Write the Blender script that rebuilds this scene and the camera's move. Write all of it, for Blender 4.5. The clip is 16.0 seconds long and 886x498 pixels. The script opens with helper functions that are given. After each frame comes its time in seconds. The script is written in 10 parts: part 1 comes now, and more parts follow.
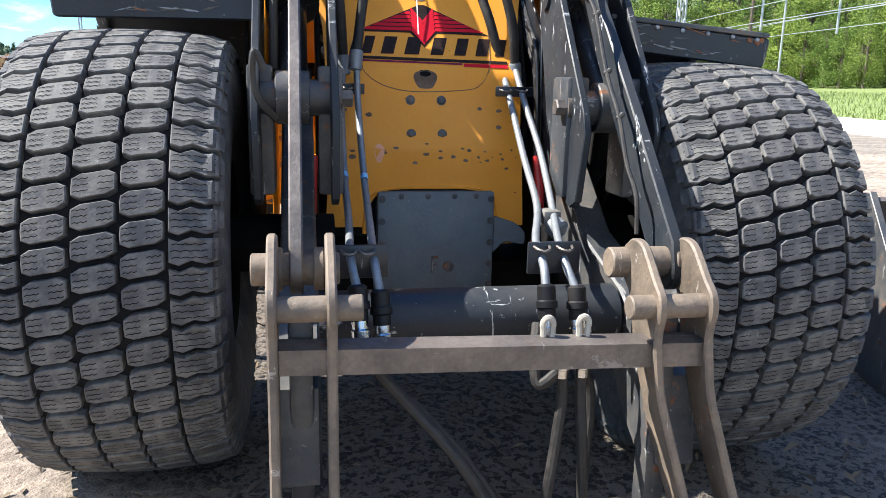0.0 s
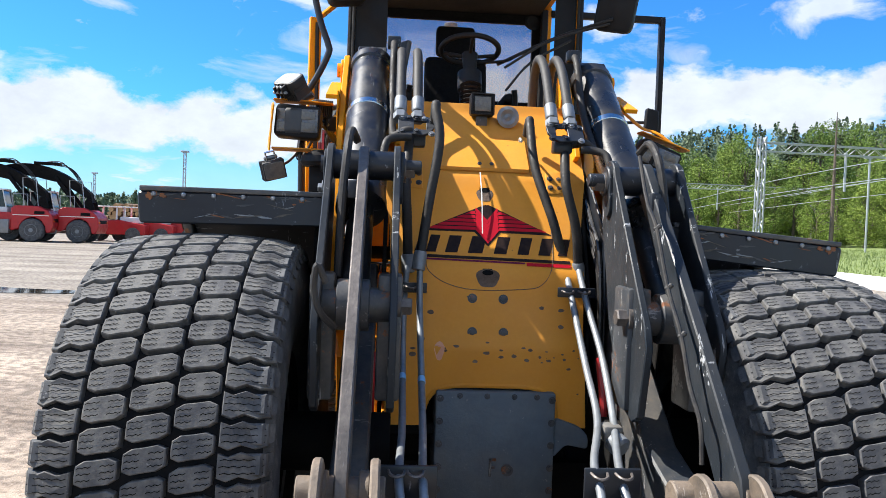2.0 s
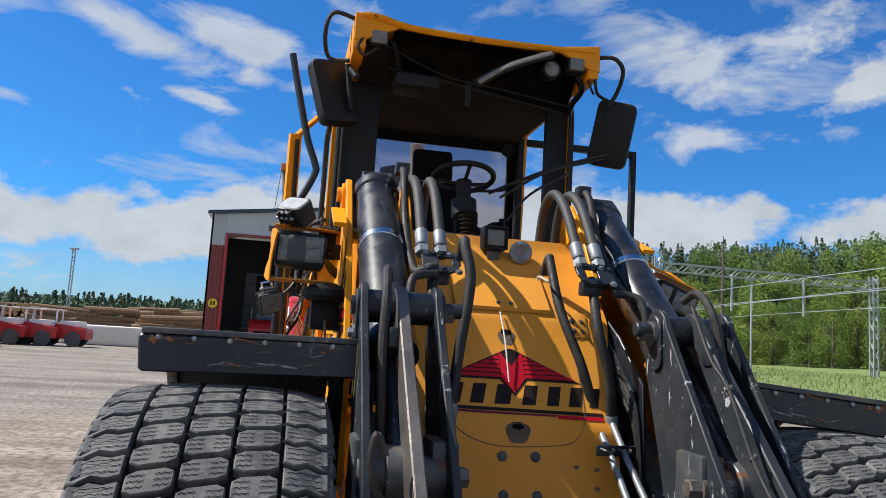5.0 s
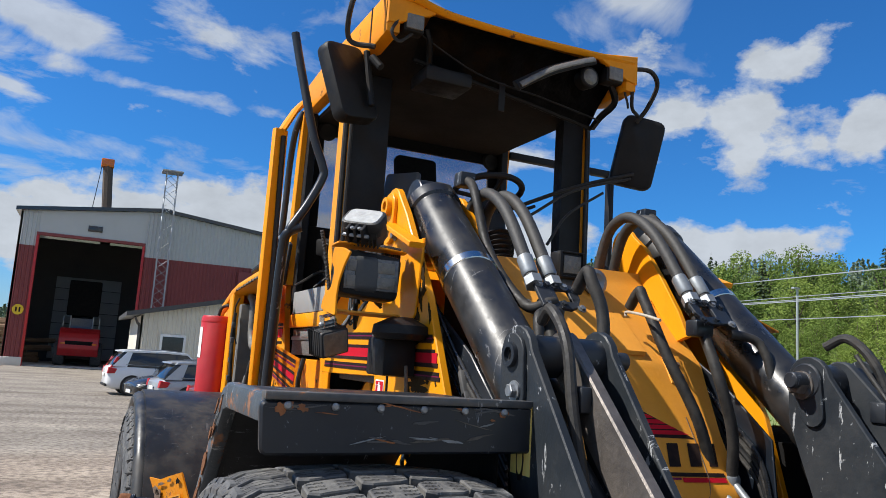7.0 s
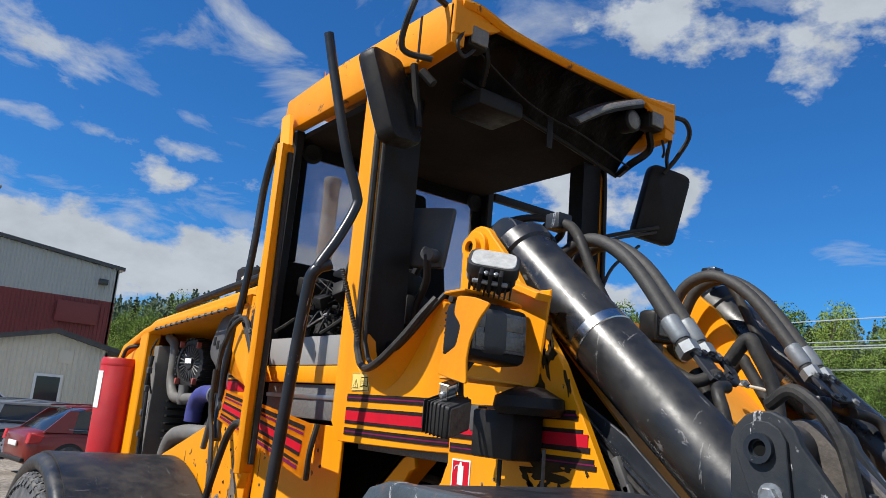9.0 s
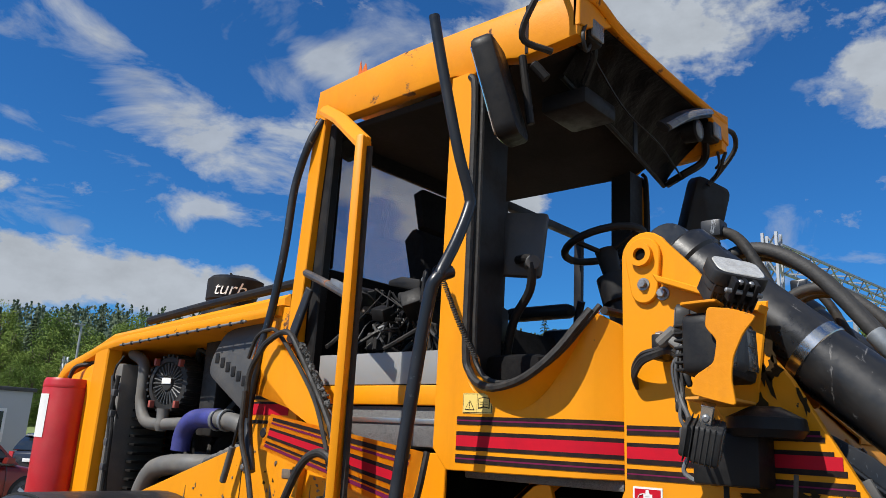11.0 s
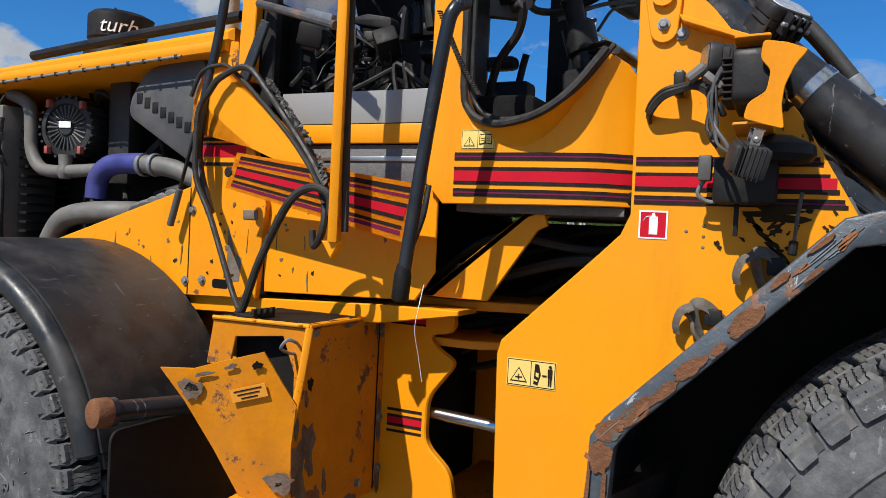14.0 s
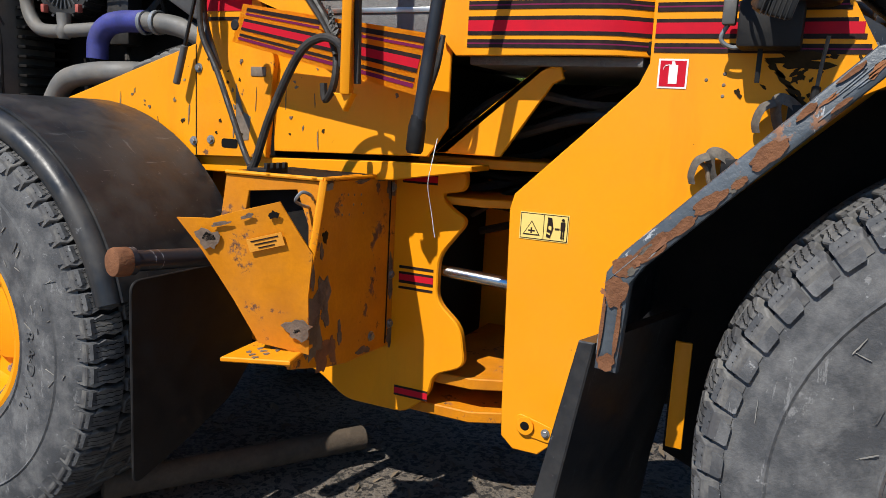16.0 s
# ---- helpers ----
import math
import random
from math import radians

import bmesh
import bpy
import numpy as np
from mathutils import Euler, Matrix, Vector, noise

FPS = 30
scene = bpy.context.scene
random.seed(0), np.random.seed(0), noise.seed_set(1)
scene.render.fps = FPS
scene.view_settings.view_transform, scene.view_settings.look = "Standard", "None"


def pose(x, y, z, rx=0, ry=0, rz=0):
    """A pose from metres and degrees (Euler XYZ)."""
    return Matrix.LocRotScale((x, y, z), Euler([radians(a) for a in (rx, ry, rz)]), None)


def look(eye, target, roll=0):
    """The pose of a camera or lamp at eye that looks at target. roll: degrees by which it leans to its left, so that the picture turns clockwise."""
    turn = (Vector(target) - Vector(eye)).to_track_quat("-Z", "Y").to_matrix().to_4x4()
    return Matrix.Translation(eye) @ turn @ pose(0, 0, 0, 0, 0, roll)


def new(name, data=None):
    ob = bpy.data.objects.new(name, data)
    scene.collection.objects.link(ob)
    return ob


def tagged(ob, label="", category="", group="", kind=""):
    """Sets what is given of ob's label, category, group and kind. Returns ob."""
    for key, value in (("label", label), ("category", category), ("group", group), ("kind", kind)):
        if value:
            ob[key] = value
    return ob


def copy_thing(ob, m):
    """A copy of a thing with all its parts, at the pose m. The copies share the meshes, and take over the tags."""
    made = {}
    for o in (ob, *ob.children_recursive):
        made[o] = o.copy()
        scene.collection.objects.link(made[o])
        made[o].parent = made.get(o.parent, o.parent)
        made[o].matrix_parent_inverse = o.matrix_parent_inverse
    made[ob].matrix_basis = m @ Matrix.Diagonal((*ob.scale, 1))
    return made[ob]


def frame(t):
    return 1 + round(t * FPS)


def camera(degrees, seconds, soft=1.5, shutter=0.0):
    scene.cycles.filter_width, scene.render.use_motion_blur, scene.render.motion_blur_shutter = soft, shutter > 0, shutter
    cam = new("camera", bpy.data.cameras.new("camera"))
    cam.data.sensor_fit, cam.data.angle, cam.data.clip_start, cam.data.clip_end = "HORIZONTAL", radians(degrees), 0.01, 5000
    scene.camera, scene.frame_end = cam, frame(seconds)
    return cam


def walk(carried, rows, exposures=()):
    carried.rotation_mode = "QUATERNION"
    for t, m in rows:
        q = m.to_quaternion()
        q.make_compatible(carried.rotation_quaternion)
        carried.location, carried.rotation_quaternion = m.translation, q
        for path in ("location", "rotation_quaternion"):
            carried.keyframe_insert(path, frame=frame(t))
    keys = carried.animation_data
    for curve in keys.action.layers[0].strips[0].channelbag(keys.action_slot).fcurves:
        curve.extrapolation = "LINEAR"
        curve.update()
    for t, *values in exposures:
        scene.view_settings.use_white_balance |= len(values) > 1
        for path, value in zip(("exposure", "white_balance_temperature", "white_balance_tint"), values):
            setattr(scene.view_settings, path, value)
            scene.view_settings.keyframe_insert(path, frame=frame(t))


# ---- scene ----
cam = camera(60.3, 16.0, soft=0.45)
METRES, EYE, TILT, LEAN, TURN = 5.4, 1.52, -12.5, -1.2, -10.0
ROWS = [
    (0.0, 0.0, 0.0, 0.0, -0.0, 0.0, 0.0),
    (0.5, 0.0188, 0.0027, 0.0109, 2.42, 2.16, -0.45),
    (1.0, 0.0188, 0.0027, 0.0232, 4.19, 4.97, -0.92),
    (1.5, 0.0154, 0.0021, 0.0327, 5.22, 8.09, -1.53),
    (2.0, 0.0125, -0.0001, 0.0408, 5.51, 11.04, -2.23),
    (2.5, 0.0087, -0.003, 0.0496, 5.22, 13.67, -2.87),
    (3.0, 0.0032, -0.0045, 0.0553, 4.53, 15.82, -3.26),
    (3.5, -0.0034, -0.0036, 0.0604, 3.53, 17.47, -3.23),
    (4.0, -0.0219, 0.0044, 0.066, 2.1, 18.57, -2.87),
    (6.5, -0.2315, 0.1408, 0.109, -11.57, 20.01, 0.18),
    (7.0, -0.2747, 0.1729, 0.1262, -15.09, 20.18, 0.83),
    (7.5, -0.3205, 0.1989, 0.135, -18.52, 20.48, 1.25),
    (8.0, -0.3567, 0.2298, 0.1458, -21.78, 21.08, 1.47),
    (8.5, -0.3803, 0.2741, 0.1592, -24.91, 21.97, 1.71),
    (11.0, -0.5365, 0.4636, 0.1991, -38.65, 23.1, 5.75),
    (11.5, -0.5694, 0.4968, 0.2025, -42.08, 20.76, 6.39),
    (12.0, -0.5846, 0.535, 0.201, -45.7, 17.73, 7.0),
    (12.5, -0.5998, 0.5581, 0.2019, -48.97, 14.4, 7.5),
    (13.0, -0.6191, 0.566, 0.1999, -51.44, 11.0, 7.85),
    (13.5, -0.6297, 0.5664, 0.1926, -52.94, 7.88, 7.95),
    (14.0, -0.6301, 0.5666, 0.1856, -53.56, 5.0, 7.98),
    (14.5, -0.6306, 0.5696, 0.1795, -53.76, 2.6, 7.88),
    (15.0, -0.6316, 0.5733, 0.172, -53.84, 0.46, 7.75),
    (15.5, -0.633, 0.5751, 0.1664, -53.79, -1.51, 7.66),
    (16.0, -0.6375, 0.578, 0.1614, -53.66, -3.09, 7.8),
]
walk(cam, [(t, pose(-0.53, 0, EYE, TILT, LEAN, TURN) @ pose(METRES * x, METRES * y, METRES * z, 90 + pitch, roll, yaw)) for t, x, y, z, yaw, pitch, roll in ROWS],
     [(0.0, 1.75), (0.5, 1.85), (1.0, 1.78), (1.5, 1.52), (2.0, 1.28), (3.0, 0.94), (4.0, 0.74), (7.0, 0.60), (8.5, 0.53), (11.0, 0.30), (13.0, 0.30), (14.5, 0.36), (16.0, 0.42)])

# ---- light ----
SUN_EL, SUN_AZ = 50.0, -76.0          # azimuth from +y towards +x
sun_dir = Vector((math.cos(radians(SUN_EL)) * math.sin(radians(SUN_AZ)), math.cos(radians(SUN_EL)) * math.cos(radians(SUN_AZ)), math.sin(radians(SUN_EL))))
sun = new("sun", bpy.data.lights.new("sun", "SUN"))
sun.data.energy, sun.data.angle, sun.data.color = 4.7, radians(0.53), (1.0, 0.955, 0.88)
sun.matrix_world = look(sun_dir * 50, (0, 0, 0))
scene.view_settings.exposure = 0.0

world = bpy.data.worlds.new("sky")
scene.world = world
world.use_nodes = True
wn, wl = world.node_tree.nodes, world.node_tree.links
wn.clear()


def wnode(kind, **kw):
    n = wn.new(kind)
    for k, v in kw.items():
        if k == "op":
            n.operation = v
        elif k == "blend":
            n.blend_type = v
        else:
            n.inputs[k].default_value = v
    return n


sky = wn.new("ShaderNodeTexSky")
sky.sky_type, sky.sun_disc = "NISHITA", False
sky.sun_elevation, sky.sun_rotation = radians(SUN_EL), radians(SUN_AZ)
sky.air_density, sky.dust_density, sky.ozone_density = 1.0, 0.3, 2.2
coord = wn.new("ShaderNodeTexCoord")
sep = wn.new("ShaderNodeSeparateXYZ")
wl.new(coord.outputs["Generated"], sep.inputs[0])
# cloud plane: direction divided by height above the horizon
up = wnode("ShaderNodeMath", op="MAXIMUM")
up.inputs[1].default_value = 0.0
wl.new(sep.outputs["Z"], up.inputs[0])
upo = wnode("ShaderNodeMath", op="ADD")
upo.inputs[1].default_value = 0.16
wl.new(up.outputs[0], upo.inputs[0])
dx = wnode("ShaderNodeMath", op="DIVIDE")
dy = wnode("ShaderNodeMath", op="DIVIDE")
wl.new(sep.outputs["X"], dx.inputs[0]), wl.new(upo.outputs[0], dx.inputs[1])
wl.new(sep.outputs["Y"], dy.inputs[0]), wl.new(upo.outputs[0], dy.inputs[1])
plane = wn.new("ShaderNodeCombineXYZ")
wl.new(dx.outputs[0], plane.inputs[0]), wl.new(dy.outputs[0], plane.inputs[1])
plane.inputs[2].default_value = 2.35
big = wnode("ShaderNodeTexNoise", Scale=0.8, Detail=3.0, Roughness=0.5)
fine = wnode("ShaderNodeTexNoise", Scale=2.6, Detail=10.0, Roughness=0.60, Distortion=0.55)
wl.new(plane.outputs[0], big.inputs["Vector"]), wl.new(plane.outputs[0], fine.inputs["Vector"])
both = wnode("ShaderNodeMath", op="ADD")
wl.new(big.outputs["Fac"], both.inputs[0]), wl.new(fine.outputs["Fac"], both.inputs[1])
# cloud heaps and streaks at their own bearings: azimuth from +y, elevation, half widths, turn in degrees, density
HEAPS = [(-25.0, 6.6, 9.0, 2.4, 0, 1.1), (-13.0, 6.6, 8.0, 2.0, 0, 1.1), (-3.0, 7.6, 8.0, 2.3, 0, 1.1), (9.5, 8.6, 9.5, 2.8, 0, 1.1), (22.5, 9.6, 8.0, 2.1, 0, 1.1), (30.0, 9.2, 7.0, 1.7, 0, 1.05), (41.5, 9.2, 7.5, 1.5, 0, 1.05), (-40.0, 8.0, 10.0, 3.0, 0, 1.0), (-62.0, 12.0, 12.0, 4.5, 0, 1.0),
         # this row is never in view: clouds added to brighten the loader's front
         (-95.0, 20.0, 14.0, 6.0, 0, 1.0), (-120.0, 32.0, 14.0, 7.0, 10, 0.9), (-140.0, 14.0, 20.0, 7.0, 0, 1.1), (-165.0, 28.0, 20.0, 9.0, -10, 1.1), (170.0, 12.0, 20.0, 6.0, 0, 1.1), (150.0, 32.0, 20.0, 9.0, 8, 1.1), (128.0, 14.0, 16.0, 6.0, 0, 1.1), (-150.0, 50.0, 26.0, 9.0, 12, 1.0), (165.0, 55.0, 24.0, 8.0, -12, 1.0), (108.0, 24.0, 10.0, 4.0, 0, 0.9),
         (46.4, 17.6, 2.6, 3.4, -25, 1.0), (48.5, 21.0, 2.4, 1.6, 0, 0.9), (41.5, 18.5, 3.0, 2.2, 30, 0.75), (39.0, 23.5, 3.0, 2.4, 20, 0.8), (54.4, 17.0, 1.5, 1.8, 0, 1.0), (50.4, 18.1, 2.2, 1.6, 0, 0.7),
         (53.0, 28.5, 9.0, 2.2, -6, 0.60), (65.0, 31.0, 10.5, 2.4, -6, 0.70), (82.8, 24.5, 4.2, 2.6, 0, 1.0), (16.2, 15.0, 3.6, 1.2, 5, 0.8)]
STREAKS = [(-13.0, 20.0, 7.5, 1.5, -14, 0.9), (-20.0, 14.2, 3.2, 0.7, 0, 0.7), (-4.5, 20.5, 8.0, 1.4, -12, 1.0), (-7.4, 16.0, 2.6, 0.6, -5, 0.8), (3.0, 17.6, 9.0, 0.9, -4, 0.9), (4.5, 22.5, 5.0, 2.0, -20, 0.8), (12.5, 17.2, 7.0, 0.9, -3, 0.8),
           (31.5, 15.6, 6.0, 1.5, 10, 0.85), (36.0, 21.5, 3.2, 2.0, 20, 0.9), (25.7, 22.6, 10.0, 3.4, -22, 0.85), (20.0, 26.5, 6.0, 1.6, -25, 0.85), (32.5, 18.6, 9.0, 2.6, -20, 0.85), (38.0, 27.0, 6.0, 2.0, -20, 0.7), (77.1, 24.4, 3.4, 2.2, 15, 0.6), (89.0, 11.4, 3.4, 1.6, 0, 0.6)]
flat = wnode("ShaderNodeMath", op="ARCTAN2")
wl.new(sep.outputs["X"], flat.inputs[0]), wl.new(sep.outputs["Y"], flat.inputs[1])
rise = wnode("ShaderNodeMath", op="ARCSINE")
wl.new(sep.outputs["Z"], rise.inputs[0])
chart = wn.new("ShaderNodeCombineXYZ")
wl.new(flat.outputs[0], chart.inputs[0]), wl.new(rise.outputs[0], chart.inputs[1])


def placed(marks):
    """The densest of the marks at each bearing: 1 at a mark's middle, 0 at twice its half width."""
    last = None
    for az, el, wa, we, turn, k in marks:
        sh = wn.new("ShaderNodeMapping")
        sh.vector_type = "TEXTURE"
        sh.inputs["Location"].default_value = (radians(az), radians(el), 0)
        sh.inputs["Rotation"].default_value = (0, 0, radians(turn))
        sh.inputs["Scale"].default_value = (radians(wa / math.cos(radians(el))), radians(we), 1)
        wl.new(chart.outputs[0], sh.inputs["Vector"])
        far = wn.new("ShaderNodeVectorMath")
        far.operation = "LENGTH"
        wl.new(sh.outputs[0], far.inputs[0])
        soft = wn.new("ShaderNodeMapRange")
        soft.inputs["From Min"].default_value, soft.inputs["From Max"].default_value = 1.9, 0.2
        soft.inputs["To Max"].default_value = k
        wl.new(far.outputs["Value"], soft.inputs["Value"])
        if last is None:
            last = soft.outputs[0]
        else:
            top = wnode("ShaderNodeMath", op="MAXIMUM")
            wl.new(last, top.inputs[0]), wl.new(soft.outputs[0], top.inputs[1])
            last = top.outputs[0]
    return last


def broken(field, ragged, gain, lo, hi):
    """Breaks the edge of a cloud field up with a noise."""
    q = wnode("ShaderNodeMath", op="MULTIPLY_ADD")
    q.inputs[1].default_value = gain
    wl.new(ragged, q.inputs[0]), wl.new(field, q.inputs[2])
    r = wn.new("ShaderNodeMapRange")
    r.inputs["From Min"].default_value, r.inputs["From Max"].default_value = lo, hi
    wl.new(q.outputs[0], r.inputs["Value"])
    return r.outputs[0]


puff = wnode("ShaderNodeTexNoise", Scale=9.0, Detail=11.0, Roughness=0.60)
squash = wn.new("ShaderNodeVectorMath")
squash.operation = "MULTIPLY"
squash.inputs[1].default_value = (1.0, 1.0, 1.7)
wl.new(coord.outputs["Generated"], squash.inputs[0]), wl.new(squash.outputs[0], puff.inputs["Vector"])
heaps = broken(placed(HEAPS), puff.outputs["Fac"], 2.5, 1.62, 1.92)
wisps = broken(placed(STREAKS), fine.outputs["Fac"], 2.6, 1.78, 2.16)
loose = wn.new("ShaderNodeMapRange")
loose.inputs["From Min"].default_value, loose.inputs["From Max"].default_value = 1.06, 1.32
wl.new(both.outputs[0], loose.inputs["Value"])
# haze of far cloud along the horizon
haze = wn.new("ShaderNodeMapRange")
haze.inputs["From Min"].default_value, haze.inputs["From Max"].default_value, haze.inputs["To Max"].default_value = 0.13, 0.03, 0.42
wl.new(sep.outputs["Z"], haze.inputs["Value"])
wk = wnode("ShaderNodeMath", op="MULTIPLY")
wk.inputs[1].default_value = 0.88
wl.new(wisps, wk.inputs[0])
high = wnode("ShaderNodeMath", op="MAXIMUM")
wl.new(wk.outputs[0], high.inputs[0]), wl.new(loose.outputs[0], high.inputs[1])
low = wnode("ShaderNodeMath", op="MAXIMUM")
wl.new(heaps, low.inputs[0]), wl.new(haze.outputs[0], low.inputs[1])
cover = wnode("ShaderNodeMath", op="MAXIMUM")
wl.new(high.outputs[0], cover.inputs[0]), wl.new(low.outputs[0], cover.inputs[1])
shade = wn.new("ShaderNodeMapRange")
shade.inputs["From Min"].default_value, shade.inputs["From Max"].default_value = 0.30, 0.62
shade.inputs["To Min"].default_value, shade.inputs["To Max"].default_value = 5.7, 6.9
lump = wnode("ShaderNodeTexNoise", Scale=15.0, Detail=7.0, Roughness=0.6)
wl.new(squash.outputs[0], lump.inputs["Vector"])
wl.new(lump.outputs["Fac"], shade.inputs["Value"])
cloud = wn.new("ShaderNodeCombineColor")
for i, k in enumerate((0.90, 0.985, 1.10)):
    m = wnode("ShaderNodeMath", op="MULTIPLY")
    m.inputs[1].default_value = k
    wl.new(shade.outputs[0], m.inputs[0]), wl.new(m.outputs[0], cloud.inputs[i])
mixc = wn.new("ShaderNodeMix")
mixc.data_type = "RGBA"
wl.new(cover.outputs[0], mixc.inputs["Factor"])
deep = wn.new("ShaderNodeVectorMath")
deep.operation = "MULTIPLY"
deep.inputs[1].default_value = (0.27, 0.86, 1.50)
wl.new(sky.outputs[0], deep.inputs[0]), wl.new(deep.outputs[0], mixc.inputs["A"]), wl.new(cloud.outputs[0], mixc.inputs["B"])
bg = wn.new("ShaderNodeBackground")
bg.inputs["Strength"].default_value = 0.062
wl.new(mixc.outputs["Result"], bg.inputs[0])
out = wn.new("ShaderNodeOutputWorld")
wl.new(bg.outputs[0], out.inputs[0])


# ---- materials ----
def material(name, base, rough=0.5, metal=0.0, dark=None, scale=6.0, amount=0.35, grain=60.0, bump=0.15, bump_scale=None, rust=0.0, rust_col=(0.13, 0.05, 0.02),
             scratch=0.0, scratch_col=(0.35, 0.34, 0.33), dust=0.0, coat=0.0, spec=0.5, island=0.0, rand=0.0, trans=0.0, speck=0.0, chip=0.0, dust_col=(0.34, 0.29, 0.23)):
    """Paint, rubber, metal or earth: base colour varied at two scales, with rust spots, scratches and dust on top."""
    m = bpy.data.materials.new(name)
    m.use_nodes = True
    t = m.node_tree
    n, l = t.nodes, t.links
    b = n["Principled BSDF"]
    b.inputs["Roughness"].default_value, b.inputs["Metallic"].default_value = rough, metal
    b.inputs["Coat Weight"].default_value, b.inputs["Specular IOR Level"].default_value = coat, spec
    b.inputs["Coat Roughness"].default_value = 0.15
    geo = n.new("ShaderNodeNewGeometry")
    dark = dark or tuple(c * 0.6 for c in base)

    def tex(scale, detail=4.0, rough=0.6, stretch=None):
        q = n.new("ShaderNodeTexNoise")
        q.inputs["Scale"].default_value, q.inputs["Detail"].default_value, q.inputs["Roughness"].default_value = scale, detail, rough
        if stretch:
            v = n.new("ShaderNodeVectorMath")
            v.operation = "MULTIPLY"
            v.inputs[1].default_value = stretch
            l.new(geo.outputs["Position"], v.inputs[0]), l.new(v.outputs[0], q.inputs["Vector"])
        else:
            l.new(geo.outputs["Position"], q.inputs["Vector"])
        return q.outputs["Fac"]

    def ramp(src, lo, hi):
        r = n.new("ShaderNodeMapRange")
        r.inputs["From Min"].default_value, r.inputs["From Max"].default_value = lo, hi
        l.new(src, r.inputs["Value"])
        return r.outputs[0]

    def mul(src, k):
        q = n.new("ShaderNodeMath")
        q.operation = "MULTIPLY"
        l.new(src, q.inputs[0])
        if isinstance(k, float):
            q.inputs[1].default_value = k
        else:
            l.new(k, q.inputs[1])
        return q.outputs[0]

    def mix(fac, a, c):
        q = n.new("ShaderNodeMix")
        q.data_type = "RGBA"
        if isinstance(fac, float):
            q.inputs["Factor"].default_value = fac
        else:
            l.new(fac, q.inputs["Factor"])
        for key, val in (("A", a), ("B", c)):
            if isinstance(val, tuple):
                q.inputs[key].default_value = (*val, 1.0)
            else:
                l.new(val, q.inputs[key])
        return q.outputs["Result"]

    col = mix(mul(ramp(tex(scale), 0.35, 0.75), float(amount)), base, dark)
    col = mix(mul(ramp(tex(grain, 3.0), 0.3, 0.8), float(amount) * 0.5), col, dark)
    if island or rand:
        if island:
            col = mix(mul(geo.outputs["Random Per Island"], float(island)), col, dark)
        if rand:
            col = mix(mul(n.new("ShaderNodeObjectInfo").outputs["Random"], float(rand)), col, dark)
    rough_src = None
    if dust:
        d = ramp(tex(scale * 0.7, 5.0, 0.7), 0.42, 0.72)
        col = mix(mul(d, float(dust)), col, dust_col)
        rough_src = d
    if scratch:
        s1 = ramp(tex(3.5, 6.0, 0.75, (9.0, 1.2, 1.0)), 0.635, 0.66)
        s2 = ramp(tex(3.1, 6.0, 0.75, (1.0, 8.0, 1.6)), 0.635, 0.66)
        q = n.new("ShaderNodeMath")
        q.operation = "MAXIMUM"
        l.new(s1, q.inputs[0]), l.new(s2, q.inputs[1])
        col = mix(mul(q.outputs[0], float(scratch)), col, scratch_col)
    if speck:
        col = mix(mul(ramp(tex(26.0, 6.0, 0.72), 0.645, 0.69), float(speck)), col, scratch_col)
    if chip:
        col = mix(mul(ramp(tex(24.0, 4.0, 0.6), 0.735, 0.745), float(chip)), col, (0.06, 0.035, 0.02))
        col = mix(mul(ramp(tex(1.6, 7.0, 0.65, (1.0, 2.6, 0.45)), 0.56, 0.75), 0.30), col, (0.36, 0.13, 0.01))
    if rust:
        r = ramp(tex(7.0, 8.0, 0.72), 0.70 - 0.25 * rust, 0.735 - 0.25 * rust)
        tone = mix(ramp(tex(30.0, 4.0), 0.35, 0.7), rust_col, tuple(min(1.0, c * 2.2 + 0.02) for c in rust_col))
        col = mix(r, col, tone)
        rough_src = r
    l.new(col, b.inputs["Base Color"])
    if rough_src is not None:
        rr = n.new("ShaderNodeMapRange")
        rr.inputs["To Min"].default_value, rr.inputs["To Max"].default_value = rough, min(1.0, rough + 0.4)
        l.new(rough_src, rr.inputs["Value"]), l.new(rr.outputs[0], b.inputs["Roughness"])
    if bump:
        bp = n.new("ShaderNodeBump")
        bp.inputs["Strength"].default_value, bp.inputs["Distance"].default_value = bump, 0.01
        l.new(tex(bump_scale or grain, 4.0), bp.inputs["Height"]), l.new(bp.outputs[0], b.inputs["Normal"])
    if trans:
        b.inputs["Transmission Weight"].default_value = trans
    return m


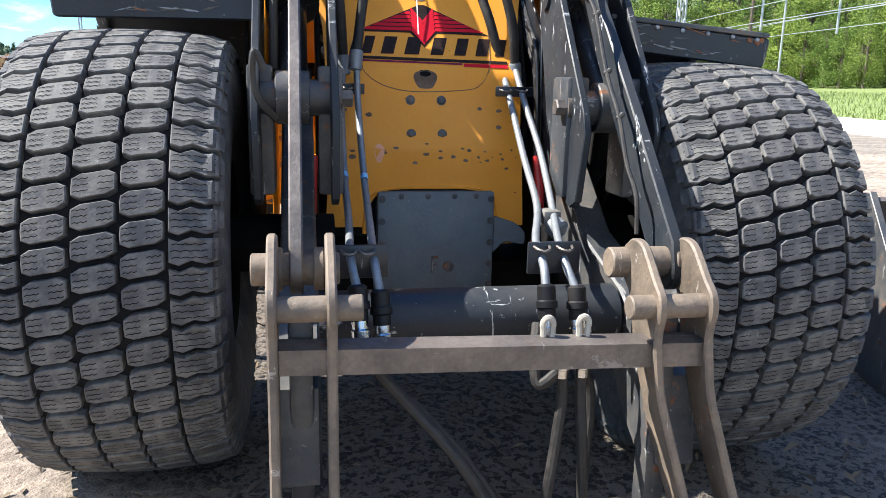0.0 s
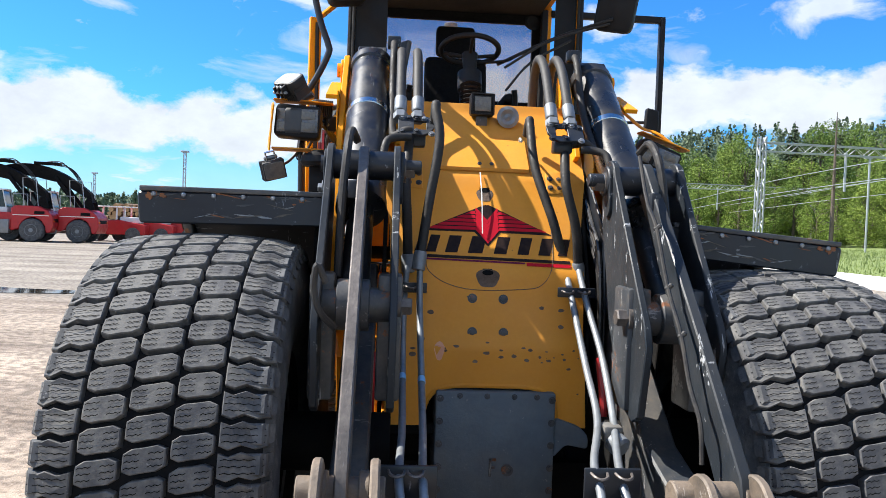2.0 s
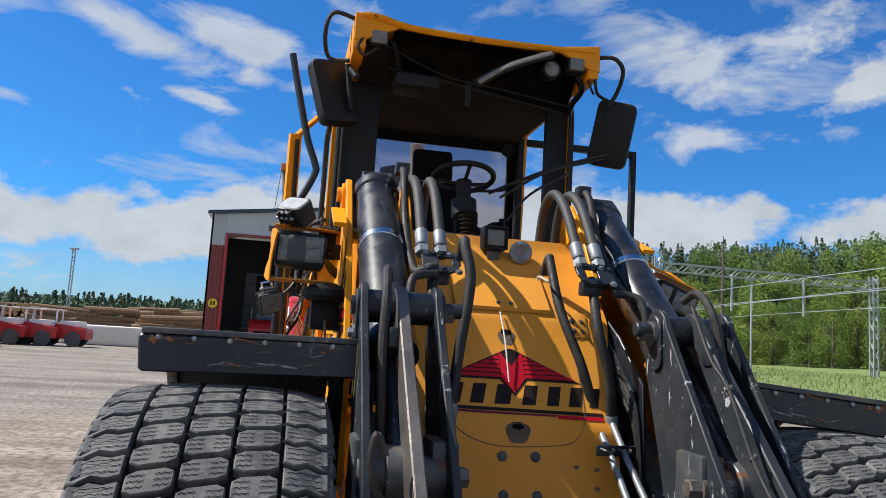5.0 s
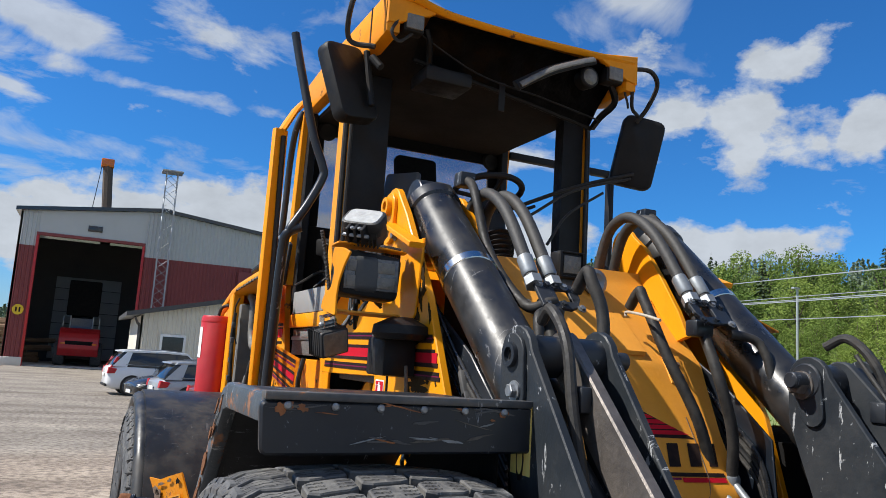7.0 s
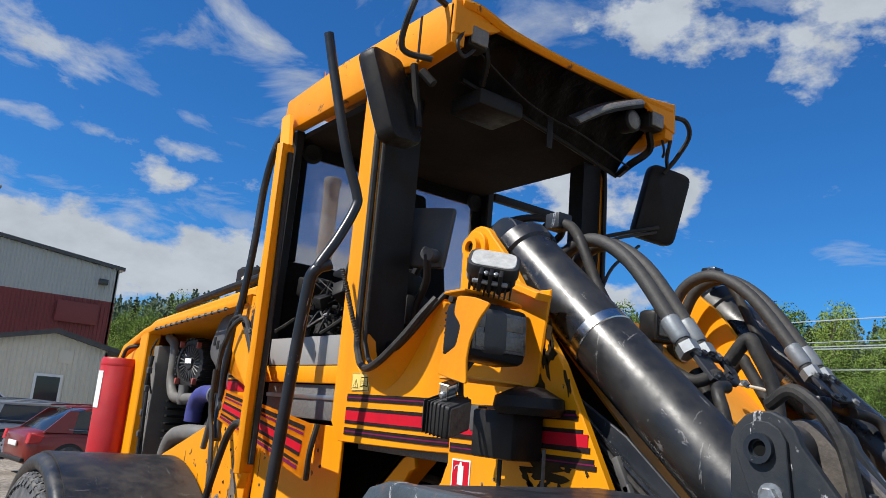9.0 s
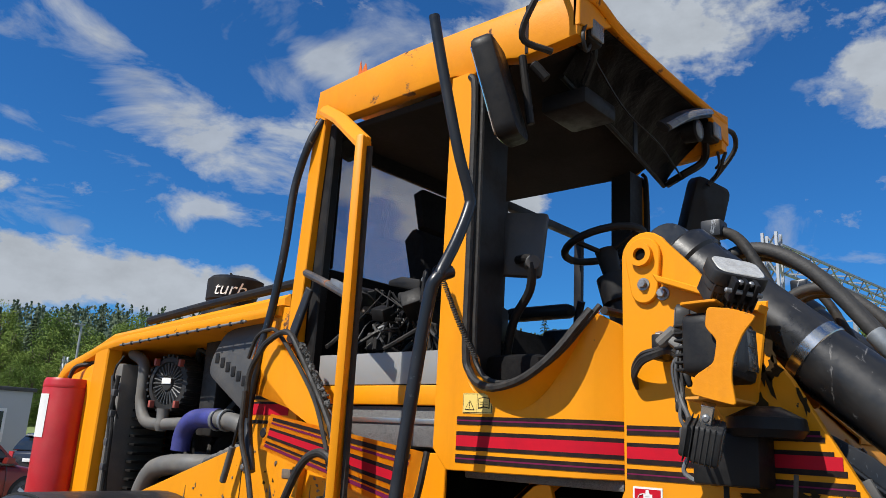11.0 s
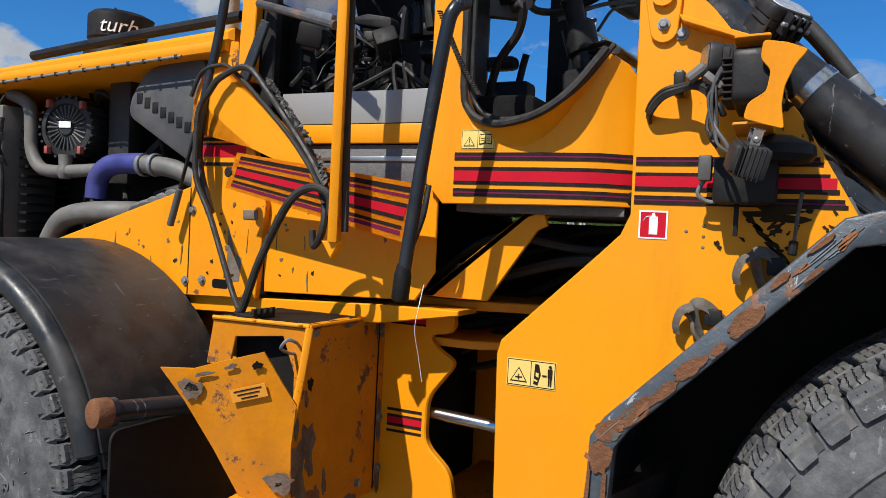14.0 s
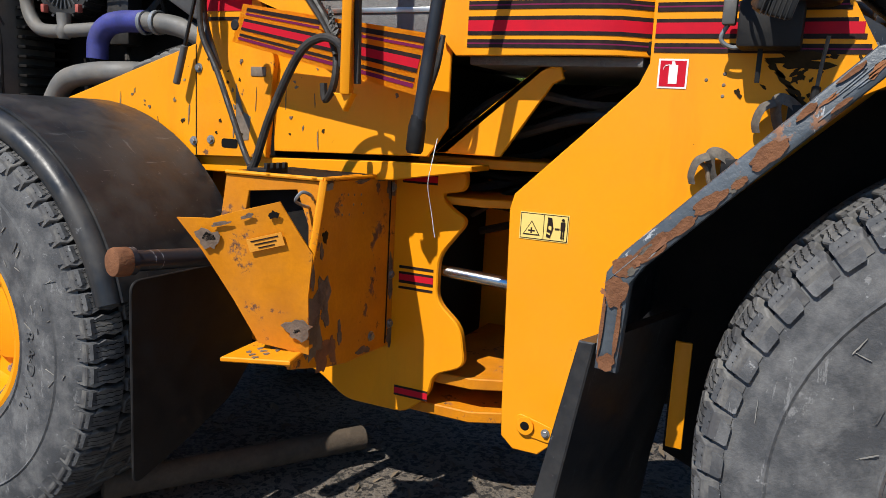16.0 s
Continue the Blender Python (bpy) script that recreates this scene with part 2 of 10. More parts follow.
YEL = (0.80, 0.298, 0.003)
M = dict(
    yellow=material("yellow_paint", YEL, 0.45, spec=0.22, dark=(0.70, 0.245, 0.002), scale=2.5, amount=0.4, bump=0.04, rust=0.05, coat=0.03, dust=0.03, chip=1.0),
    yellow_worn=material("worn_yellow_paint", YEL, 0.5, spec=0.22, dark=(0.60, 0.185, 0.002), scale=3.0, amount=0.5, bump=0.08, rust=0.36, rust_col=(0.10, 0.045, 0.022), dust=0.06, chip=1.0),
    black=material("black_paint", (0.009, 0.013, 0.020), 0.32, dark=(0.005, 0.007, 0.011), bump=0.05, scratch=0.9, scratch_col=(0.22, 0.24, 0.27), dust=0.03, scale=4.0, speck=0.6),
    black_worn=material("worn_black_paint", (0.040, 0.046, 0.054), 0.45, dark=(0.015, 0.017, 0.02), bump=0.1, scratch=0.7, rust=0.38, dust=0.3, scale=5.0, speck=0.7),
    fender=material("black_fender_plastic", (0.014, 0.016, 0.019), 0.33, dark=(0.024, 0.026, 0.03), bump=0.12, bump_scale=20.0, scratch=0.35, scratch_col=(0.16, 0.16, 0.165), dust=0.1, spec=0.4, speck=0.5),
    sheet_grey=material("dull_clear_sheet", (0.25, 0.257, 0.262), 0.35, dark=(0.17, 0.172, 0.175), scale=6.0, amount=0.8, scratch=0.5, bump=0.05),
    black_clean=material("glossy_black_paint", (0.009, 0.010, 0.012), 0.27, dark=(0.016, 0.016, 0.016), bump=0.03, coat=0.08, scratch=0.3, dust=0.04, speck=0.3, scale=5.0),
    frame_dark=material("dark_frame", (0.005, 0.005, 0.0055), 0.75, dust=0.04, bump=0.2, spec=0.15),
    rusty=material("rusty_steel", (0.215, 0.165, 0.12), 0.65, metal=0.1, dark=(0.075, 0.064, 0.054), scale=9.0, amount=0.9, bump=0.25, rust=0.25, rust_col=(0.17, 0.075, 0.03), scratch=0.6, scratch_col=(0.46, 0.41, 0.36)),
    rim_rust=material("rusted_rim_paint", (0.075, 0.092, 0.11), 0.45, dark=(0.03, 0.04, 0.05), scale=6.0, amount=0.8, bump=0.2, rust=0.55, rust_col=(0.125, 0.058, 0.030), scratch=0.8, scratch_col=(0.40, 0.41, 0.42)),
    rust_bright=material("orange_rust", (0.30, 0.115, 0.04), 0.85, dark=(0.13, 0.06, 0.035), scale=14.0, amount=0.9, bump=0.4),
    steel_bar=material("bare_dark_steel", (0.20, 0.175, 0.155), 0.5, metal=0.5, dark=(0.05, 0.045, 0.045), scale=8.0, amount=0.8, bump=0.2, rust=0.3, scratch=0.4),
    zinc=material("zinc_pipe", (0.27, 0.295, 0.32), 0.5, metal=0.5, dark=(0.15, 0.155, 0.155), scale=18.0, amount=0.7, bump=0.08),
    chrome=material("bright_steel", (0.62, 0.62, 0.6), 0.22, metal=1.0, dark=(0.4, 0.4, 0.38), scale=20.0, bump=0.03),
    bolt=material("zinc_bolt", (0.34, 0.36, 0.38), 0.45, metal=0.7, dark=(0.16, 0.15, 0.14), scale=30.0, amount=0.7),
    rubber=material("tyre_rubber", (0.064, 0.067, 0.072), 0.75, dark=(0.045, 0.046, 0.049), scale=14.0, amount=0.6, bump=0.25, grain=140.0, scratch=0.45, scratch_col=(0.26, 0.26, 0.26), speck=0.8, dust=0.5, spec=0.3, dust_col=(0.25, 0.248, 0.243)),
    tread=material("tread_rubber", (0.082, 0.082, 0.085), 0.66, dark=(0.050, 0.050, 0.052), scale=18.0, amount=0.6, bump=0.16, grain=110.0, dust=0.6, spec=0.3, rand=0.3, speck=0.4, dust_col=(0.26, 0.25, 0.225)),
    # same tyre rubber, darkened for the shade between the tread blocks
    groove_shade=material("shaded_groove_rubber", (0.012, 0.012, 0.013), 0.9, bump=0.2, dust=0.25, spec=0.2, dust_col=(0.05, 0.047, 0.044)),
    sipe=material("sipe_dark", (0.008, 0.008, 0.008), 0.95, bump=0.0, spec=0.1),
    hose=material("hose_rubber", (0.010, 0.010, 0.0105), 0.50, spec=0.35, dark=(0.028, 0.026, 0.024), scale=25.0, amount=0.7, bump=0.2, dust=0.08),
    hose_grey=material("dusty_hose", (0.040, 0.038, 0.036), 0.65, dark=(0.016, 0.016, 0.016), scale=25.0, amount=0.7, bump=0.2),
    plastic=material("black_plastic", (0.006, 0.006, 0.007), 0.45, spec=0.25, dark=(0.018, 0.018, 0.018), bump=0.06, dust=0.03, scale=12.0),
    plastic_grey=material("dark_grey_plastic", (0.055, 0.058, 0.062), 0.45, dark=(0.03, 0.03, 0.032), bump=0.1, dust=0.15),
    fabric=material("black_fabric", (0.007, 0.007, 0.008), 0.9, spec=0.1, dark=(0.02, 0.019, 0.018), scale=30.0, bump=0.35, bump_scale=25.0),
    lining=material("dusty_headlining", (0.034, 0.031, 0.029), 0.9, spec=0.1, dark=(0.014, 0.013, 0.012), scale=2.2, amount=0.9, bump=0.15),
    foil=material("black_plastic_sheet", (0.0045, 0.005, 0.006), 0.34, bump=1.0, bump_scale=14.0, spec=0.22),
    grey=material("engine_grey", (0.15, 0.147, 0.14), 0.6, metal=0.3, dark=(0.10, 0.10, 0.095), scale=12.0, amount=0.7, bump=0.12, dust=0.3),
    bluehose=material("blue_silicone", (0.035, 0.045, 0.27), 0.5, dark=(0.02, 0.022, 0.09), scale=9.0, amount=0.8, bump=0.08, dust=0.07),
    red=material("red_paint", (0.48, 0.006, 0.010), 0.4, dark=(0.25, 0.008, 0.01), scale=5.0, bump=0.03, coat=0.2, dust=0.08),
    redtape=material("red_decal", (0.52, 0.008, 0.022), 0.5, spec=0.12, dark=(0.26, 0.01, 0.025), scale=12.0, bump=0.02),
    blacktape=material("black_decal", (0.012, 0.008, 0.010), 0.5, spec=0.1, dark=(0.05, 0.03, 0.02), scale=25.0, amount=0.5, bump=0.02),
    purple=material("purple_decal", (0.16, 0.012, 0.06), 0.5, spec=0.12, bump=0.0),
    sticker=material("pale_yellow_sticker", (0.78, 0.58, 0.16), 0.5, dark=(0.6, 0.42, 0.12), scale=20.0, bump=0.0),
    white=material("white_paint", (0.78, 0.78, 0.76), 0.5, dark=(0.6, 0.6, 0.58), scale=6.0, bump=0.02),
    lens=material("lamp_lens", (0.55, 0.55, 0.52), 0.15, dark=(0.3, 0.29, 0.26), scale=30.0, amount=0.6, bump=0.3, bump_scale=70.0, coat=0.6),
    lens_dark=material("dark_lamp_lens", (0.06, 0.062, 0.066), 0.12, dark=(0.2, 0.2, 0.2), scale=30.0, amount=0.5, bump=0.4, bump_scale=90.0, coat=0.8),
    amber=material("amber_plastic", (0.7, 0.16, 0.01), 0.25, bump=0.1, coat=0.4),
    alu=material("aluminium_sheet", (0.5, 0.51, 0.5), 0.35, metal=0.9, dark=(0.3, 0.3, 0.29), scale=7.0, amount=0.6, bump=0.1, scratch=0.4),
    oil=material("black_oil_grime", (0.02, 0.013, 0.006), 0.85, spec=0.1, dark=(0.05, 0.03, 0.012), scale=20.0, amount=0.8, bump=0.2),
    lens_dim=material("dusty_lamp_glass", (0.17, 0.155, 0.13), 0.2, dark=(0.08, 0.075, 0.07), scale=40.0, amount=0.7, bump=0.4, bump_scale=80.0, coat=0.4),
    yellow_faded=material("faded_yellow_paint", (0.74, 0.315, 0.035), 0.5, spec=0.25, dark=(0.62, 0.235, 0.02), scale=2.2, amount=0.7, bump=0.06, rust=0.10, dust=0.12, chip=1.0),
    arm=material("scuffed_arm_paint", (0.020, 0.025, 0.031), 0.40, dark=(0.010, 0.012, 0.015), bump=0.10, scratch=1.0, scratch_col=(0.36, 0.37, 0.38), dust=0.13, spec=0.3, speck=0.7, scale=5.0, dust_col=(0.12, 0.105, 0.09)),
    casting=material("dusty_black_casting", (0.112, 0.144, 0.173), 0.5, dark=(0.035, 0.046, 0.056), bump=0.25, speck=0.5, dust=0.2, scale=7.0),
    bare=material("chipped_bare_steel", (0.085, 0.055, 0.04), 0.8, dark=(0.20, 0.15, 0.115), scale=16.0, amount=1.0, bump=0.4, rust=0.3, rust_col=(0.12, 0.05, 0.02), spec=0.2),
    canvas_pale=material("pale_dusty_steel", (0.42, 0.39, 0.33), 0.6, dark=(0.25, 0.22, 0.18), scale=20.0, amount=0.7),
    dust_pale=material("pale_dry_mud", (0.27, 0.26, 0.24), 0.95, dark=(0.15, 0.145, 0.135), scale=40.0, amount=0.8, bump=0.1, spec=0.1),
    # grimy, rusty yellow; its base is also darkened for shade on the step box
    yellow_dirty=material("shaded_grimy_yellow_paint", (0.66, 0.235, 0.004), 0.5, spec=0.22, dark=(0.42, 0.135, 0.004), scale=5.0, amount=0.75, bump=0.1, rust=0.42, rust_col=(0.10, 0.045, 0.022), dust=0.06, chip=1.0),
    casting_black=material("dusty_black_plastic", (0.009, 0.0095, 0.011), 0.5, dark=(0.025, 0.025, 0.024), scale=20.0, amount=0.6, bump=0.1, dust=0.05),
    foam=material("grey_foam", (0.16, 0.16, 0.155), 0.95, dark=(0.05, 0.048, 0.045), scale=60.0, amount=0.9, bump=0.5, spec=0.1),
    canvas=material("dirty_strap", (0.13, 0.115, 0.095), 0.9, dark=(0.05, 0.045, 0.04), scale=30.0, amount=0.8, bump=0.3),
    mesh=material("perforated_grille", (0.03, 0.03, 0.03), 0.6, dark=(0.22, 0.22, 0.215), scale=330.0, amount=1.0, bump=0.4, bump_scale=330.0),
)


def glass(name, tint=(0.85, 0.9, 0.92), rough=0.0, film=0.0):
    m = bpy.data.materials.new(name)
    m.use_nodes = True
    n, l = m.node_tree.nodes, m.node_tree.links
    n.remove(n["Principled BSDF"])
    tr, gl, mx = n.new("ShaderNodeBsdfTransparent"), n.new("ShaderNodeBsdfGlossy"), n.new("ShaderNodeMixShader")
    tr.inputs[0].default_value = (*tint, 1)
    gl.inputs["Roughness"].default_value = rough
    mx.inputs[0].default_value = 0.07
    l.new(tr.outputs[0], mx.inputs[1]), l.new(gl.outputs[0], mx.inputs[2])
    last = mx.outputs[0]
    if film:          # a film of dust on the pane
        df, m2 = n.new("ShaderNodeBsdfTranslucent" if film < 0.3 else "ShaderNodeBsdfDiffuse"), n.new("ShaderNodeMixShader")
        df.inputs[0].default_value = (0.55, 0.54, 0.52, 1)
        m2.inputs[0].default_value = film
        l.new(last, m2.inputs[1]), l.new(df.outputs[0], m2.inputs[2])
        last = m2.outputs[0]
    l.new(last, n["Material Output"].inputs[0])
    return m


M["glass"] = glass("dusty_rear_glass", (0.66, 0.68, 0.72), film=0.16)
M["rim_brown"] = material("brown_rust", (0.20, 0.090, 0.045), 0.85, dark=(0.11, 0.048, 0.026), scale=22.0, amount=0.8, bump=0.5, grain=90.0, spec=0.15)
# brown wood darkened to carry the loader's shade on the pole
M["old_wood"] = material("shaded_brown_wood", (0.085, 0.062, 0.042), 0.9, dark=(0.035, 0.026, 0.018), scale=14.0, amount=0.8, bump=0.4)
M["plexi"] = glass("scratched_clear_sheet", (0.62, 0.65, 0.69), rough=0.12, film=0.42)
M["mirror"] = material("mirror_glass", (0.8, 0.8, 0.8), 0.02, metal=1.0, bump=0.0, amount=0.0)


# ---- mesh helpers ----
def obj(name, bm, mats, parent=None, label="", smooth=True, angle=35):
    me = bpy.data.meshes.new(name)
    if smooth:
        for f in bm.faces:
            f.smooth = True
        lim = radians(angle)
        for e in bm.edges:
            if len(e.link_faces) != 2 or e.calc_face_angle(0.0) > lim:
                e.smooth = False
    bm.to_mesh(me)
    bm.free()
    for m in mats if isinstance(mats, (list, tuple)) else [mats]:
        me.materials.append(M[m] if isinstance(m, str) else m)
    ob = new(name, me)
    if parent:
        ob.parent = parent
    if label:
        ob["label"] = label
    return ob


def part(name, bm, mats, parent, label="", smooth=True, angle=35):
    return obj(name, bm, mats, parent, label, smooth, angle)


def thing(name, label, category, group="", kind="", loc=(0, 0, 0), rz=0):
    e = new(name)
    e.matrix_world = pose(*loc, 0, 0, rz)
    return tagged(e, label, category, group, kind)


def bevelled(bm, w, seg=2, angle=30):
    if w:
        es = [e for e in bm.edges if len(e.link_faces) == 2 and e.calc_face_angle(0.0) > radians(angle)]
        bmesh.ops.bevel(bm, geom=es, offset=w, segments=seg, profile=0.5, affect="EDGES", clamp_overlap=True)
    return bm


def absorb(bm, other, mat=None):
    """Joins the bmesh other into bm."""
    me = bpy.data.meshes.new("tmp")
    if mat is not None:
        for f in other.faces:
            f.material_index = mat
    other.to_mesh(me)
    other.free()
    bm.from_mesh(me)
    bpy.data.meshes.remove(me)
    return bm


def box(x0, x1, y0, y1, z0, z1, w=0.004, m=None, seg=2):
    bm = bmesh.new()
    bmesh.ops.create_cube(bm, size=1.0, matrix=Matrix.LocRotScale(((x0 + x1) / 2, (y0 + y1) / 2, (z0 + z1) / 2), None, (x1 - x0, y1 - y0, z1 - z0)))
    bevelled(bm, w, seg)
    if m is not None:
        bm.transform(m)
    return bm


def prism(pts, d0, d1, axis="x", w=0.004, seg=1):
    """A plate: the outline pts in the two other axes, from d0 to d1 along axis."""
    bm = bmesh.new()
    put = {"x": lambda p, d: (d, p[0], p[1]), "y": lambda p, d: (p[0], d, p[1]), "z": lambda p, d: (p[0], p[1], d)}[axis]
    a = [bm.verts.new(put(p, d0)) for p in pts]
    b = [bm.verts.new(put(p, d1)) for p in pts]
    caps = [bm.faces.new(a), bm.faces.new(b)]
    for i in range(len(pts)):
        j = (i + 1) % len(pts)
        bm.faces.new((a[i], a[j], b[j], b[i]))
    bmesh.ops.recalc_face_normals(bm, faces=bm.faces)
    if w:
        bmesh.ops.bevel(bm, geom=[e for f in caps for e in f.edges], offset=w, segments=seg, profile=0.5, affect="EDGES", clamp_overlap=True)
    return bm


def arc(cy, cz, r, a0, a1, n=8):
    return [(cy + r * math.cos(radians(a0 + (a1 - a0) * i / n)), cz + r * math.sin(radians(a0 + (a1 - a0) * i / n))) for i in range(n + 1)]


def rounded(pts, r, n=4):
    """The outline with its corners rounded off by about r."""
    res, k = [], len(pts)
    for i in range(k):
        p0, p1, p2 = Vector(pts[i - 1]), Vector(pts[i]), Vector(pts[(i + 1) % k])
        a, b = (p0 - p1), (p2 - p1)
        ra = min(r, a.length * 0.45)
        rb = min(r, b.length * 0.45)
        s, e = p1 + a.normalized() * ra, p1 + b.normalized() * rb
        for j in range(n + 1):
            t = j / n
            res.append(tuple(s * (1 - t) ** 2 + p1 * 2 * t * (1 - t) + e * t * t))
    return res


def blotch(c, u, v, ru, rv, seed, rough=0.35, n=18, turn=0.0):
    """An uneven flake of chipped paint or dirt about c, spread along u and v."""
    rnd = random.Random(seed)
    c, u, v = Vector(c), Vector(u).normalized(), Vector(v).normalized()
    nn = u.cross(v)
    bm = bmesh.new()
    ph = [rnd.uniform(0, 6.28) for _ in range(4)]
    rim = []
    for i in range(n):
        a = 2 * math.pi * i / n + turn
        k = 1 + rough * (0.5 * math.sin(2 * a + ph[0]) + 0.4 * math.sin(3 * a + ph[1]) + 0.35 * math.sin(5 * a + ph[2]) + 0.3 * math.sin(8 * a + ph[3]))
        rim.append(c + u * ru * k * math.cos(a) + v * rv * k * math.sin(a))
    bm.faces.new([bm.verts.new(p + nn * 0.0016) for p in rim])
    bm.faces.new([bm.verts.new(p - nn * 0.0016) for p in rim[::-1]])
    bm.verts.ensure_lookup_table()
    for i in range(n):
        j = (i + 1) % n
        a, b, q, w = bm.verts[i], bm.verts[j], bm.verts[n + n - 1 - i], bm.verts[n + n - 1 - j]
        bm.faces.new((a, b, w, q))
    bmesh.ops.recalc_face_normals(bm, faces=bm.faces)
    return bm


def axis_matrix(a, b):
    a, b = Vector(a), Vector(b)
    return Matrix.Translation(a) @ (b - a).to_track_quat("Z", "Y").to_matrix().to_4x4()


def lathe(profile, a, b, seg=24, cap=True):
    """Turns the profile (r, h) about the axis from a towards b; h in metres from a."""
    bm = bmesh.new()
    rings = []
    for r, h in profile:
        rings.append([bm.verts.new((r * math.cos(2 * math.pi * i / seg), r * math.sin(2 * math.pi * i / seg), h)) for i in range(seg)])
    for r0, r1 in zip(rings, rings[1:]):
        for i in range(seg):
            j = (i + 1) % seg
            bm.faces.new((r0[i], r0[j], r1[j], r1[i]))
    if cap:
        bm.faces.new(rings[0][::-1]), bm.faces.new(rings[-1])
    bm.transform(axis_matrix(a, b))
    bmesh.ops.recalc_face_normals(bm, faces=bm.faces)
    return bm


def rod(a, b, r, seg=20, w=0.004):
    h = (Vector(b) - Vector(a)).length
    w = min(w, r * 0.4, h * 0.4)
    return lathe([(r - w, 0), (r, w), (r, h - w), (r - w, h)], a, b, seg)


def hexbolt(c, d, r, h):
    """A hexagon head with washer on the face at c, pointing along d."""
    c, d = Vector(c), Vector(d).normalized()
    bm = lathe([(r * 1.45, 0), (r * 1.45, h * 0.25)], c, c + d, 16)
    absorb(bm, lathe([(r, h * 0.25), (r, h * 0.9), (r * 0.85, h)], c, c + d, 6))
    return bm


def smooth_path(pts, n=6):
    """A Catmull-Rom line through the points."""
    p = [Vector(q) for q in pts]
    p = [p[0] * 2 - p[1]] + p + [p[-1] * 2 - p[-2]]
    res = []
    for i in range(1, len(p) - 2):
        for j in range(n):
            t = j / n
            a, b, c, d = p[i - 1], p[i], p[i + 1], p[i + 2]
            res.append(0.5 * ((2 * b) + (c - a) * t + (2 * a - 5 * b + 4 * c - d) * t * t + (3 * b - a - 3 * c + d) * t ** 3))
    return res + [p[-2]]


def tube(pts, r, seg=10, n=6, smooth=True, flat=1.0):
    """A hose or pipe of radius r along the points."""
    line = smooth_path(pts, n) if smooth and len(pts) > 2 else [Vector(q) for q in pts]
    bm = bmesh.new()
    side = None
    rings = []
    for i, q in enumerate(line):
        t = (line[min(i + 1, len(line) - 1)] - line[max(i - 1, 0)]).normalized()
        if side is None:
            side = t.orthogonal().normalized()
        side = (side - t * side.dot(t)).normalized()
        other = t.cross(side)
        rings.append([bm.verts.new(q + side * r * math.cos(2 * math.pi * k / seg) + other * r * flat * math.sin(2 * math.pi * k / seg)) for k in range(seg)])
    for r0, r1 in zip(rings, rings[1:]):
        for k in range(seg):
            j = (k + 1) % seg
            bm.faces.new((r0[k], r0[j], r1[j], r1[k]))
    bm.faces.new(rings[0][::-1]), bm.faces.new(rings[-1])
    bmesh.ops.recalc_face_normals(bm, faces=bm.faces)
    return bm


def sheet(path, u0, u1, th):
    """A bent sheet: the (y, z) path extruded from u0 to u1 in x with thickness th."""
    bm = bmesh.new()
    n = len(path)
    norm = []
    for i in range(n):
        a, b = Vector(path[max(i - 1, 0)]), Vector(path[min(i + 1, n - 1)])
        d = (b - a).normalized()
        norm.append(Vector((-d.y, d.x)))
    rows = [[bm.verts.new((u, p[0] + k.x * s, p[1] + k.y * s)) for u in (u0, u1)] for s in (0, th) for p, k in zip(path, norm)]
    for i in range(n - 1):
        bm.faces.new((rows[i][0], rows[i][1], rows[i + 1][1], rows[i + 1][0]))
        bm.faces.new((rows[n + i][0], rows[n + i + 1][0], rows[n + i + 1][1], rows[n + i][1]))
        for k in (0, 1):
            bm.faces.new((rows[i][k], rows[i + 1][k], rows[n + i + 1][k], rows[n + i][k]))
    for i in (0, n - 1):
        bm.faces.new((rows[i][0], rows[i][1], rows[n + i][1], rows[n + i][0]))
    bmesh.ops.recalc_face_normals(bm, faces=bm.faces)
    return bm


def sides(build):
    """Builds the same on both sides of the loader: build(-1) and build(1)."""
    for s in (-1, 1):
        build(s)

# ---- the wheel loader: x across, y towards its rear, its heights 0.06 above the ground's ----
loader = thing("wheel_loader", "yellow wheel loader with black arms and damaged cab, on gravel", "wheel loader", loc=(0, 0, -0.06))


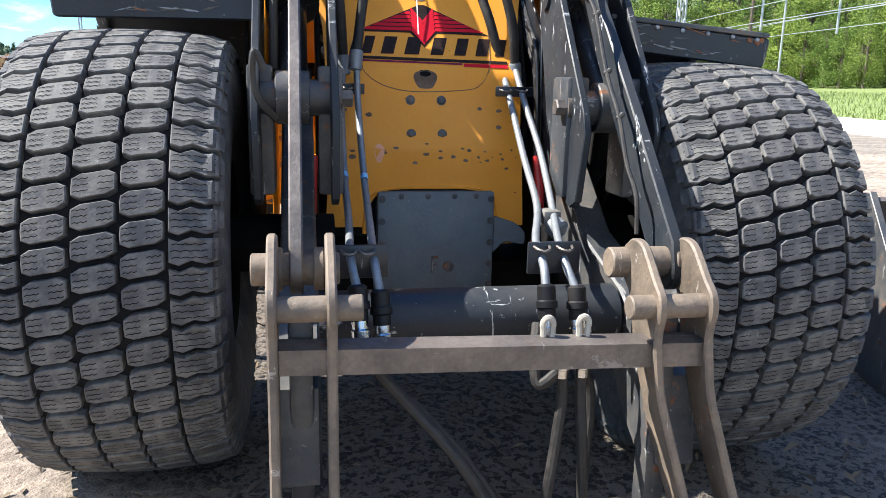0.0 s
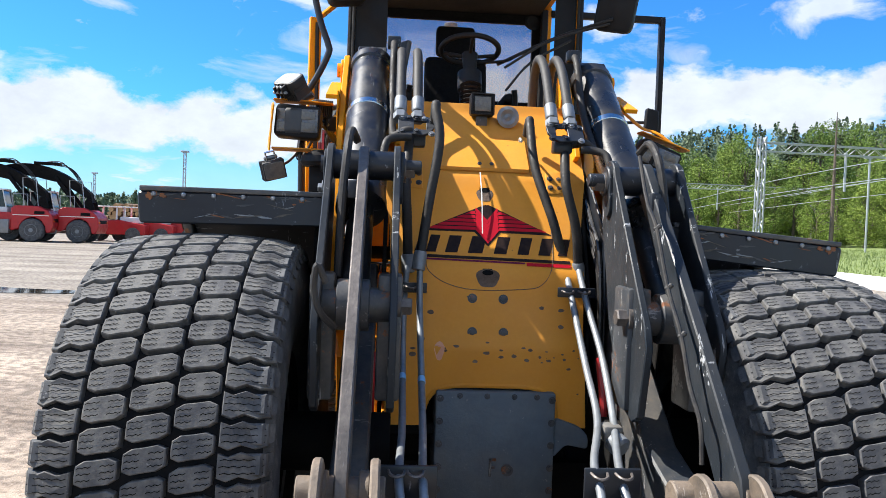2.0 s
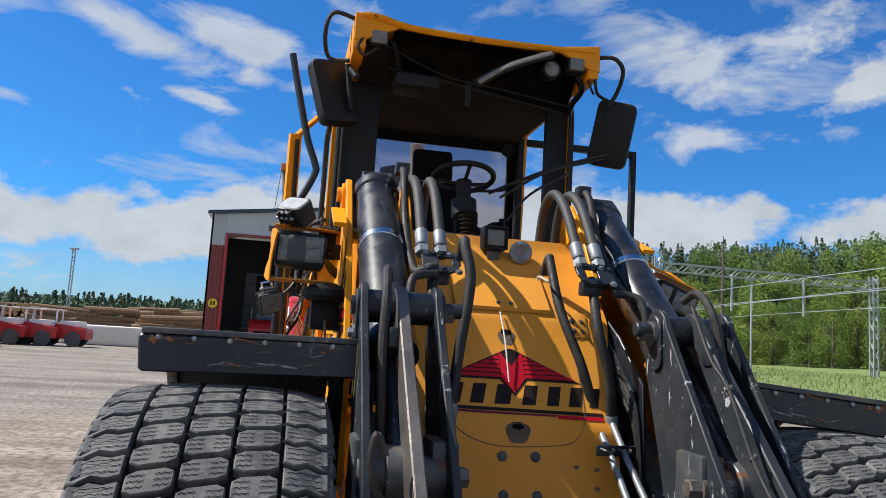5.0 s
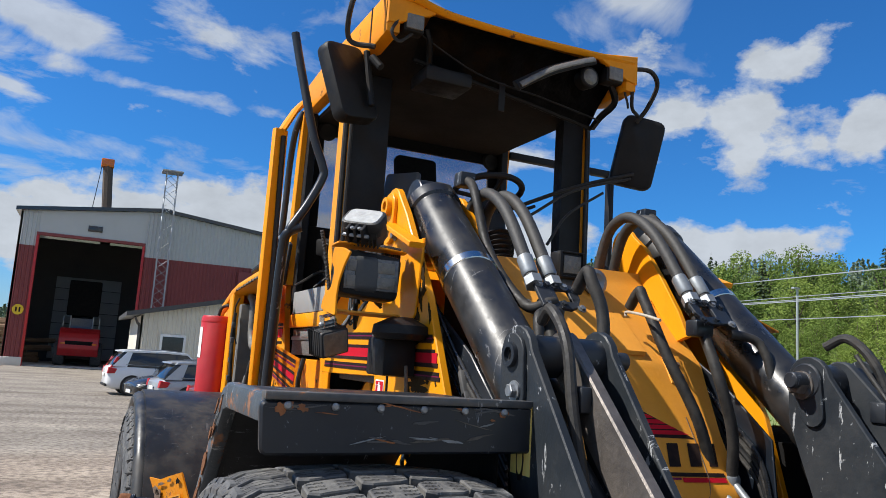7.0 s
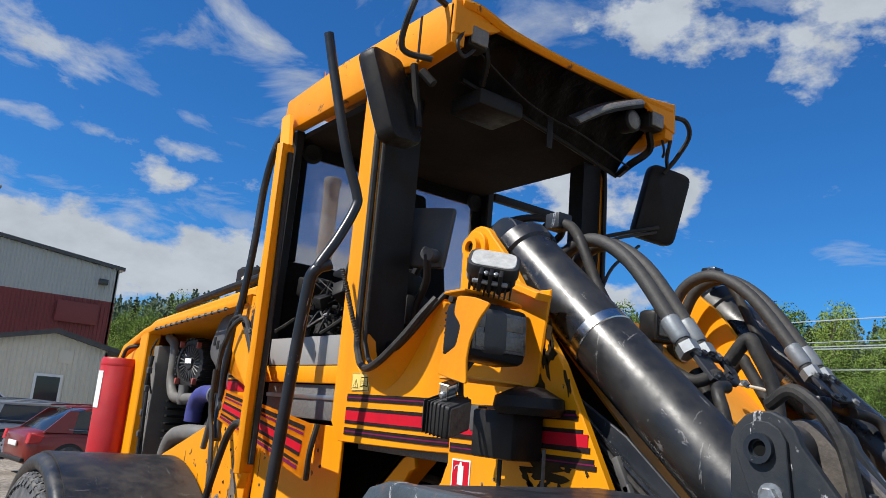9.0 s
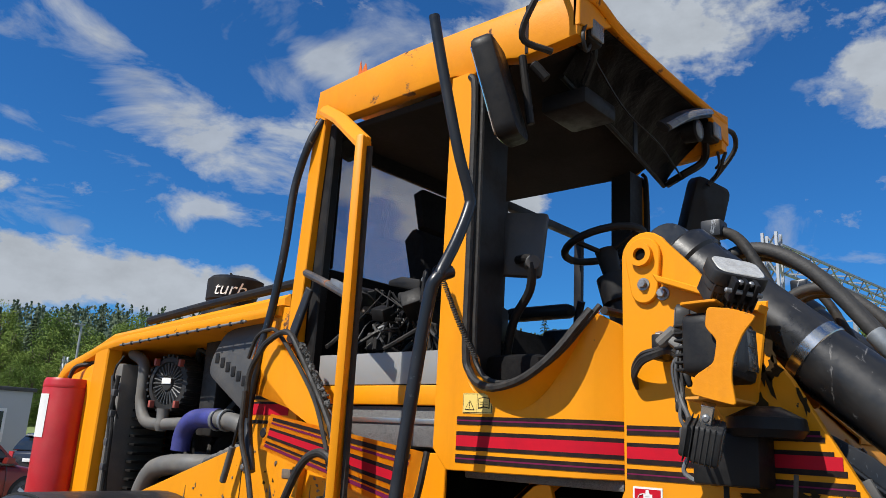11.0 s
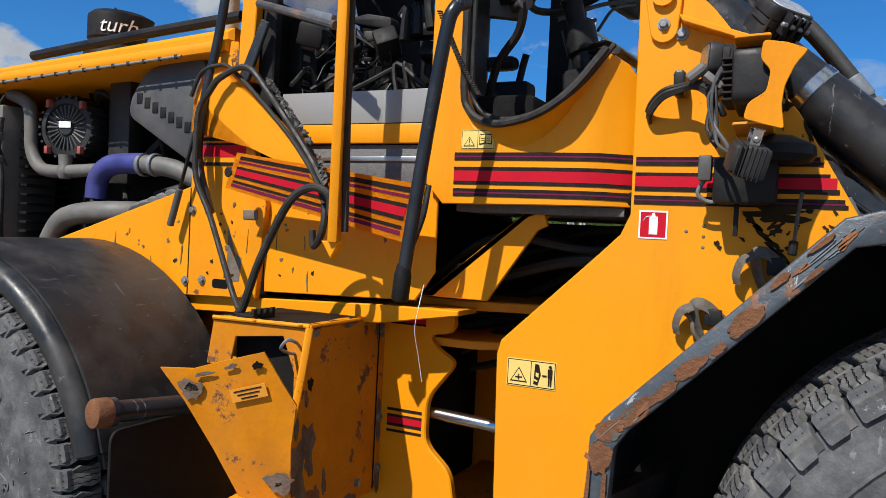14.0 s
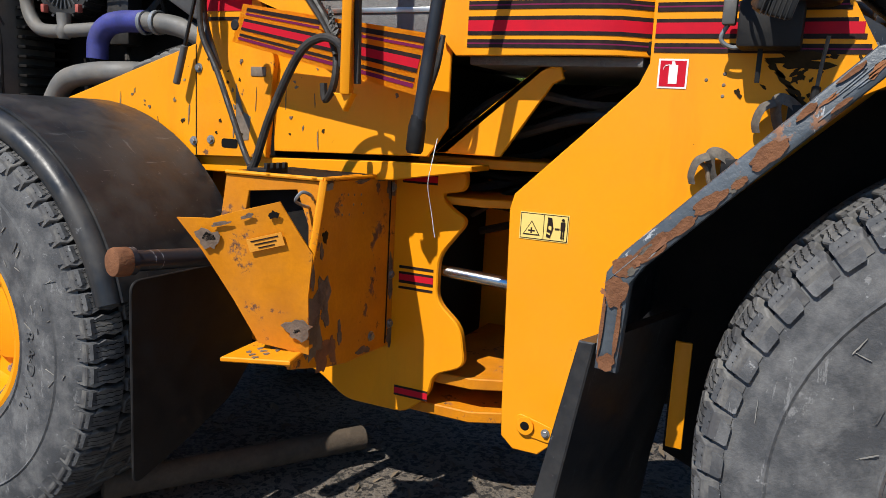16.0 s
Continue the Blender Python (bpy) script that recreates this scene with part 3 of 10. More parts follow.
# tyres
def tread_block(w, l, h, r, x0):
    """One tread block with sipes, bent round the tyre of radius r; its middle is the object's origin. The outer rows are wavy, the next ones six-sided, the middle row slanted."""
    row = 0 if abs(x0) > 0.2 else (1 if abs(x0) > 0.06 else 2)
    top_edge = ([(-0.50, 0.42), (-0.30, 0.30), (-0.04, 0.47), (0.24, 0.34), (0.50, 0.45)], [(-0.50, 0.20), (-0.31, 0.37), (0.02, 0.43), (0.30, 0.50), (0.50, 0.39)], [(-0.50, 0.18), (-0.29, 0.36), (0.0, 0.42), (0.31, 0.51), (0.50, 0.40)])[row]
    if row > 0:
        low_edge = [(-x, -y) for x, y in top_edge[::-1]]
    else:
        low_edge = [(x, y - 0.83) for x, y in top_edge]
    bulge = (0.50, 0.515, 0.505)[row]
    o = low_edge + [(bulge, (low_edge[-1][1] + top_edge[-1][1]) / 2)] + top_edge[::-1] + [(-bulge, (low_edge[0][1] + top_edge[0][1]) / 2)]
    mid = sum(y for _, y in o) / len(o)
    bm = bmesh.new()

    def at(px, py, hh):
        a = py * l / r
        xx = (x0 + px * w) / 0.3
        rr = r + hh - 0.022 * xx * xx - 0.014 * max(0.0, abs(xx) - 0.9) ** 2 * 25
        return (px * w, rr * math.sin(a), rr * math.cos(a) - r)
    top = [bm.verts.new(at(x * 0.915, mid + (y - mid) * 0.88, 0)) for x, y in o]
    sh = [bm.verts.new(at(x * 0.965, mid + (y - mid) * 0.945, -0.004)) for x, y in o]
    low = [bm.verts.new(at(x * 0.985, mid + (y - mid) * 0.97, -h)) for x, y in o]
    bm.faces.new(top)
    for p, q in ((top, sh), (sh, low)):
        for i in range(len(o)):
            j = (i + 1) % len(o)
            bm.faces.new((p[i], p[j], q[j], q[i]))
    bmesh.ops.recalc_face_normals(bm, faces=bm.faces)
    if row > 0:
        cuts = [(dy, x1, x1 + 0.34) for dy in (-0.20, 0.0, 0.20) for x1 in (-0.44, 0.10)]
    else:
        cuts = [(-0.22, -0.42, 0.42), (0.0, -0.44, 0.44), (0.21, -0.42, 0.42)]
    for yc, x1, x2 in cuts:
        n = 9 if row == 0 else 5
        zig = []
        for j in range(n + 1):
            x = x1 + (x2 - x1) * j / n
            zig.append((x, mid + yc + (0.020 if j % 2 else -0.020) + (0.17 * x if row else 0.0)))
        for (xa, ya), (xb, yb) in zip(zig, zig[1:]):
            f = bm.faces.new([bm.verts.new(at(x, y, 0.0012)) for x, y in ((xa, ya - 0.014), (xb, yb - 0.014), (xb, yb + 0.014), (xa, ya + 0.014))])
            f.material_index = 1
    return bm


TYRE_R, TYRE_W = 0.875, 0.665


def tyre(x, y, z, out, blocks, turn, size=1.0):
    """A wide winter tyre on its rim; out: the outer side (-1 or 1); blocks: build the forward blocks one by one."""
    s = out
    prof = [(0.33, -0.27), (0.38, -0.30), (0.45, -0.335), (0.60, -0.365), (0.70, -0.365), (0.77, -0.352), (0.812, -0.335), (0.830, -0.30), (0.838, -0.15), (0.840, 0.0)]
    prof += [(r, -h) for r, h in prof[-2::-1]]
    body = part("tyre", lathe(prof, (-1, 0, 0), (1, 0, 0), 72, cap=False), ["rubber", "groove_shade"], loader, "worn studded winter tyre with dusty sidewalls")
    # the carcass between the blocks takes the rubber with shade in its colour
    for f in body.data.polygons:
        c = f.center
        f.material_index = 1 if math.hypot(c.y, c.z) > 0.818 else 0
    for v in body.data.vertices:
        v.co.x += 1.0
    body.location, body.scale = (x, y, z), (1, size, size)
    rim = bmesh.new()
    for k in (s,):
        absorb(rim, lathe([(0.40, 0.31), (0.385, 0.315), (0.355, 0.30), (0.33, 0.24), (0.325, 0.10), (0.30, 0.06), (0.20, 0.05), (0.19, 0.10), (0.13, 0.12), (0.0001, 0.12)], (0, 0, 0), (k, 0, 0), 40, cap=False))
    r = part("rim", rim, "yellow", body, "yellow steel rim")
    part("inner_rim", lathe([(0.40, 0.31), (0.385, 0.315), (0.355, 0.30), (0.33, 0.24), (0.325, 0.02), (0.20, 0.01), (0.0001, 0.01)], (0, 0, 0), (-s, 0, 0), 40, cap=False), "frame_dark", body, "dark grimy inner rim")
    for i in range(12):
        a = 2 * math.pi * i / 12
        part("wheel_nut", hexbolt((s * 0.055, 0.25 * math.cos(a), 0.25 * math.sin(a)), (s, 0, 0), 0.016, 0.03), "bolt", body)
    cols = [(-0.280, 0.146), (-0.136, 0.125), (0.0, 0.127), (0.136, 0.125), (0.280, 0.146)]
    n = 57
    pitch = 2 * math.pi * TYRE_R / n
    rest = bmesh.new()
    for c, (cx, w) in enumerate(cols):
        bm = tread_block(w, pitch, 0.040, TYRE_R, cx)
        me = bpy.data.meshes.new("tread_block")
        bm.to_mesh(me)
        bm.free()
        me.materials.append(M["tread"]), me.materials.append(M["sipe"])
        for i in range(n):
            a = 2 * math.pi * (i - 0.42 * c) / n + turn
            m = Matrix.Rotation(a, 4, "X") @ Matrix.Translation((cx, 0, TYRE_R))
            fwd = (a + 0.2) % (2 * math.pi)
            if blocks and fwd < 3.35:
                b = new("tread_block", me)
                b.parent = body
                b.matrix_local = m
            else:
                k = len(rest.verts)
                rest.from_mesh(me)
                rest.verts.ensure_lookup_table()
                bmesh.ops.transform(rest, matrix=m, verts=rest.verts[k:])
    # shoulder lugs
    for i in range(n):
        for k in (-1, 1):
            a = 2 * math.pi * (i - 0.42 * (0 if k < 0 else 4)) / n + turn
            q = box(-0.030, 0.030, -0.036, 0.036, -0.100, -0.034, 0.006, seg=1)
            for v in q.verts:          # follows the rounded shoulder, with a notch left between two of them
                t = (-0.014 - v.co.z) / 0.074
                v.co.x = k * (0.315 + 0.044 * max(0.0, t) ** 0.7 if v.co.x * k > 0 else 0.27)
                v.co.y = v.co.y * (1.0 - 0.22 * t) + 0.010 * t
            q.transform(Matrix.Rotation(a, 4, "X") @ Matrix.Translation((0, 0, TYRE_R)))
            absorb(rest, q, 2)
    tagged(part("tread", rest, ["tread", "sipe", "rubber"], body, "rest of the tread rows", smooth=False), kind="stuff")
    # raised rings and bead on the outer sidewall
    for rr, hh in ((0.44, 0.335), (0.68, 0.368)):
        q = lathe([(rr - 0.008, hh - 0.004), (rr, hh + 0.003), (rr + 0.008, hh - 0.004)], (0, 0, 0), (s, 0, 0), 72, cap=False)
        part("sidewall_ring", q, "rubber", body)
    # pale scuffs on the outer sidewall
    rq = random.Random(int(abs(x) * 100 + y * 10))
    if s < 0:
        for k in range(46):
            a, r = rq.uniform(0.2, 3.3), rq.uniform(0.47, 0.74)
            h = float(np.interp(r, [0.45, 0.60, 0.70, 0.77], [0.335, 0.365, 0.365, 0.352])) + 0.003
            tilt = Vector((0, rq.uniform(-1, 1), rq.uniform(-1, 1))).normalized()
            part("scuff", blotch((s * h, r * math.cos(a), r * math.sin(a)), tilt, (0, -tilt.z, tilt.y), rq.uniform(0.008, 0.030), rq.uniform(0.0008, 0.0018), 820 + k, 0.5, 14), rq.choice(("dust_pale", "dust_pale", "plastic_grey")), body)
    # raised lettering on the outer sidewall
    cu = bpy.data.curves.new("text", "FONT")
    cu.body, cu.size, cu.extrude, cu.align_x, cu.space_character = "RADIAL", 0.075, 0.002, "CENTER", 1.5
    tmp = bpy.data.objects.new("text", cu)
    me = bpy.data.meshes.new_from_object(tmp)
    bpy.data.objects.remove(tmp)
    for v in me.vertices:
        a, r = radians(190) + v.co.x / 0.54, 0.50 + v.co.y
        v.co = Vector((s * (0.352 + 0.10 * (r - 0.50) + v.co.z), -r * math.cos(a) * s * -1 if s > 0 else r * math.cos(a), r * math.sin(a)))
    me.materials.append(M["rubber"])
    tx = new("sidewall_word", me)
    tx.parent = body
    return body


tyre(-1.15, 3.14, 0.89, -1, True, 0.0, 0.975)
tyre(1.13, 3.14, 0.825, 1, True, 0.31, 0.975)
tyre(-1.158, 6.90, 0.745, -1, False, 0.2)
tyre(1.158, 6.90, 0.745, 1, False, 0.5)
for yy, zz in ((3.20, 0.90), (6.90, 0.745)):
    for xa, xb in ((-0.9, -0.42), (0.48, 0.9)):
        part("axle_tube", rod((xa, yy, zz), (xb, yy, zz), 0.12, 24), "frame_dark", loader, "dark dusty axle tube")
    if yy > 5:
        ax = rod((-0.45, yy, zz), (0.5, yy, zz), 0.115, 24)
        absorb(ax, lathe([(0.10, -0.30), (0.18, -0.18), (0.20, 0), (0.18, 0.18), (0.10, 0.30)], (0, yy, zz), (1, yy, zz), 24))
        part("axle_housing", ax, "frame_dark", loader, "dark dusty axle housing")


# front frame: two tower plates with a face sheet between
def tower(s):
    o = arc(4.24, 2.635, 0.082, 4, 150, 8) + [(4.08, 2.585), (3.81, 2.24), (3.60, 1.87), (3.50, 1.55), (3.50, 1.35), (4.0, 1.2), (4.36, 1.05), (4.46, 0.80)]
    o += [(4.53, 0.52), (4.60, 0.455), (4.70, 0.455), (4.75, 0.50), (4.755, 0.6)] + [(4.775, 1.38), (4.76, 1.435), (4.42, 1.765), (4.345, 1.84), (4.315, 1.91)]
    bm = prism(o, s * 0.695, s * 0.725, w=0.004)
    p = part("tower_plate", bm, "yellow", loader, "yellow steel side plate of the front frame")
    # ear boss with hole, and bolts
    q = prism(arc(4.24, 2.635, 0.060, -10, 190, 10) + arc(4.235, 2.525, 0.046, 180, 360, 8), s * 0.724, s * 0.742, w=0.003)
    part("ear_plate", q, "yellow", p)
    part("pivot_bush", lathe([(0.038, 0), (0.038, 0.022), (0.021, 0.022), (0.021, 0.0)], (s * 0.741, 4.24, 2.635), (s, 4.24, 2.635), 24), "yellow", p)
    part("pivot_hole", rod((s * 0.70, 4.24, 2.635), (s * 0.750, 4.24, 2.635), 0.0205, 16), "sipe", p)
    part("bolt", hexbolt((s * 0.742, 4.235, 2.540), (s, 0, 0), 0.014, 0.018), "bolt", p)
    part("bolt", hexbolt((s * 0.725, 4.178, 2.508), (s, 0, 0), 0.015, 0.022), "bolt", p)
    # gusset rib that runs from the ear to the lamp bracket
    part("rib", prism([(4.185, 2.560), (3.86, 2.44), (3.87, 2.42), (4.17, 2.535)], s * 0.725, s * 0.79, w=0.003), "yellow", p)
    # low pin boss
    part("tow_boss", lathe([(0.034, 0), (0.034, 0.02), (0.018, 0.02), (0.018, 0.001)], (s * 0.724, 4.65, 0.565), (s, 4.65, 0.565), 20), "yellow", p)
    part("boss_plate", prism(rounded([(4.69, 0.53), (4.54, 0.51), (4.53, 0.57), (4.69, 0.61)], 0.03), s * 0.7245, s * 0.732, w=0.002), "yellow", p)
    part("boss_hole", rod((s * 0.72, 4.65, 0.565), (s * 0.7455, 4.65, 0.565), 0.0175, 14), "sipe", p)
    part("bolt", hexbolt((s * 0.732, 4.57, 0.55), (s, 0, 0), 0.012, 0.014), "bolt", p)
    # stripes
    for z0, z1, m in ((1.945, 1.958, "blacktape"), (1.962, 1.975, "blacktape"), (1.958, 1.962, "purple"), (2.088, 2.093, "purple"), (1.99, 2.005, "blacktape"), (2.005, 2.04, "redtape"), (2.04, 2.052, "blacktape"), (2.075, 2.088, "blacktape"), (2.093, 2.104, "blacktape")):
        y1 = 3.60 + (z0 - 1.87) / 0.37 * 0.21 + 0.02
        part("stripe", box(min(s * 0.725, s * 0.7275), max(s * 0.725, s * 0.7275), y1, 4.305, z0, z1, 0), m, p)
    return p


tl, tr = tower(-1), tower(1)


def face_y(z):
    """Depth of the face sheet at the height z."""
    return float(np.interp(z, [0.85, 1.10, 1.28, 1.345, 1.49, 1.60, 1.80, 1.976, 2.06, 2.30, 2.42, 2.50], [3.365, 3.36, 3.36, 3.395, 3.437, 3.465, 3.59, 3.70, 3.75, 3.99, 4.09, 4.13]))


def face_half(z):
    return float(np.interp(z, [0.85, 0.95, 1.3, 1.8, 2.06, 2.45], [0.455, 0.45, 0.43, 0.45, 0.50, 0.52]))


bm = bmesh.new()
zs, us = np.linspace(0.93, 2.47, 90), np.linspace(-1, 1, 60)
grid = [[bm.verts.new((u * face_half(z), face_y(z), z)) for u in us] for z in zs]
for i in range(len(zs) - 1):
    for j in range(len(us) - 1):
        z, u = (zs[i] + zs[i + 1]) / 2, (us[j] + us[j + 1]) / 2 * face_half(zs[i])
        d = (abs(u - 0.02) / 0.30) ** 5 + (max(0.0, (z - 0.80)) / 0.31) ** 5
        if d > 1.0 and not (abs(u) < 0.024 and abs(z - 1.605) < 0.011) and not (abs(u) < 0.03 and abs(z - 1.99) < 0.014):
            bm.faces.new((grid[i][j], grid[i][j + 1], grid[i + 1][j + 1], grid[i + 1][j]))
bmesh.ops.delete(bm, geom=[v for v in bm.verts if not v.link_faces], context="VERTS")
bmesh.ops.recalc_face_normals(bm, faces=bm.faces)
ex = bmesh.ops.extrude_face_region(bm, geom=bm.faces[:])
bmesh.ops.translate(bm, vec=(0, 0.012, 0), verts=[v for v in ex["geom"] if isinstance(v, bmesh.types.BMVert)])
bmesh.ops.recalc_face_normals(bm, faces=bm.faces)
face = part("face_sheet", bm, "yellow_faded", loader, "yellow front sheet with chipped paint, logo field and cut-out")
for u in (-0.07, 0.07):
    for z in (1.343, 1.489):
        part("bolt", hexbolt((u, face_y(z), z), (0, -1, 0.15), 0.015, 0.012), "black_worn", face)
# bent cover plate lapping over the top of the sheet, with flanges bolted down at its sides
lap = bmesh.new()
lz, lu = np.linspace(2.088, 2.26, 14), np.linspace(-1, 1, 24)
lg_ = [[lap.verts.new((u * 0.225, face_y(z) - (0.005 + 0.015 * (2.26 - z) / 0.17 if i else 0.004), z)) for u in lu] for i, z in enumerate(lz)]
for i in range(len(lz) - 1):
    for j in range(len(lu) - 1):
        lap.faces.new((lg_[i][j], lg_[i][j + 1], lg_[i + 1][j + 1], lg_[i + 1][j]))
bmesh.ops.recalc_face_normals(lap, faces=lap.faces)
bmesh.ops.solidify(lap, geom=lap.faces[:], thickness=0.006)
bmesh.ops.recalc_face_normals(lap, faces=lap.faces)
lap_plate = part("top_cover", lap, "yellow_faded", face, "bent yellow cover plate with worn edge", angle=25)
for u in (-0.345, 0.35):
    part("flange", box(u - 0.045, u + 0.045, -0.005, 0.003, -0.065, 0.065, 0.004, m=Matrix.Translation((u * 0.0, face_y(2.04), 2.04)) @ Matrix.Rotation(radians(-32), 4, "X")), "yellow_faded", face)
    for z in (2.015, 2.06):
        part("bolt", hexbolt((u - math.copysign(0.026, u), face_y(z) - 0.006, z), (0, -0.8, 0.6), 0.010, 0.01), "black_worn", face)
        part("bolt", hexbolt((u + math.copysign(0.018, u), face_y(z) - 0.006, z), (0, -0.8, 0.6), 0.008, 0.008), "bare", face)
for u in (-0.02, 0.04):
    part("bolt", hexbolt((u, face_y(2.12) - 0.017, 2.12), (0, -0.75, 0.65), 0.011, 0.012), "black_worn", lap_plate)


def decal(pts, mat, name="decal", lift=0.003, parent=None):
    """A thin flat mark on the face sheet: the outline in (x, z), split finely along z so that it follows the sheet."""
    bm = bmesh.new()
    bm.faces.new([bm.verts.new((x, 0, z)) for x, z in pts])
    for z in np.arange(1.5, 2.1, 0.025):
        bmesh.ops.bisect_plane(bm, geom=bm.verts[:] + bm.edges[:] + bm.faces[:], plane_co=(0, 0, z), plane_no=(0, 0, 1))
    for v in bm.verts:
        v.co.y = face_y(v.co.z) - lift
    return part(name, bm, mat, parent or face, smooth=False)


# rust-brown worn patches about the two slots, and round the logo field a cut line
for zc, s in ((1.585, 1.0), (1.97, 0.75)):
    decal([(0.052 * s * math.cos(a) * (1 + 0.12 * math.sin(3 * a)), zc - 0.005 + 0.047 * s * math.sin(a) * (1 + 0.15 * math.cos(2 * a))) for a in np.linspace(0, 6.28, 22)[:-1]], "bare", "worn_patch", 0.0015)
    decal([(0.026 * math.cos(a), zc + 0.02 + 0.012 * math.sin(a)) for a in np.linspace(0, 6.28, 15)[:-1]], "sipe", "slot", 0.0028)
line = [(-0.285, 1.86), (-0.285, 1.75), (-0.282, 1.66), (-0.268, 1.605), (-0.187, 1.552), (-0.053, 1.527), (0.177, 1.537), (0.25, 1.56), (0.292, 1.62), (0.308, 1.70), (0.31, 1.86)]
part("cut_line", tube([(x, face_y(z) - 0.001, z) for x, z in line], 0.0018, 6), "bare", face)
# logo field: a crimson striped gable with a pointed middle, dark slanted blocks below it, two lines under them
G0, G1, GM = -0.292, 0.300, 0.006
decal([(G0 - 0.012, 1.787), (GM - 0.062, 1.787), (GM, 1.722), (GM + 0.062, 1.787), (G1 + 0.012, 1.783), (GM + 0.012, 1.917), (GM - 0.012, 1.917)], "blacktape", "logo_gable", 0.0015)
for k in range(6):
    za, zb = 1.797 + 0.0186 * k, 1.797 + 0.0186 * k + 0.0142
    fa, fb = (za - 1.792) / 0.122, min(1.0, (zb - 1.792) / 0.122)
    for e in (G0, G1):
        ea, eb, ia = e + (GM - e) * fa, e + (GM - e) * fb, GM + math.copysign(0.055, e)
        if abs(ea - GM) > 0.06:
            decal([(ea, za), (ia, za), (ia, zb), (eb, zb)] if abs(eb - GM) > 0.055 else [(ea, za), (ia, za), (ia, zb)], "redtape", "logo_stripe")
    wa = min(0.055, abs(G0 - GM) * (1 - fa))
    tip = za - 0.062 * wa / 0.055
    decal([(GM - wa, za), (GM, tip), (GM + wa, za), (GM + wa * 0.92, zb), (GM, tip + 0.017), (GM - wa * 0.92, zb)], "redtape", "logo_chevron", 0.0032)
for x, w in ((-0.335, 0.030), (-0.283, 0.056), (-0.196, 0.072), (-0.090, 0.084), (0.030, 0.074), (0.140, 0.066), (0.238, 0.070), (0.330, 0.052)):
    decal([(x, 1.690), (x + w * 0.80, 1.690), (x + w * 0.80 + 0.024, 1.768), (x + 0.024, 1.768)], "blacktape", "logo_block")
decal([(-0.335, 1.667), (0.385, 1.655), (0.385, 1.668), (-0.335, 1.680)], "blacktape", "logo_line")
decal([(-0.335, 1.656), (0.175, 1.648), (0.175, 1.655), (-0.335, 1.664)], "purple", "logo_line")
decal([(0.18, 1.640), (0.385, 1.637), (0.385, 1.652), (0.18, 1.655)], "redtape", "logo_line")
# chips along the lower crease
rnd = random.Random(4)
for k in range(34):
    x, z = rnd.uniform(-0.38, 0.42), rnd.gauss(1.255, 0.022) if k < 22 else rnd.uniform(1.0, 1.5)
    if abs(x - 0.02) < 0.32 and z < 1.14:
        continue
    r = rnd.uniform(0.003, 0.011)
    decal([(x + r * 1.6 * math.cos(a) * rnd.uniform(0.7, 1.2), z + r * math.sin(a) * rnd.uniform(0.6, 1.2)) for a in np.linspace(0, 6.28, 8)[:-1]], "bare", "paint_chip", 0.0012)
decal([(-0.215 + 0.022 * math.cos(a) * (1 + 0.2 * math.sin(3 * a)), 1.26 + 0.042 * math.sin(a)) for a in np.linspace(0, 6.28, 14)[:-1]], material("pink_primer", (0.75, 0.36, 0.22), 0.7), "primer_patch", 0.0013)

part("white_string", tube([(-0.02, face_y(2.08) - 0.02, 2.08), (-0.018, face_y(1.95) - 0.03, 1.95), (-0.02, face_y(1.80) - 0.03, 1.78)], 0.003, 4), "white", face, "thin pale string hanging before the sheet")
# top of the front frame behind the face sheet, floor and cross members
part("deck", box(-0.69, 0.69, 4.10, 4.30, 2.40, 2.44, 0.004), "yellow", loader)
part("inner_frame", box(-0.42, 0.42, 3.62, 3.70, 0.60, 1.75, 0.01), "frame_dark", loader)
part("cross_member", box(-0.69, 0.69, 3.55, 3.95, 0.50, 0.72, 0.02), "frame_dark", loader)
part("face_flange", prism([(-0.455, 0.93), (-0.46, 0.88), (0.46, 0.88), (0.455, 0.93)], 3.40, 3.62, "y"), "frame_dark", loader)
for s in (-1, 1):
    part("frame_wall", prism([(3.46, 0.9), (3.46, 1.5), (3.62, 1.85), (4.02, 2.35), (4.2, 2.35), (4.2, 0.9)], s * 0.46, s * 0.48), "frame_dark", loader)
    part("red_hose", tube([(s * 0.50, 3.35, 1.25), (s * 0.51, 3.3, 1.05), (s * 0.50, 3.32, 0.85)], 0.02), "red", loader, "red hose")

# gearbox-like housing in the cut-out
hb = box(-0.225, 0.305, 3.325, 3.60, 0.58, 1.092, 0.012, seg=2)
part("cutout_rim", tube([(0.02 + 0.30 * math.copysign(abs(math.cos(a)) ** 0.4, math.cos(a)), face_y(0.80 + 0.31 * math.sin(a) ** 0.4) + 0.002, 0.80 + 0.31 * math.sin(a) ** 0.4) for a in np.linspace(0.06, math.pi - 0.06, 41)], 0.011, 6, 1, smooth=False), "yellow_faded", face, "rolled edge of the cut-out")
housing = part("housing", hb, "casting", loader, "dusty black square steel housing with rounded edges")
part("plug", lathe([(0.026, 0), (0.026, 0.012), (0.016, 0.012), (0.013, 0.004)], (0.099, 3.325, 0.75), (0.099, 0, 0.75), 16), "black_worn", housing)
for x0, x1, z0, z1 in ((0.018, 0.030, 0.72, 0.80), (0.018, 0.050, 0.788, 0.80), (0.018, 0.046, 0.755, 0.766)):
    part("cast_mark", box(x0, x1, 3.319, 3.327, z0, z1, 0.002), "black_worn", housing)
for x in (-0.206, 0.288):
    for z in (0.66, 0.76, 0.86, 0.96, 1.06):
        part("bolt", hexbolt((x, 3.326, z), (0, -1, 0), 0.011, 0.012), "black_worn", housing)
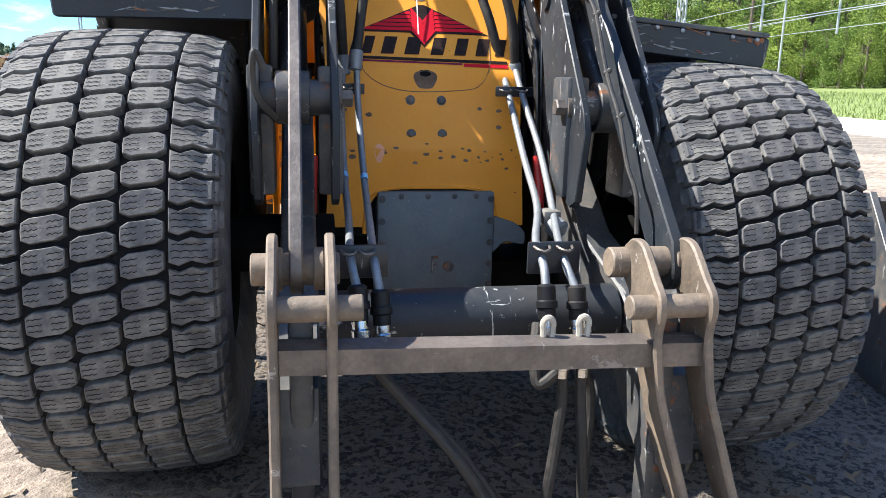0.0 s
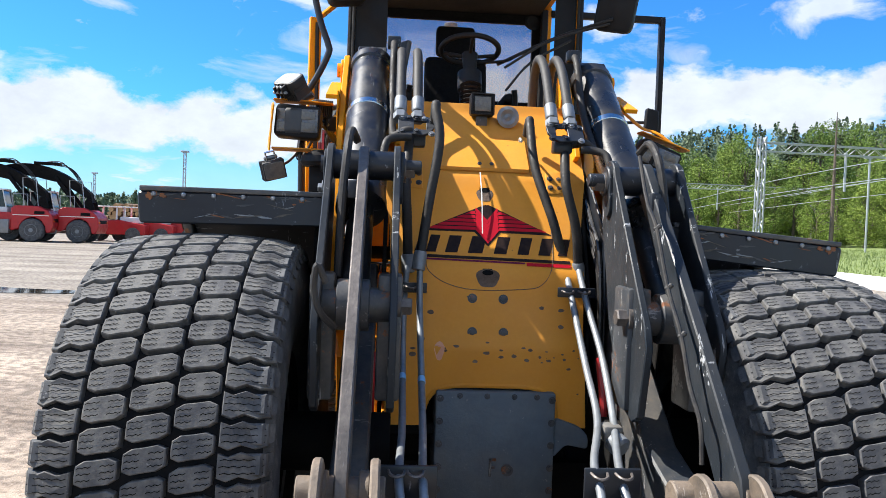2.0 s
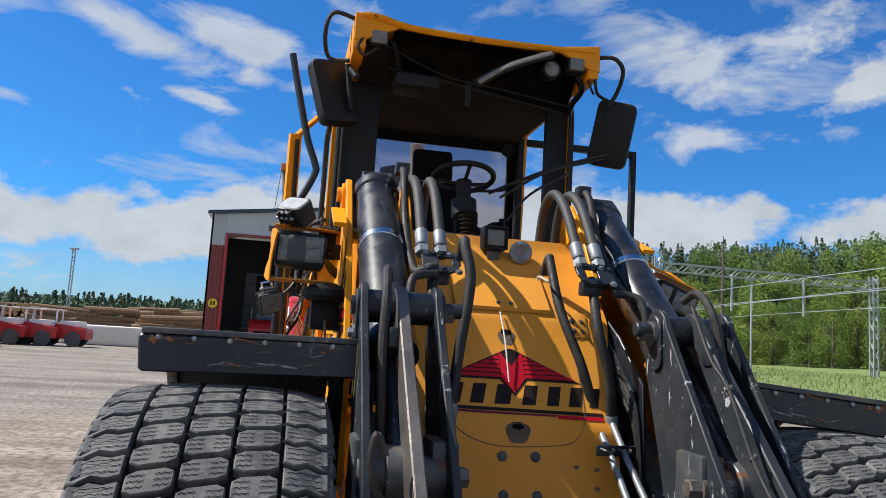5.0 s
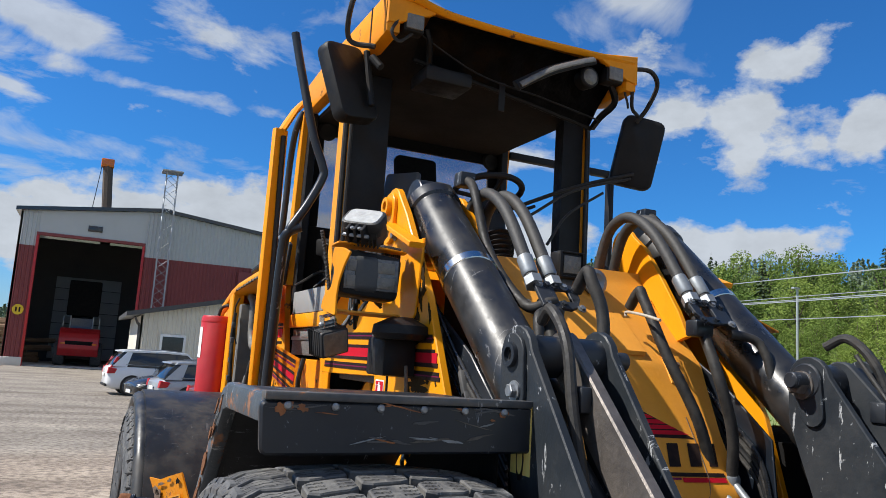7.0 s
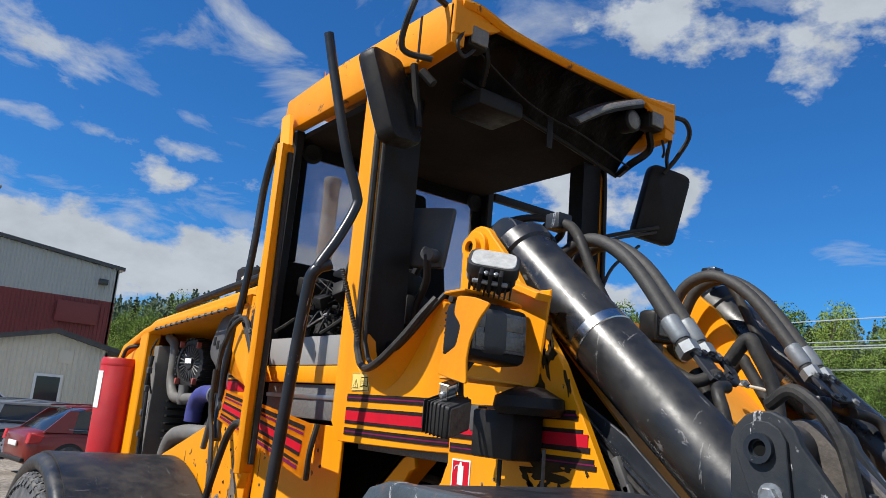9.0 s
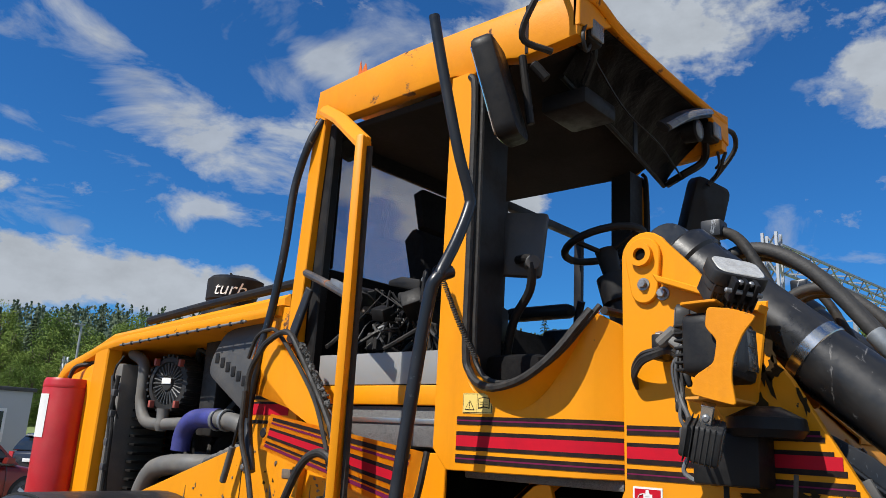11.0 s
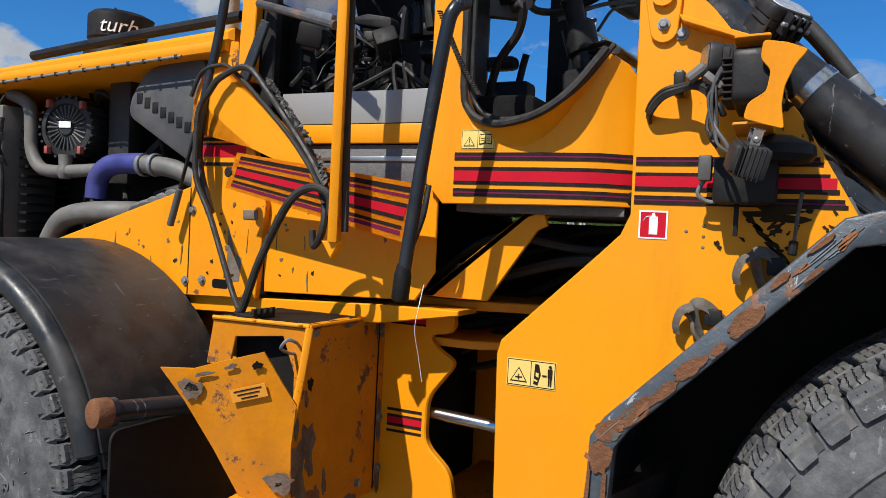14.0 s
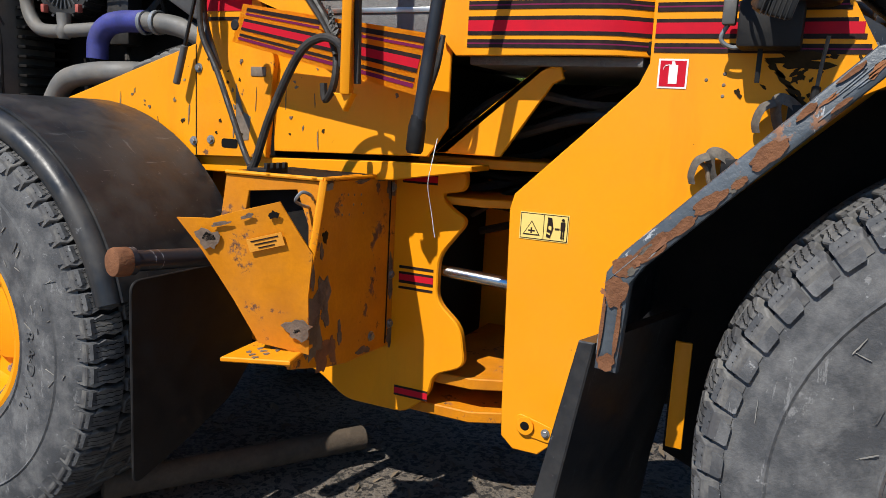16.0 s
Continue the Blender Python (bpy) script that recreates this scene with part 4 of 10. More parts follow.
for x in (-0.12, 0.0, 0.12, 0.22):
    part("bolt", hexbolt((x, 3.326, 1.072), (0, -1, 0), 0.009, 0.010), "black_worn", housing)
part("side_lug", prism(rounded([(0.305, 0.98), (0.42, 0.94), (0.46, 0.90), (0.46, 0.84), (0.36, 0.86), (0.305, 0.80)], 0.02), 3.34, 3.46, "y", w=0.008), "casting", loader, "dusty black casting beside the housing")

# torque tube between the arms
tt = lathe([(0.06, 0), (0.105, 0.004), (0.105, 1.06), (0.06, 1.064)], (-0.53, 2.47, 0.78), (0.53, 2.47, 0.78), 40)
part("torque_tube", tt, "arm", loader, "thick scratched black cross tube")


# arms on either side
def arms(s):
    lab = "scratched black steel arm plates"
    crank = None
    for u, top in ((0.70, True), (0.43, True)):
        o = arc(3.19, 2.045, 0.085, -10, 170, 8) + [(2.86, 1.74), (2.67, 1.50), (2.64, 1.42), (2.70, 1.16), (2.76, 1.13)] + [(2.90, 1.16), (3.10, 1.45), (3.16, 1.62), (3.27, 1.9)]
        p = part("crank_plate", prism(o, s * (u - 0.014), s * (u + 0.014), w=0.004), "arm", loader, lab)
        d = s if u > 0.6 else -s
        f = s * u + d * 0.014
        part("boss_plate", prism(arc(3.19, 2.045, 0.062, -30, 190, 8) + arc(3.165, 1.935, 0.045, 170, 350, 8), f, f + d * 0.012, w=0.002), "arm", p)
        if u > 0.6:
            part("pin_collar", lathe([(0.034, 0), (0.034, 0.014), (0.021, 0.014), (0.021, 0.002)], (f + d * 0.012, 3.19, 2.045), (f + d, 3.19, 2.045), 20), "black", p)
            part("pin_hole", rod((f, 3.19, 2.045), (f + d * 0.0145, 3.19, 2.045), 0.0205, 14), "sipe", p)
            part("bolt", hexbolt((f + d * 0.012, 3.165, 1.945), (d, 0, 0), 0.02, 0.022), "bolt", p)
        else:
            part("pin_nut", hexbolt((f + d * 0.01, 3.20, 2.03), (d, 0, 0), 0.034, 0.05), "steel_bar", p)
            part("pin_nut", hexbolt((f, 2.832, 1.507), (d, 0, 0), 0.034, 0.055), "steel_bar", p)
        part("wear_pad", box(s * (u - 0.012 * s * d) - 0.045, s * (u - 0.012 * s * d) + 0.045, 2.80, 2.98, 1.16, 1.62, 0.012), "black_worn", p, "rust-worn black block")
    # pins
    part("pin", rod((s * 0.40, 3.19, 2.045), (s * 0.69, 3.19, 2.045), 0.06, 24), "black", loader)
    part("pin", rod((s * 0.33, 3.19, 2.045), (s * 0.41, 3.19, 2.045), 0.028, 16), "black", loader)
    part("pin", rod((s * 0.42, 2.832, 1.507), (s * 0.72, 2.832, 1.507), 0.065, 24), "black_worn", loader)
    # link plate from the top pin down to the hitch
    o = arc(3.17, 2.05, 0.07, 0, 140, 8) + [(2.55, 1.53), (2.16, 1.12)] + arc(2.21, 1.03, 0.075, 150, 330, 10) + [(2.68, 1.45)]
    lk = part("link_plate", prism(o, s * 0.545, s * 0.585, w=0.005), "arm" if s > 0 else "steel_bar", loader, "worn steel link plate with rusty edges")
    # boom below
    boom = prism([(3.75, 1.55), (3.62, 1.62), (2.86, 1.02), (2.43, 0.90), (2.10, 0.70), (2.05, 0.42), (2.15, 0.36), (2.30, 0.45), (2.55, 0.70), (3.0, 0.80), (3.75, 1.35)], s * 0.50, s * 0.63, w=0.008)
    part("boom", boom, "black_worn", loader, "dark steel lift boom")
    # big cylinder
    a, b = Vector((s * 0.575, 4.20, 2.675)), Vector((s * 0.575, 2.832, 1.507))
    d = (b - a).normalized()
    L = (b - a).length
    cyl = part("lift_cylinder", lathe([(0.06, 0.0), (0.105, 0.02), (0.113, 0.03), (0.113, 0.09), (0.103, 0.10), (0.103, 0.52), (0.103, 1.20), (0.085, 1.215)], a, b, 40), "black_clean", loader, "glossy black hydraulic cylinder")
    part("clamp_band", lathe([(0.103, 0.52), (0.1065, 0.523), (0.1065, 0.557), (0.103, 0.56)], a, b, 40, cap=False), "chrome", cyl, "bright steel band")
    part("gland", lathe([(0.095, 1.19), (0.107, 1.195), (0.107, 1.25), (0.07, 1.26)], a, b, 32), "black_clean", cyl)
    part("piston_rod", rod(a + d * 1.2, b, 0.055, 24), "black_clean", cyl)
    part("rod_eye", rod(b - Vector((s * 0.06, 0, 0)), b + Vector((s * 0.06, 0, 0)), 0.095, 24), "black_worn", cyl)
    part("cylinder_eye", rod(a - Vector((0.075, 0, 0)), a + Vector((0.075, 0, 0)), 0.085, 24), "black", cyl)
    # inner tower ear
    o = arc(4.225, 2.63, 0.085, 0, 150, 8) + [(4.06, 2.60), (3.95, 2.46), (3.84, 2.31), (3.78, 2.20), (3.90, 2.16), (4.24, 2.20), (4.31, 2.5)]
    part("inner_ear", prism(o, s * 0.415, s * 0.44, w=0.003), "yellow", loader)
    # oil pipe on the cylinder
    px = s * 0.46
    part("oil_pipe", tube([(px, 4.10, 2.77), (px, 4.02, 2.71), (px, 3.90, 2.49), (px, 3.773, 2.355), (s * 0.455, 3.64, 2.255), (s * 0.445, 3.56, 2.215), (s * 0.40, 3.525, 2.235), (s * 0.37, 3.53, 2.24)], 0.019, 12), "hose", cyl)
    part("oil_pipe", tube([(s * 0.37, 3.50, 2.205), (s * 0.43, 3.485, 2.20), (s * 0.475, 3.46, 2.18), (s * 0.49, 3.43, 2.12), (s * 0.495, 3.41, 2.03)], 0.018, 12), "hose", cyl)
    part("fitting", box(px - 0.035, px + 0.035, 4.08, 4.15, 2.74, 2.80, 0.008), "black", cyl)


arms(-1)
left_arms = set(loader.children)
arms(1)
for ob in set(loader.children) - left_arms:          # the right arm hangs a little lower and further out
    ob.location = (0.045, 0.01, -0.02)


# hitch: two pairs of rusty plates with pins and a crossbar
def hitch(s):
    PZ = 0.97 if s < 0 else 0.945
    for u in (0.63, 0.47):
        o = [(2.10, 1.145), (2.17, 1.15), (2.245, 1.10), (2.25, 1.03), (2.16, 0.97), (2.12, 0.86), (2.08, 0.55), (2.05, 0.33), (2.02, 0.20), (1.90, 0.20)]
        o += [(1.92, 0.40), (1.955, 0.70), (1.965, 0.90), (1.945, 0.96), (1.955, 1.02), (2.00, 1.05), (2.05, 1.10)]
        lean = 0.17 if s > 0 else 0.0
        bm = prism(rounded(o, 0.03, 3), s * (u - 0.014), s * (u + 0.014), w=0.006)
        for v in bm.verts:
            v.co.z -= 0.03 if s > 0 else 0.0
            v.co.x += s * lean * max(0.0, 0.80 - v.co.z) ** 1.3 / 0.55
        p = part("hitch_plate", bm, "rusty", loader, "rusty hitch plate with worn edges")
    part("hitch_pin", rod((s * 0.385, 2.0, PZ), (s * 0.645, 2.0, PZ), 0.036, 24), "rusty", loader, "orange rusty round pin")
    part("hitch_pin", rod((s * 0.40 if s > 0 else s * 0.44, 2.21, 1.03), (s * 0.695, 2.21, 1.03), 0.048, 24), "rusty", loader)
    for u in (0.50, 0.62):
        part("spacer", rod((s * (u - 0.016), 2.21, 1.03), (s * (u + 0.016), 2.21, 1.03), 0.064, 24), "rusty", loader)
    part("hitch_beam", box(min(s * 0.52, s * 0.59), max(s * 0.52, s * 0.59), 2.08, 2.17, 0.1, 0.92, 0.01), "black_worn", loader, "scratched black upright beam")
    # ram down to the ground between the plates
    part("hitch_foot", box(min(s * 0.44, s * 0.66), max(s * 0.44, s * 0.66), 1.90, 2.2, 0.10, 0.22, 0.02), "rusty", loader)


sides(hitch)
cb = prism([(1.985, 0.86), (2.06, 0.868), (2.075, 0.80), (1.99, 0.785)], -0.62, 0.66, w=0.006)
for v in cb.verts:
    v.co.z -= 0.022 * (v.co.x + 0.62)
crossbar = part("crossbar", cb, "steel_bar", loader, "flat dark steel crossbar of the hitch")
for x in (0.16, 0.27):
    o = [(x + 0.016 * math.cos(radians(a)), 0.872 + 0.022 * math.sin(radians(a)) + 0.012) for a in range(-30, 211, 24)]
    part("hook", tube([(p, 2.05, z) for p, z in [(x + 0.013, 0.84)] + o + [(x - 0.013, 0.84)]], 0.0095, 8, 3), "canvas_pale", crossbar, "pale steel hook")


# fenders over the front tyres
def front_fender(s):
    path = [(3.11, 1.905), (3.62, 1.90), (3.70, 1.86), (4.17, 1.37), (4.205, 1.30), (4.225, 1.09)]
    f = part("front_fender", sheet(path, s * 0.765, s * 1.40, 0.008), "black", loader, "bent black steel fender with rusty worn edges")
    lip = prism(rounded([(s * 0.70, 1.785), (s * 1.43, 1.775), (s * 1.44, 1.90), (s * 0.70, 1.905)], 0.02), 3.09, 3.115, "y", w=0.006)
    part("front_lip", lip, "black", f, "scratched black front lip")
    rim = [(3.10, 1.915), (3.62, 1.915), (3.69, 1.895), (4.20, 1.375), (4.235, 1.32), (4.245, 1.06), (4.185, 1.055), (4.17, 1.30), (4.14, 1.345), (3.665, 1.83), (3.61, 1.84), (3.10, 1.845)]
    part("side_rim", prism(rim, s * 1.385, s * 1.43, w=0.010, seg=2), "rim_rust", f, "black rim with rust-worn edge")
    up_, off_ = Vector((0, -0.70, 0.714)), Vector((0, -0.714, -0.70))
    foot = Vector((s * 1.4304, 4.180, 1.352))
    for k, (t, o, ru, rv) in enumerate(((-0.012, 0.0, 0.032, 0.027), (0.07, 0.008, 0.070, 0.018), (0.16, 0.013, 0.050, 0.012), (0.25, 0.008, 0.045, 0.018), (0.33, 0.016, 0.024, 0.009), (0.42, 0.006, 0.055, 0.019), (0.54, -0.016, 0.030, 0.008), (0.66, -0.020, 0.035, 0.006), (0.60, 0.020, 0.024, 0.006))):
        part("rust_patch", blotch(foot + up_ * t + off_ * o + Vector((s * 0.0005 * k, 0, 0)), up_, off_, ru, rv, 700 + k, 0.22, 28), "rim_brown", f)
    for k, (y, z, ru, rv) in enumerate(((4.203, 1.275, 0.045, 0.026), (4.213, 1.085, 0.022, 0.024), (4.192, 1.17, 0.085, 0.006), (4.232, 1.18, 0.080, 0.005))):
        part("rust_patch", blotch((s * (1.4352 + 0.0005 * k), y, z), (0, 0.06, -1), (0, 1, 0.06), ru, rv, 720 + k, 0.22, 26), "rim_brown", f)
    rr = random.Random(17)
    for k in range(20):
        t = rr.random()
        y, z = (3.70 + 0.50 * t, 1.88 - 0.52 * t) if k < 15 else (4.215 + 0.01 * rr.random(), 1.10 + 0.2 * rr.random())
        o = rr.choice((-0.020, -0.042, -0.036, -0.026))
        d = (0, 0.69, -0.72) if k < 15 else (0, 0.06, -1)
        c = (s * 1.4312, y + o * 0.7, z + o * 0.7) if k < 15 else (s * 1.4312, y + rr.choice((-0.03, 0.018)), z)
        long_ = rr.random() < 0.4
        part("wear_mark", blotch(c, d, (0, 0.72, 0.69), rr.uniform(0.02, 0.06) if long_ else rr.uniform(0.008, 0.03), rr.uniform(0.0012, 0.002) if long_ else rr.uniform(0.004, 0.011), 500 + k, 0.45, 12), "zinc" if long_ else rr.choice(("rust_bright", "canvas")), f)
    rr = random.Random(41)
    for k in range(26):
        x = s * rr.uniform(0.80, 1.39)
        edge_ = rr.random() < 0.6
        c = (x, 3.0885, rr.choice((1.815, 1.893)) + rr.uniform(-0.008, 0.005)) if edge_ else (x, 3.0885, rr.uniform(1.815, 1.89))
        part("wear_mark", blotch(c, (1, 0, rr.uniform(-0.25, 0.25)), (0, 0, 1), rr.uniform(0.006, 0.05), rr.uniform(0.0012, 0.0035), 560 + k, 0.5, 12), rr.choice(("canvas", "rust_bright", "zinc", "plastic_grey")), f)
    for k, (u, r) in enumerate(((1.385, 0.020), (1.34, 0.012), (0.80, 0.012))):
        part("rust_patch", blotch((s * u, 3.0882, 1.885), (1, 0, 0), (0, 0, 1), r, r * 0.7, 590 + k, 0.5, 18), "rust_bright", f)
    part("top_strip", box(min(s * 0.71, s * 1.43), max(s * 0.71, s * 1.43), 3.085, 3.13, 1.902, 1.922, 0.004), "black_worn", f)
    for k in range(6):
        x = s * (0.80 + 0.115 * k)
        part("rivet", rod((x, 3.092, 1.89), (x, 3.08, 1.89), 0.010, 10), "bolt", f)
    flap = prism([(4.255, 1.12), (4.30, 1.12), (4.40, 0.62), (4.36, 0.42), (4.34, 0.60)], s * 0.80, s * 1.40, w=0.004)
    for v in flap.verts:
        v.co.y += 0.28 * (abs(v.co.x) - 1.40)
    part("mud_flap", flap, "fender", f, "black rubber mud flap")
    # near-black sheet added for the deep shade on the tower plate behind the fender
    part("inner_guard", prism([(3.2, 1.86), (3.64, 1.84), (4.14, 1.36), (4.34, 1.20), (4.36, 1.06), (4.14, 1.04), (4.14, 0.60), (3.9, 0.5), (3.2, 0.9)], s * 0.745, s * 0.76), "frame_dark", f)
    # added yellow strip for the sunlit bit of tower plate that shows below
    part("bracket_strip", box(min(s * 1.0, s * 1.012), max(s * 1.0, s * 1.012), 4.05, 4.10, 0.72, 1.06, 0.002), "yellow", f)
    if s > 0:          # the right one sags outwards
        f.matrix_local = Matrix.Translation((0.75, 0, 1.84)) @ Matrix.Rotation(radians(4.6), 4, "Y") @ Matrix.Translation((-0.75, 0, -1.905))


sides(front_fender)


# ---- cab ----
def cab_side(s):
    o = [(4.30, 1.935), (5.02, 1.925), (5.09, 2.0), (5.09, 3.50), (5.0, 3.50), (4.968, 3.42), (4.958, 2.36), (4.935, 2.27), (4.885, 2.225), (4.80, 2.208), (4.69, 2.228),
         (4.60, 2.275), (4.53, 2.335), (4.47, 2.405), (4.42, 2.465), (4.36, 2.43), (4.305, 2.355)]
    def turned(bm):
        """Bends what lies before the crease inwards."""
        for y in (4.425, 4.50, 4.58, 4.66):
            bmesh.ops.bisect_plane(bm, geom=bm.verts[:] + bm.edges[:] + bm.faces[:], plane_co=(0, y, 0), plane_no=(0, 1, 0))
        for v in bm.verts:
            v.co.x -= s * (0.45 * max(0.0, 4.425 - v.co.y) + 0.9 * max(0.0, 4.66 - v.co.y) ** 2 * 0.5)
        return bm
    p = part("cab_side", turned(prism(o, s * 0.715, s * 0.745, w=0.003)), "yellow", loader, "yellow cab side panel with curved window cut-out")
    seal = [(4.425, 2.47), (4.475, 2.41), (4.535, 2.34), (4.605, 2.28), (4.69, 2.235), (4.80, 2.215), (4.88, 2.233), (4.93, 2.28), (4.952, 2.36), (4.955, 2.7), (4.958, 3.1), (4.965, 3.42), (4.99, 3.48)]
    flare = lambda y, z: float(np.interp(y, [4.42, 4.50, 4.60, 4.70, 4.82, 4.93], [0.0, 0.055, 0.085, 0.080, 0.040, 0.0])) if z < 2.5 else 0.0
    edge_ = [(s * (0.744 + flare(y, z)), y - 0.5 * flare(y, z), z) for y, z in seal]
    part("window_seal", tube(edge_, 0.015, 8, 3), "hose", p, "black rubber window seal")
    part("window_seal", tube([(x - s * 0.022, y - 0.022, z + 0.018) for x, y, z in edge_], 0.010, 8, 3), "hose", p)
    fl = bmesh.new()
    top_ = smooth_path(edge_[:9], 4)
    low_ = smooth_path([(s * (0.747 - 0.45 * max(0.0, 4.66 - y) ** 2), y + 0.012, z - 0.02 - 0.9 * flare(y, z)) for y, z in seal[:9]], 4)
    mids = [(a * 0.45 + b * 0.55) - Vector((s * 0.012, 0, 0)) for a, b in zip(top_, low_)]
    rows_ = [[fl.verts.new(q) for q in line_] for line_ in ([q + Vector((-s * 0.10, 0.02, 0.012)) for q in top_], top_, mids, low_)]
    for r0, r1 in zip(rows_, rows_[1:]):
        for i in range(len(r0) - 1):
            fl.faces.new((r0[i], r0[i + 1], r1[i + 1], r1[i]))
    bmesh.ops.recalc_face_normals(fl, faces=fl.faces)
    part("sill_flare", fl, "yellow", p, "flared yellow sill below the side window", angle=60)
    for z0, z1, m in ((1.955, 1.967, "blacktape"), (1.972, 1.984, "blacktape"), (1.967, 1.972, "purple"), (2.10, 2.105, "purple"), (1.999, 2.012, "blacktape"), (2.012, 2.05, "redtape"), (2.05, 2.064, "blacktape"), (2.088, 2.10, "blacktape"), (2.105, 2.117, "blacktape")):
        part("stripe", turned(box(min(s * 0.745, s * 0.7475), max(s * 0.745, s * 0.7475), 4.306, 4.975, z0, z1, 0)), m, p)
    # front pillar, dark inside
    part("front_pillar", prism([(s * 0.712, 4.965), (s * (0.51 if s < 0 else 0.575), 4.965), (s * (0.54 if s < 0 else 0.60), 5.09), (s * 0.712, 5.09)], 2.28, 3.48, "z", w=0.01), "plastic", loader, "dark cab pillar")
    # rear pillar: outer yellow frame and dark inner post
    o = [(6.035, 2.42), (6.035, 2.60), (5.985, 3.53), (5.90, 3.53), (5.955, 2.60), (5.955, 2.42)]
    part("rear_pillar", prism(o, s * 0.70, s * 0.745, w=0.004), "yellow", loader, "yellow rear cab pillar")
    part("inner_post", prism([(5.945, 2.30), (5.925, 3.50), (5.86, 3.50), (5.875, 2.30)], s * 0.66, s * 0.71, w=0.006), "plastic", loader, "dark inner cab post")
    # roof side beam
    o = [(4.50, 3.52), (4.49, 3.70), (4.62, 3.725), (5.4, 3.735), (6.0, 3.70), (6.02, 3.56), (5.90, 3.51), (5.1, 3.52), (5.0, 3.49), (4.93, 3.54), (4.75, 3.50)]
    b = part("roof_beam", prism(o, s * 0.655, s * 0.725, w=0.012, seg=2), "yellow_worn", loader, "scuffed yellow roof edge beam")
    part("roof_joint", box(min(s * 0.724, s * 0.7275), max(s * 0.724, s * 0.7275), 4.72, 4.735, 3.51, 3.72, 0), "blacktape", b)
    # door sill strip and the lower cab wall behind the door
    part("sill", box(min(s * 0.70, s * 0.735), max(s * 0.70, s * 0.735), 5.09, 5.84, 2.155, 2.232, 0.006), "yellow", loader)
    part("sill_sheet", box(min(s * 0.72, s * 0.73), max(s * 0.72, s * 0.73), 5.10, 5.80, 2.236, 2.365, 0.003), "plexi", loader, "scratched grey clear sheet over the sill")
    part("grille", box(min(s * 0.70, s * 0.715), max(s * 0.70, s * 0.715), 5.05, 5.80, 2.0, 2.15, 0.003), "mesh", loader, "perforated dark grille")
    part("grille_bar", box(min(s * 0.715, s * 0.722), max(s * 0.715, s * 0.722), 5.05, 5.80, 2.085, 2.105, 0.002), "alu", loader)
    return p


csl, csr = cab_side(-1), cab_side(1)
# floor, cowl, rear wall, roof
part("cab_floor", box(-0.66, 0.66, 4.32, 6.0, 1.94, 1.99, 0.01), "frame_dark", loader)
part("cab_underside", box(-0.66, 0.66, 4.35, 5.0, 1.90, 1.935, 0.006), "mesh", loader)
part("cowl", prism([(4.30, 1.99), (4.30, 2.36), (4.42, 2.44), (4.50, 2.40), (4.46, 2.0)], -0.60, 0.60, w=0.01), "yellow", loader, "yellow cowl before the cab")
part("cowl_seal", tube([(-0.70, 4.40, 2.475), (0, 4.38, 2.50), (0.70, 4.40, 2.475)], 0.015, 8), "hose", loader)
part("dash", prism([(4.50, 2.0), (4.47, 2.42), (4.62, 2.52), (4.74, 2.50), (4.70, 2.0)], -0.30, 0.30, w=0.02), "plastic", loader, "black dashboard")
rw = box(-0.70, 0.70, 5.93, 5.97, 1.99, 2.80, 0.01)
for x0, x1, z0, z1 in ((-0.70, -0.59, 2.80, 3.5), (0.60, 0.70, 2.80, 3.5), (-0.59, 0.60, 3.40, 3.5)):
    absorb(rw, box(x0, x1, 5.93, 5.97, z0, z1, 0.01))
part("rear_wall", rw, "fabric", loader, "black lined rear cab wall with window opening")
part("rear_window", box(-0.59, 0.60, 5.945, 5.951, 2.80, 3.40, 0), "glass", loader, "tinted rear window").visible_shadow = False
roof = bmesh.new()
absorb(roof, prism([(4.50, 3.67), (4.62, 3.705), (5.4, 3.715), (6.0, 3.68), (6.0, 3.66), (4.62, 3.66)], -0.66, 0.66, w=0.003))
part("roof_top", roof, "yellow_worn", loader, "thin yellow cab roof")
part("headlining", prism([(4.64, 3.60), (4.66, 3.61), (5.0, 3.505), (5.95, 3.50), (5.95, 3.47), (5.0, 3.465)], -0.655, 0.655, w=0.004), "lining", loader, "dusty brown headlining")
for x in (-0.58, 0.60):
    part("speaker", lathe([(0.055, 0), (0.064, 0.012), (0.045, 0.02), (0.02, 0.01)], (x, 5.93, 3.42), (x, 0, 3.42), 24), "plastic", loader, "round black loudspeaker")
# torn visor: black sheet under the roof's front edge
vis = bmesh.new()
vg = [[vis.verts.new((-0.50 + 1.14 * i / 24, 4.51 + (0.20 + 0.10 * i / 24) * j / 10, 3.652 - (0.15 + 0.10 * i / 24) * (j / 10) ** 1.3 - 0.02 * (i / 24)
                      + 0.016 * math.sin(j * math.pi / 10) * (abs(math.sin(i * 0.55 + j * 0.22)) + 0.6 * math.sin(i * 1.9 - j * 0.7)))) for j in range(11)] for i in range(25)]
for i in range(24):
    for j in range(10):
        vis.faces.new((vg[i][j], vg[i + 1][j], vg[i + 1][j + 1], vg[i][j + 1]))
bmesh.ops.solidify(vis, geom=vis.faces[:], thickness=0.003)
visor = part("visor_sheet", vis, "foil", loader, "torn crumpled black plastic sheet under the roof")
part("front_edge", tube([(-0.69, 4.49, 3.70), (-0.60, 4.48, 3.70), (-0.40, 4.485, 3.665), (0.0, 4.49, 3.655), (0.40, 4.495, 3.665), (0.70, 4.50, 3.675)], 0.013, 8, flat=1.5), "yellow_worn", loader, "bent yellow roof edge")
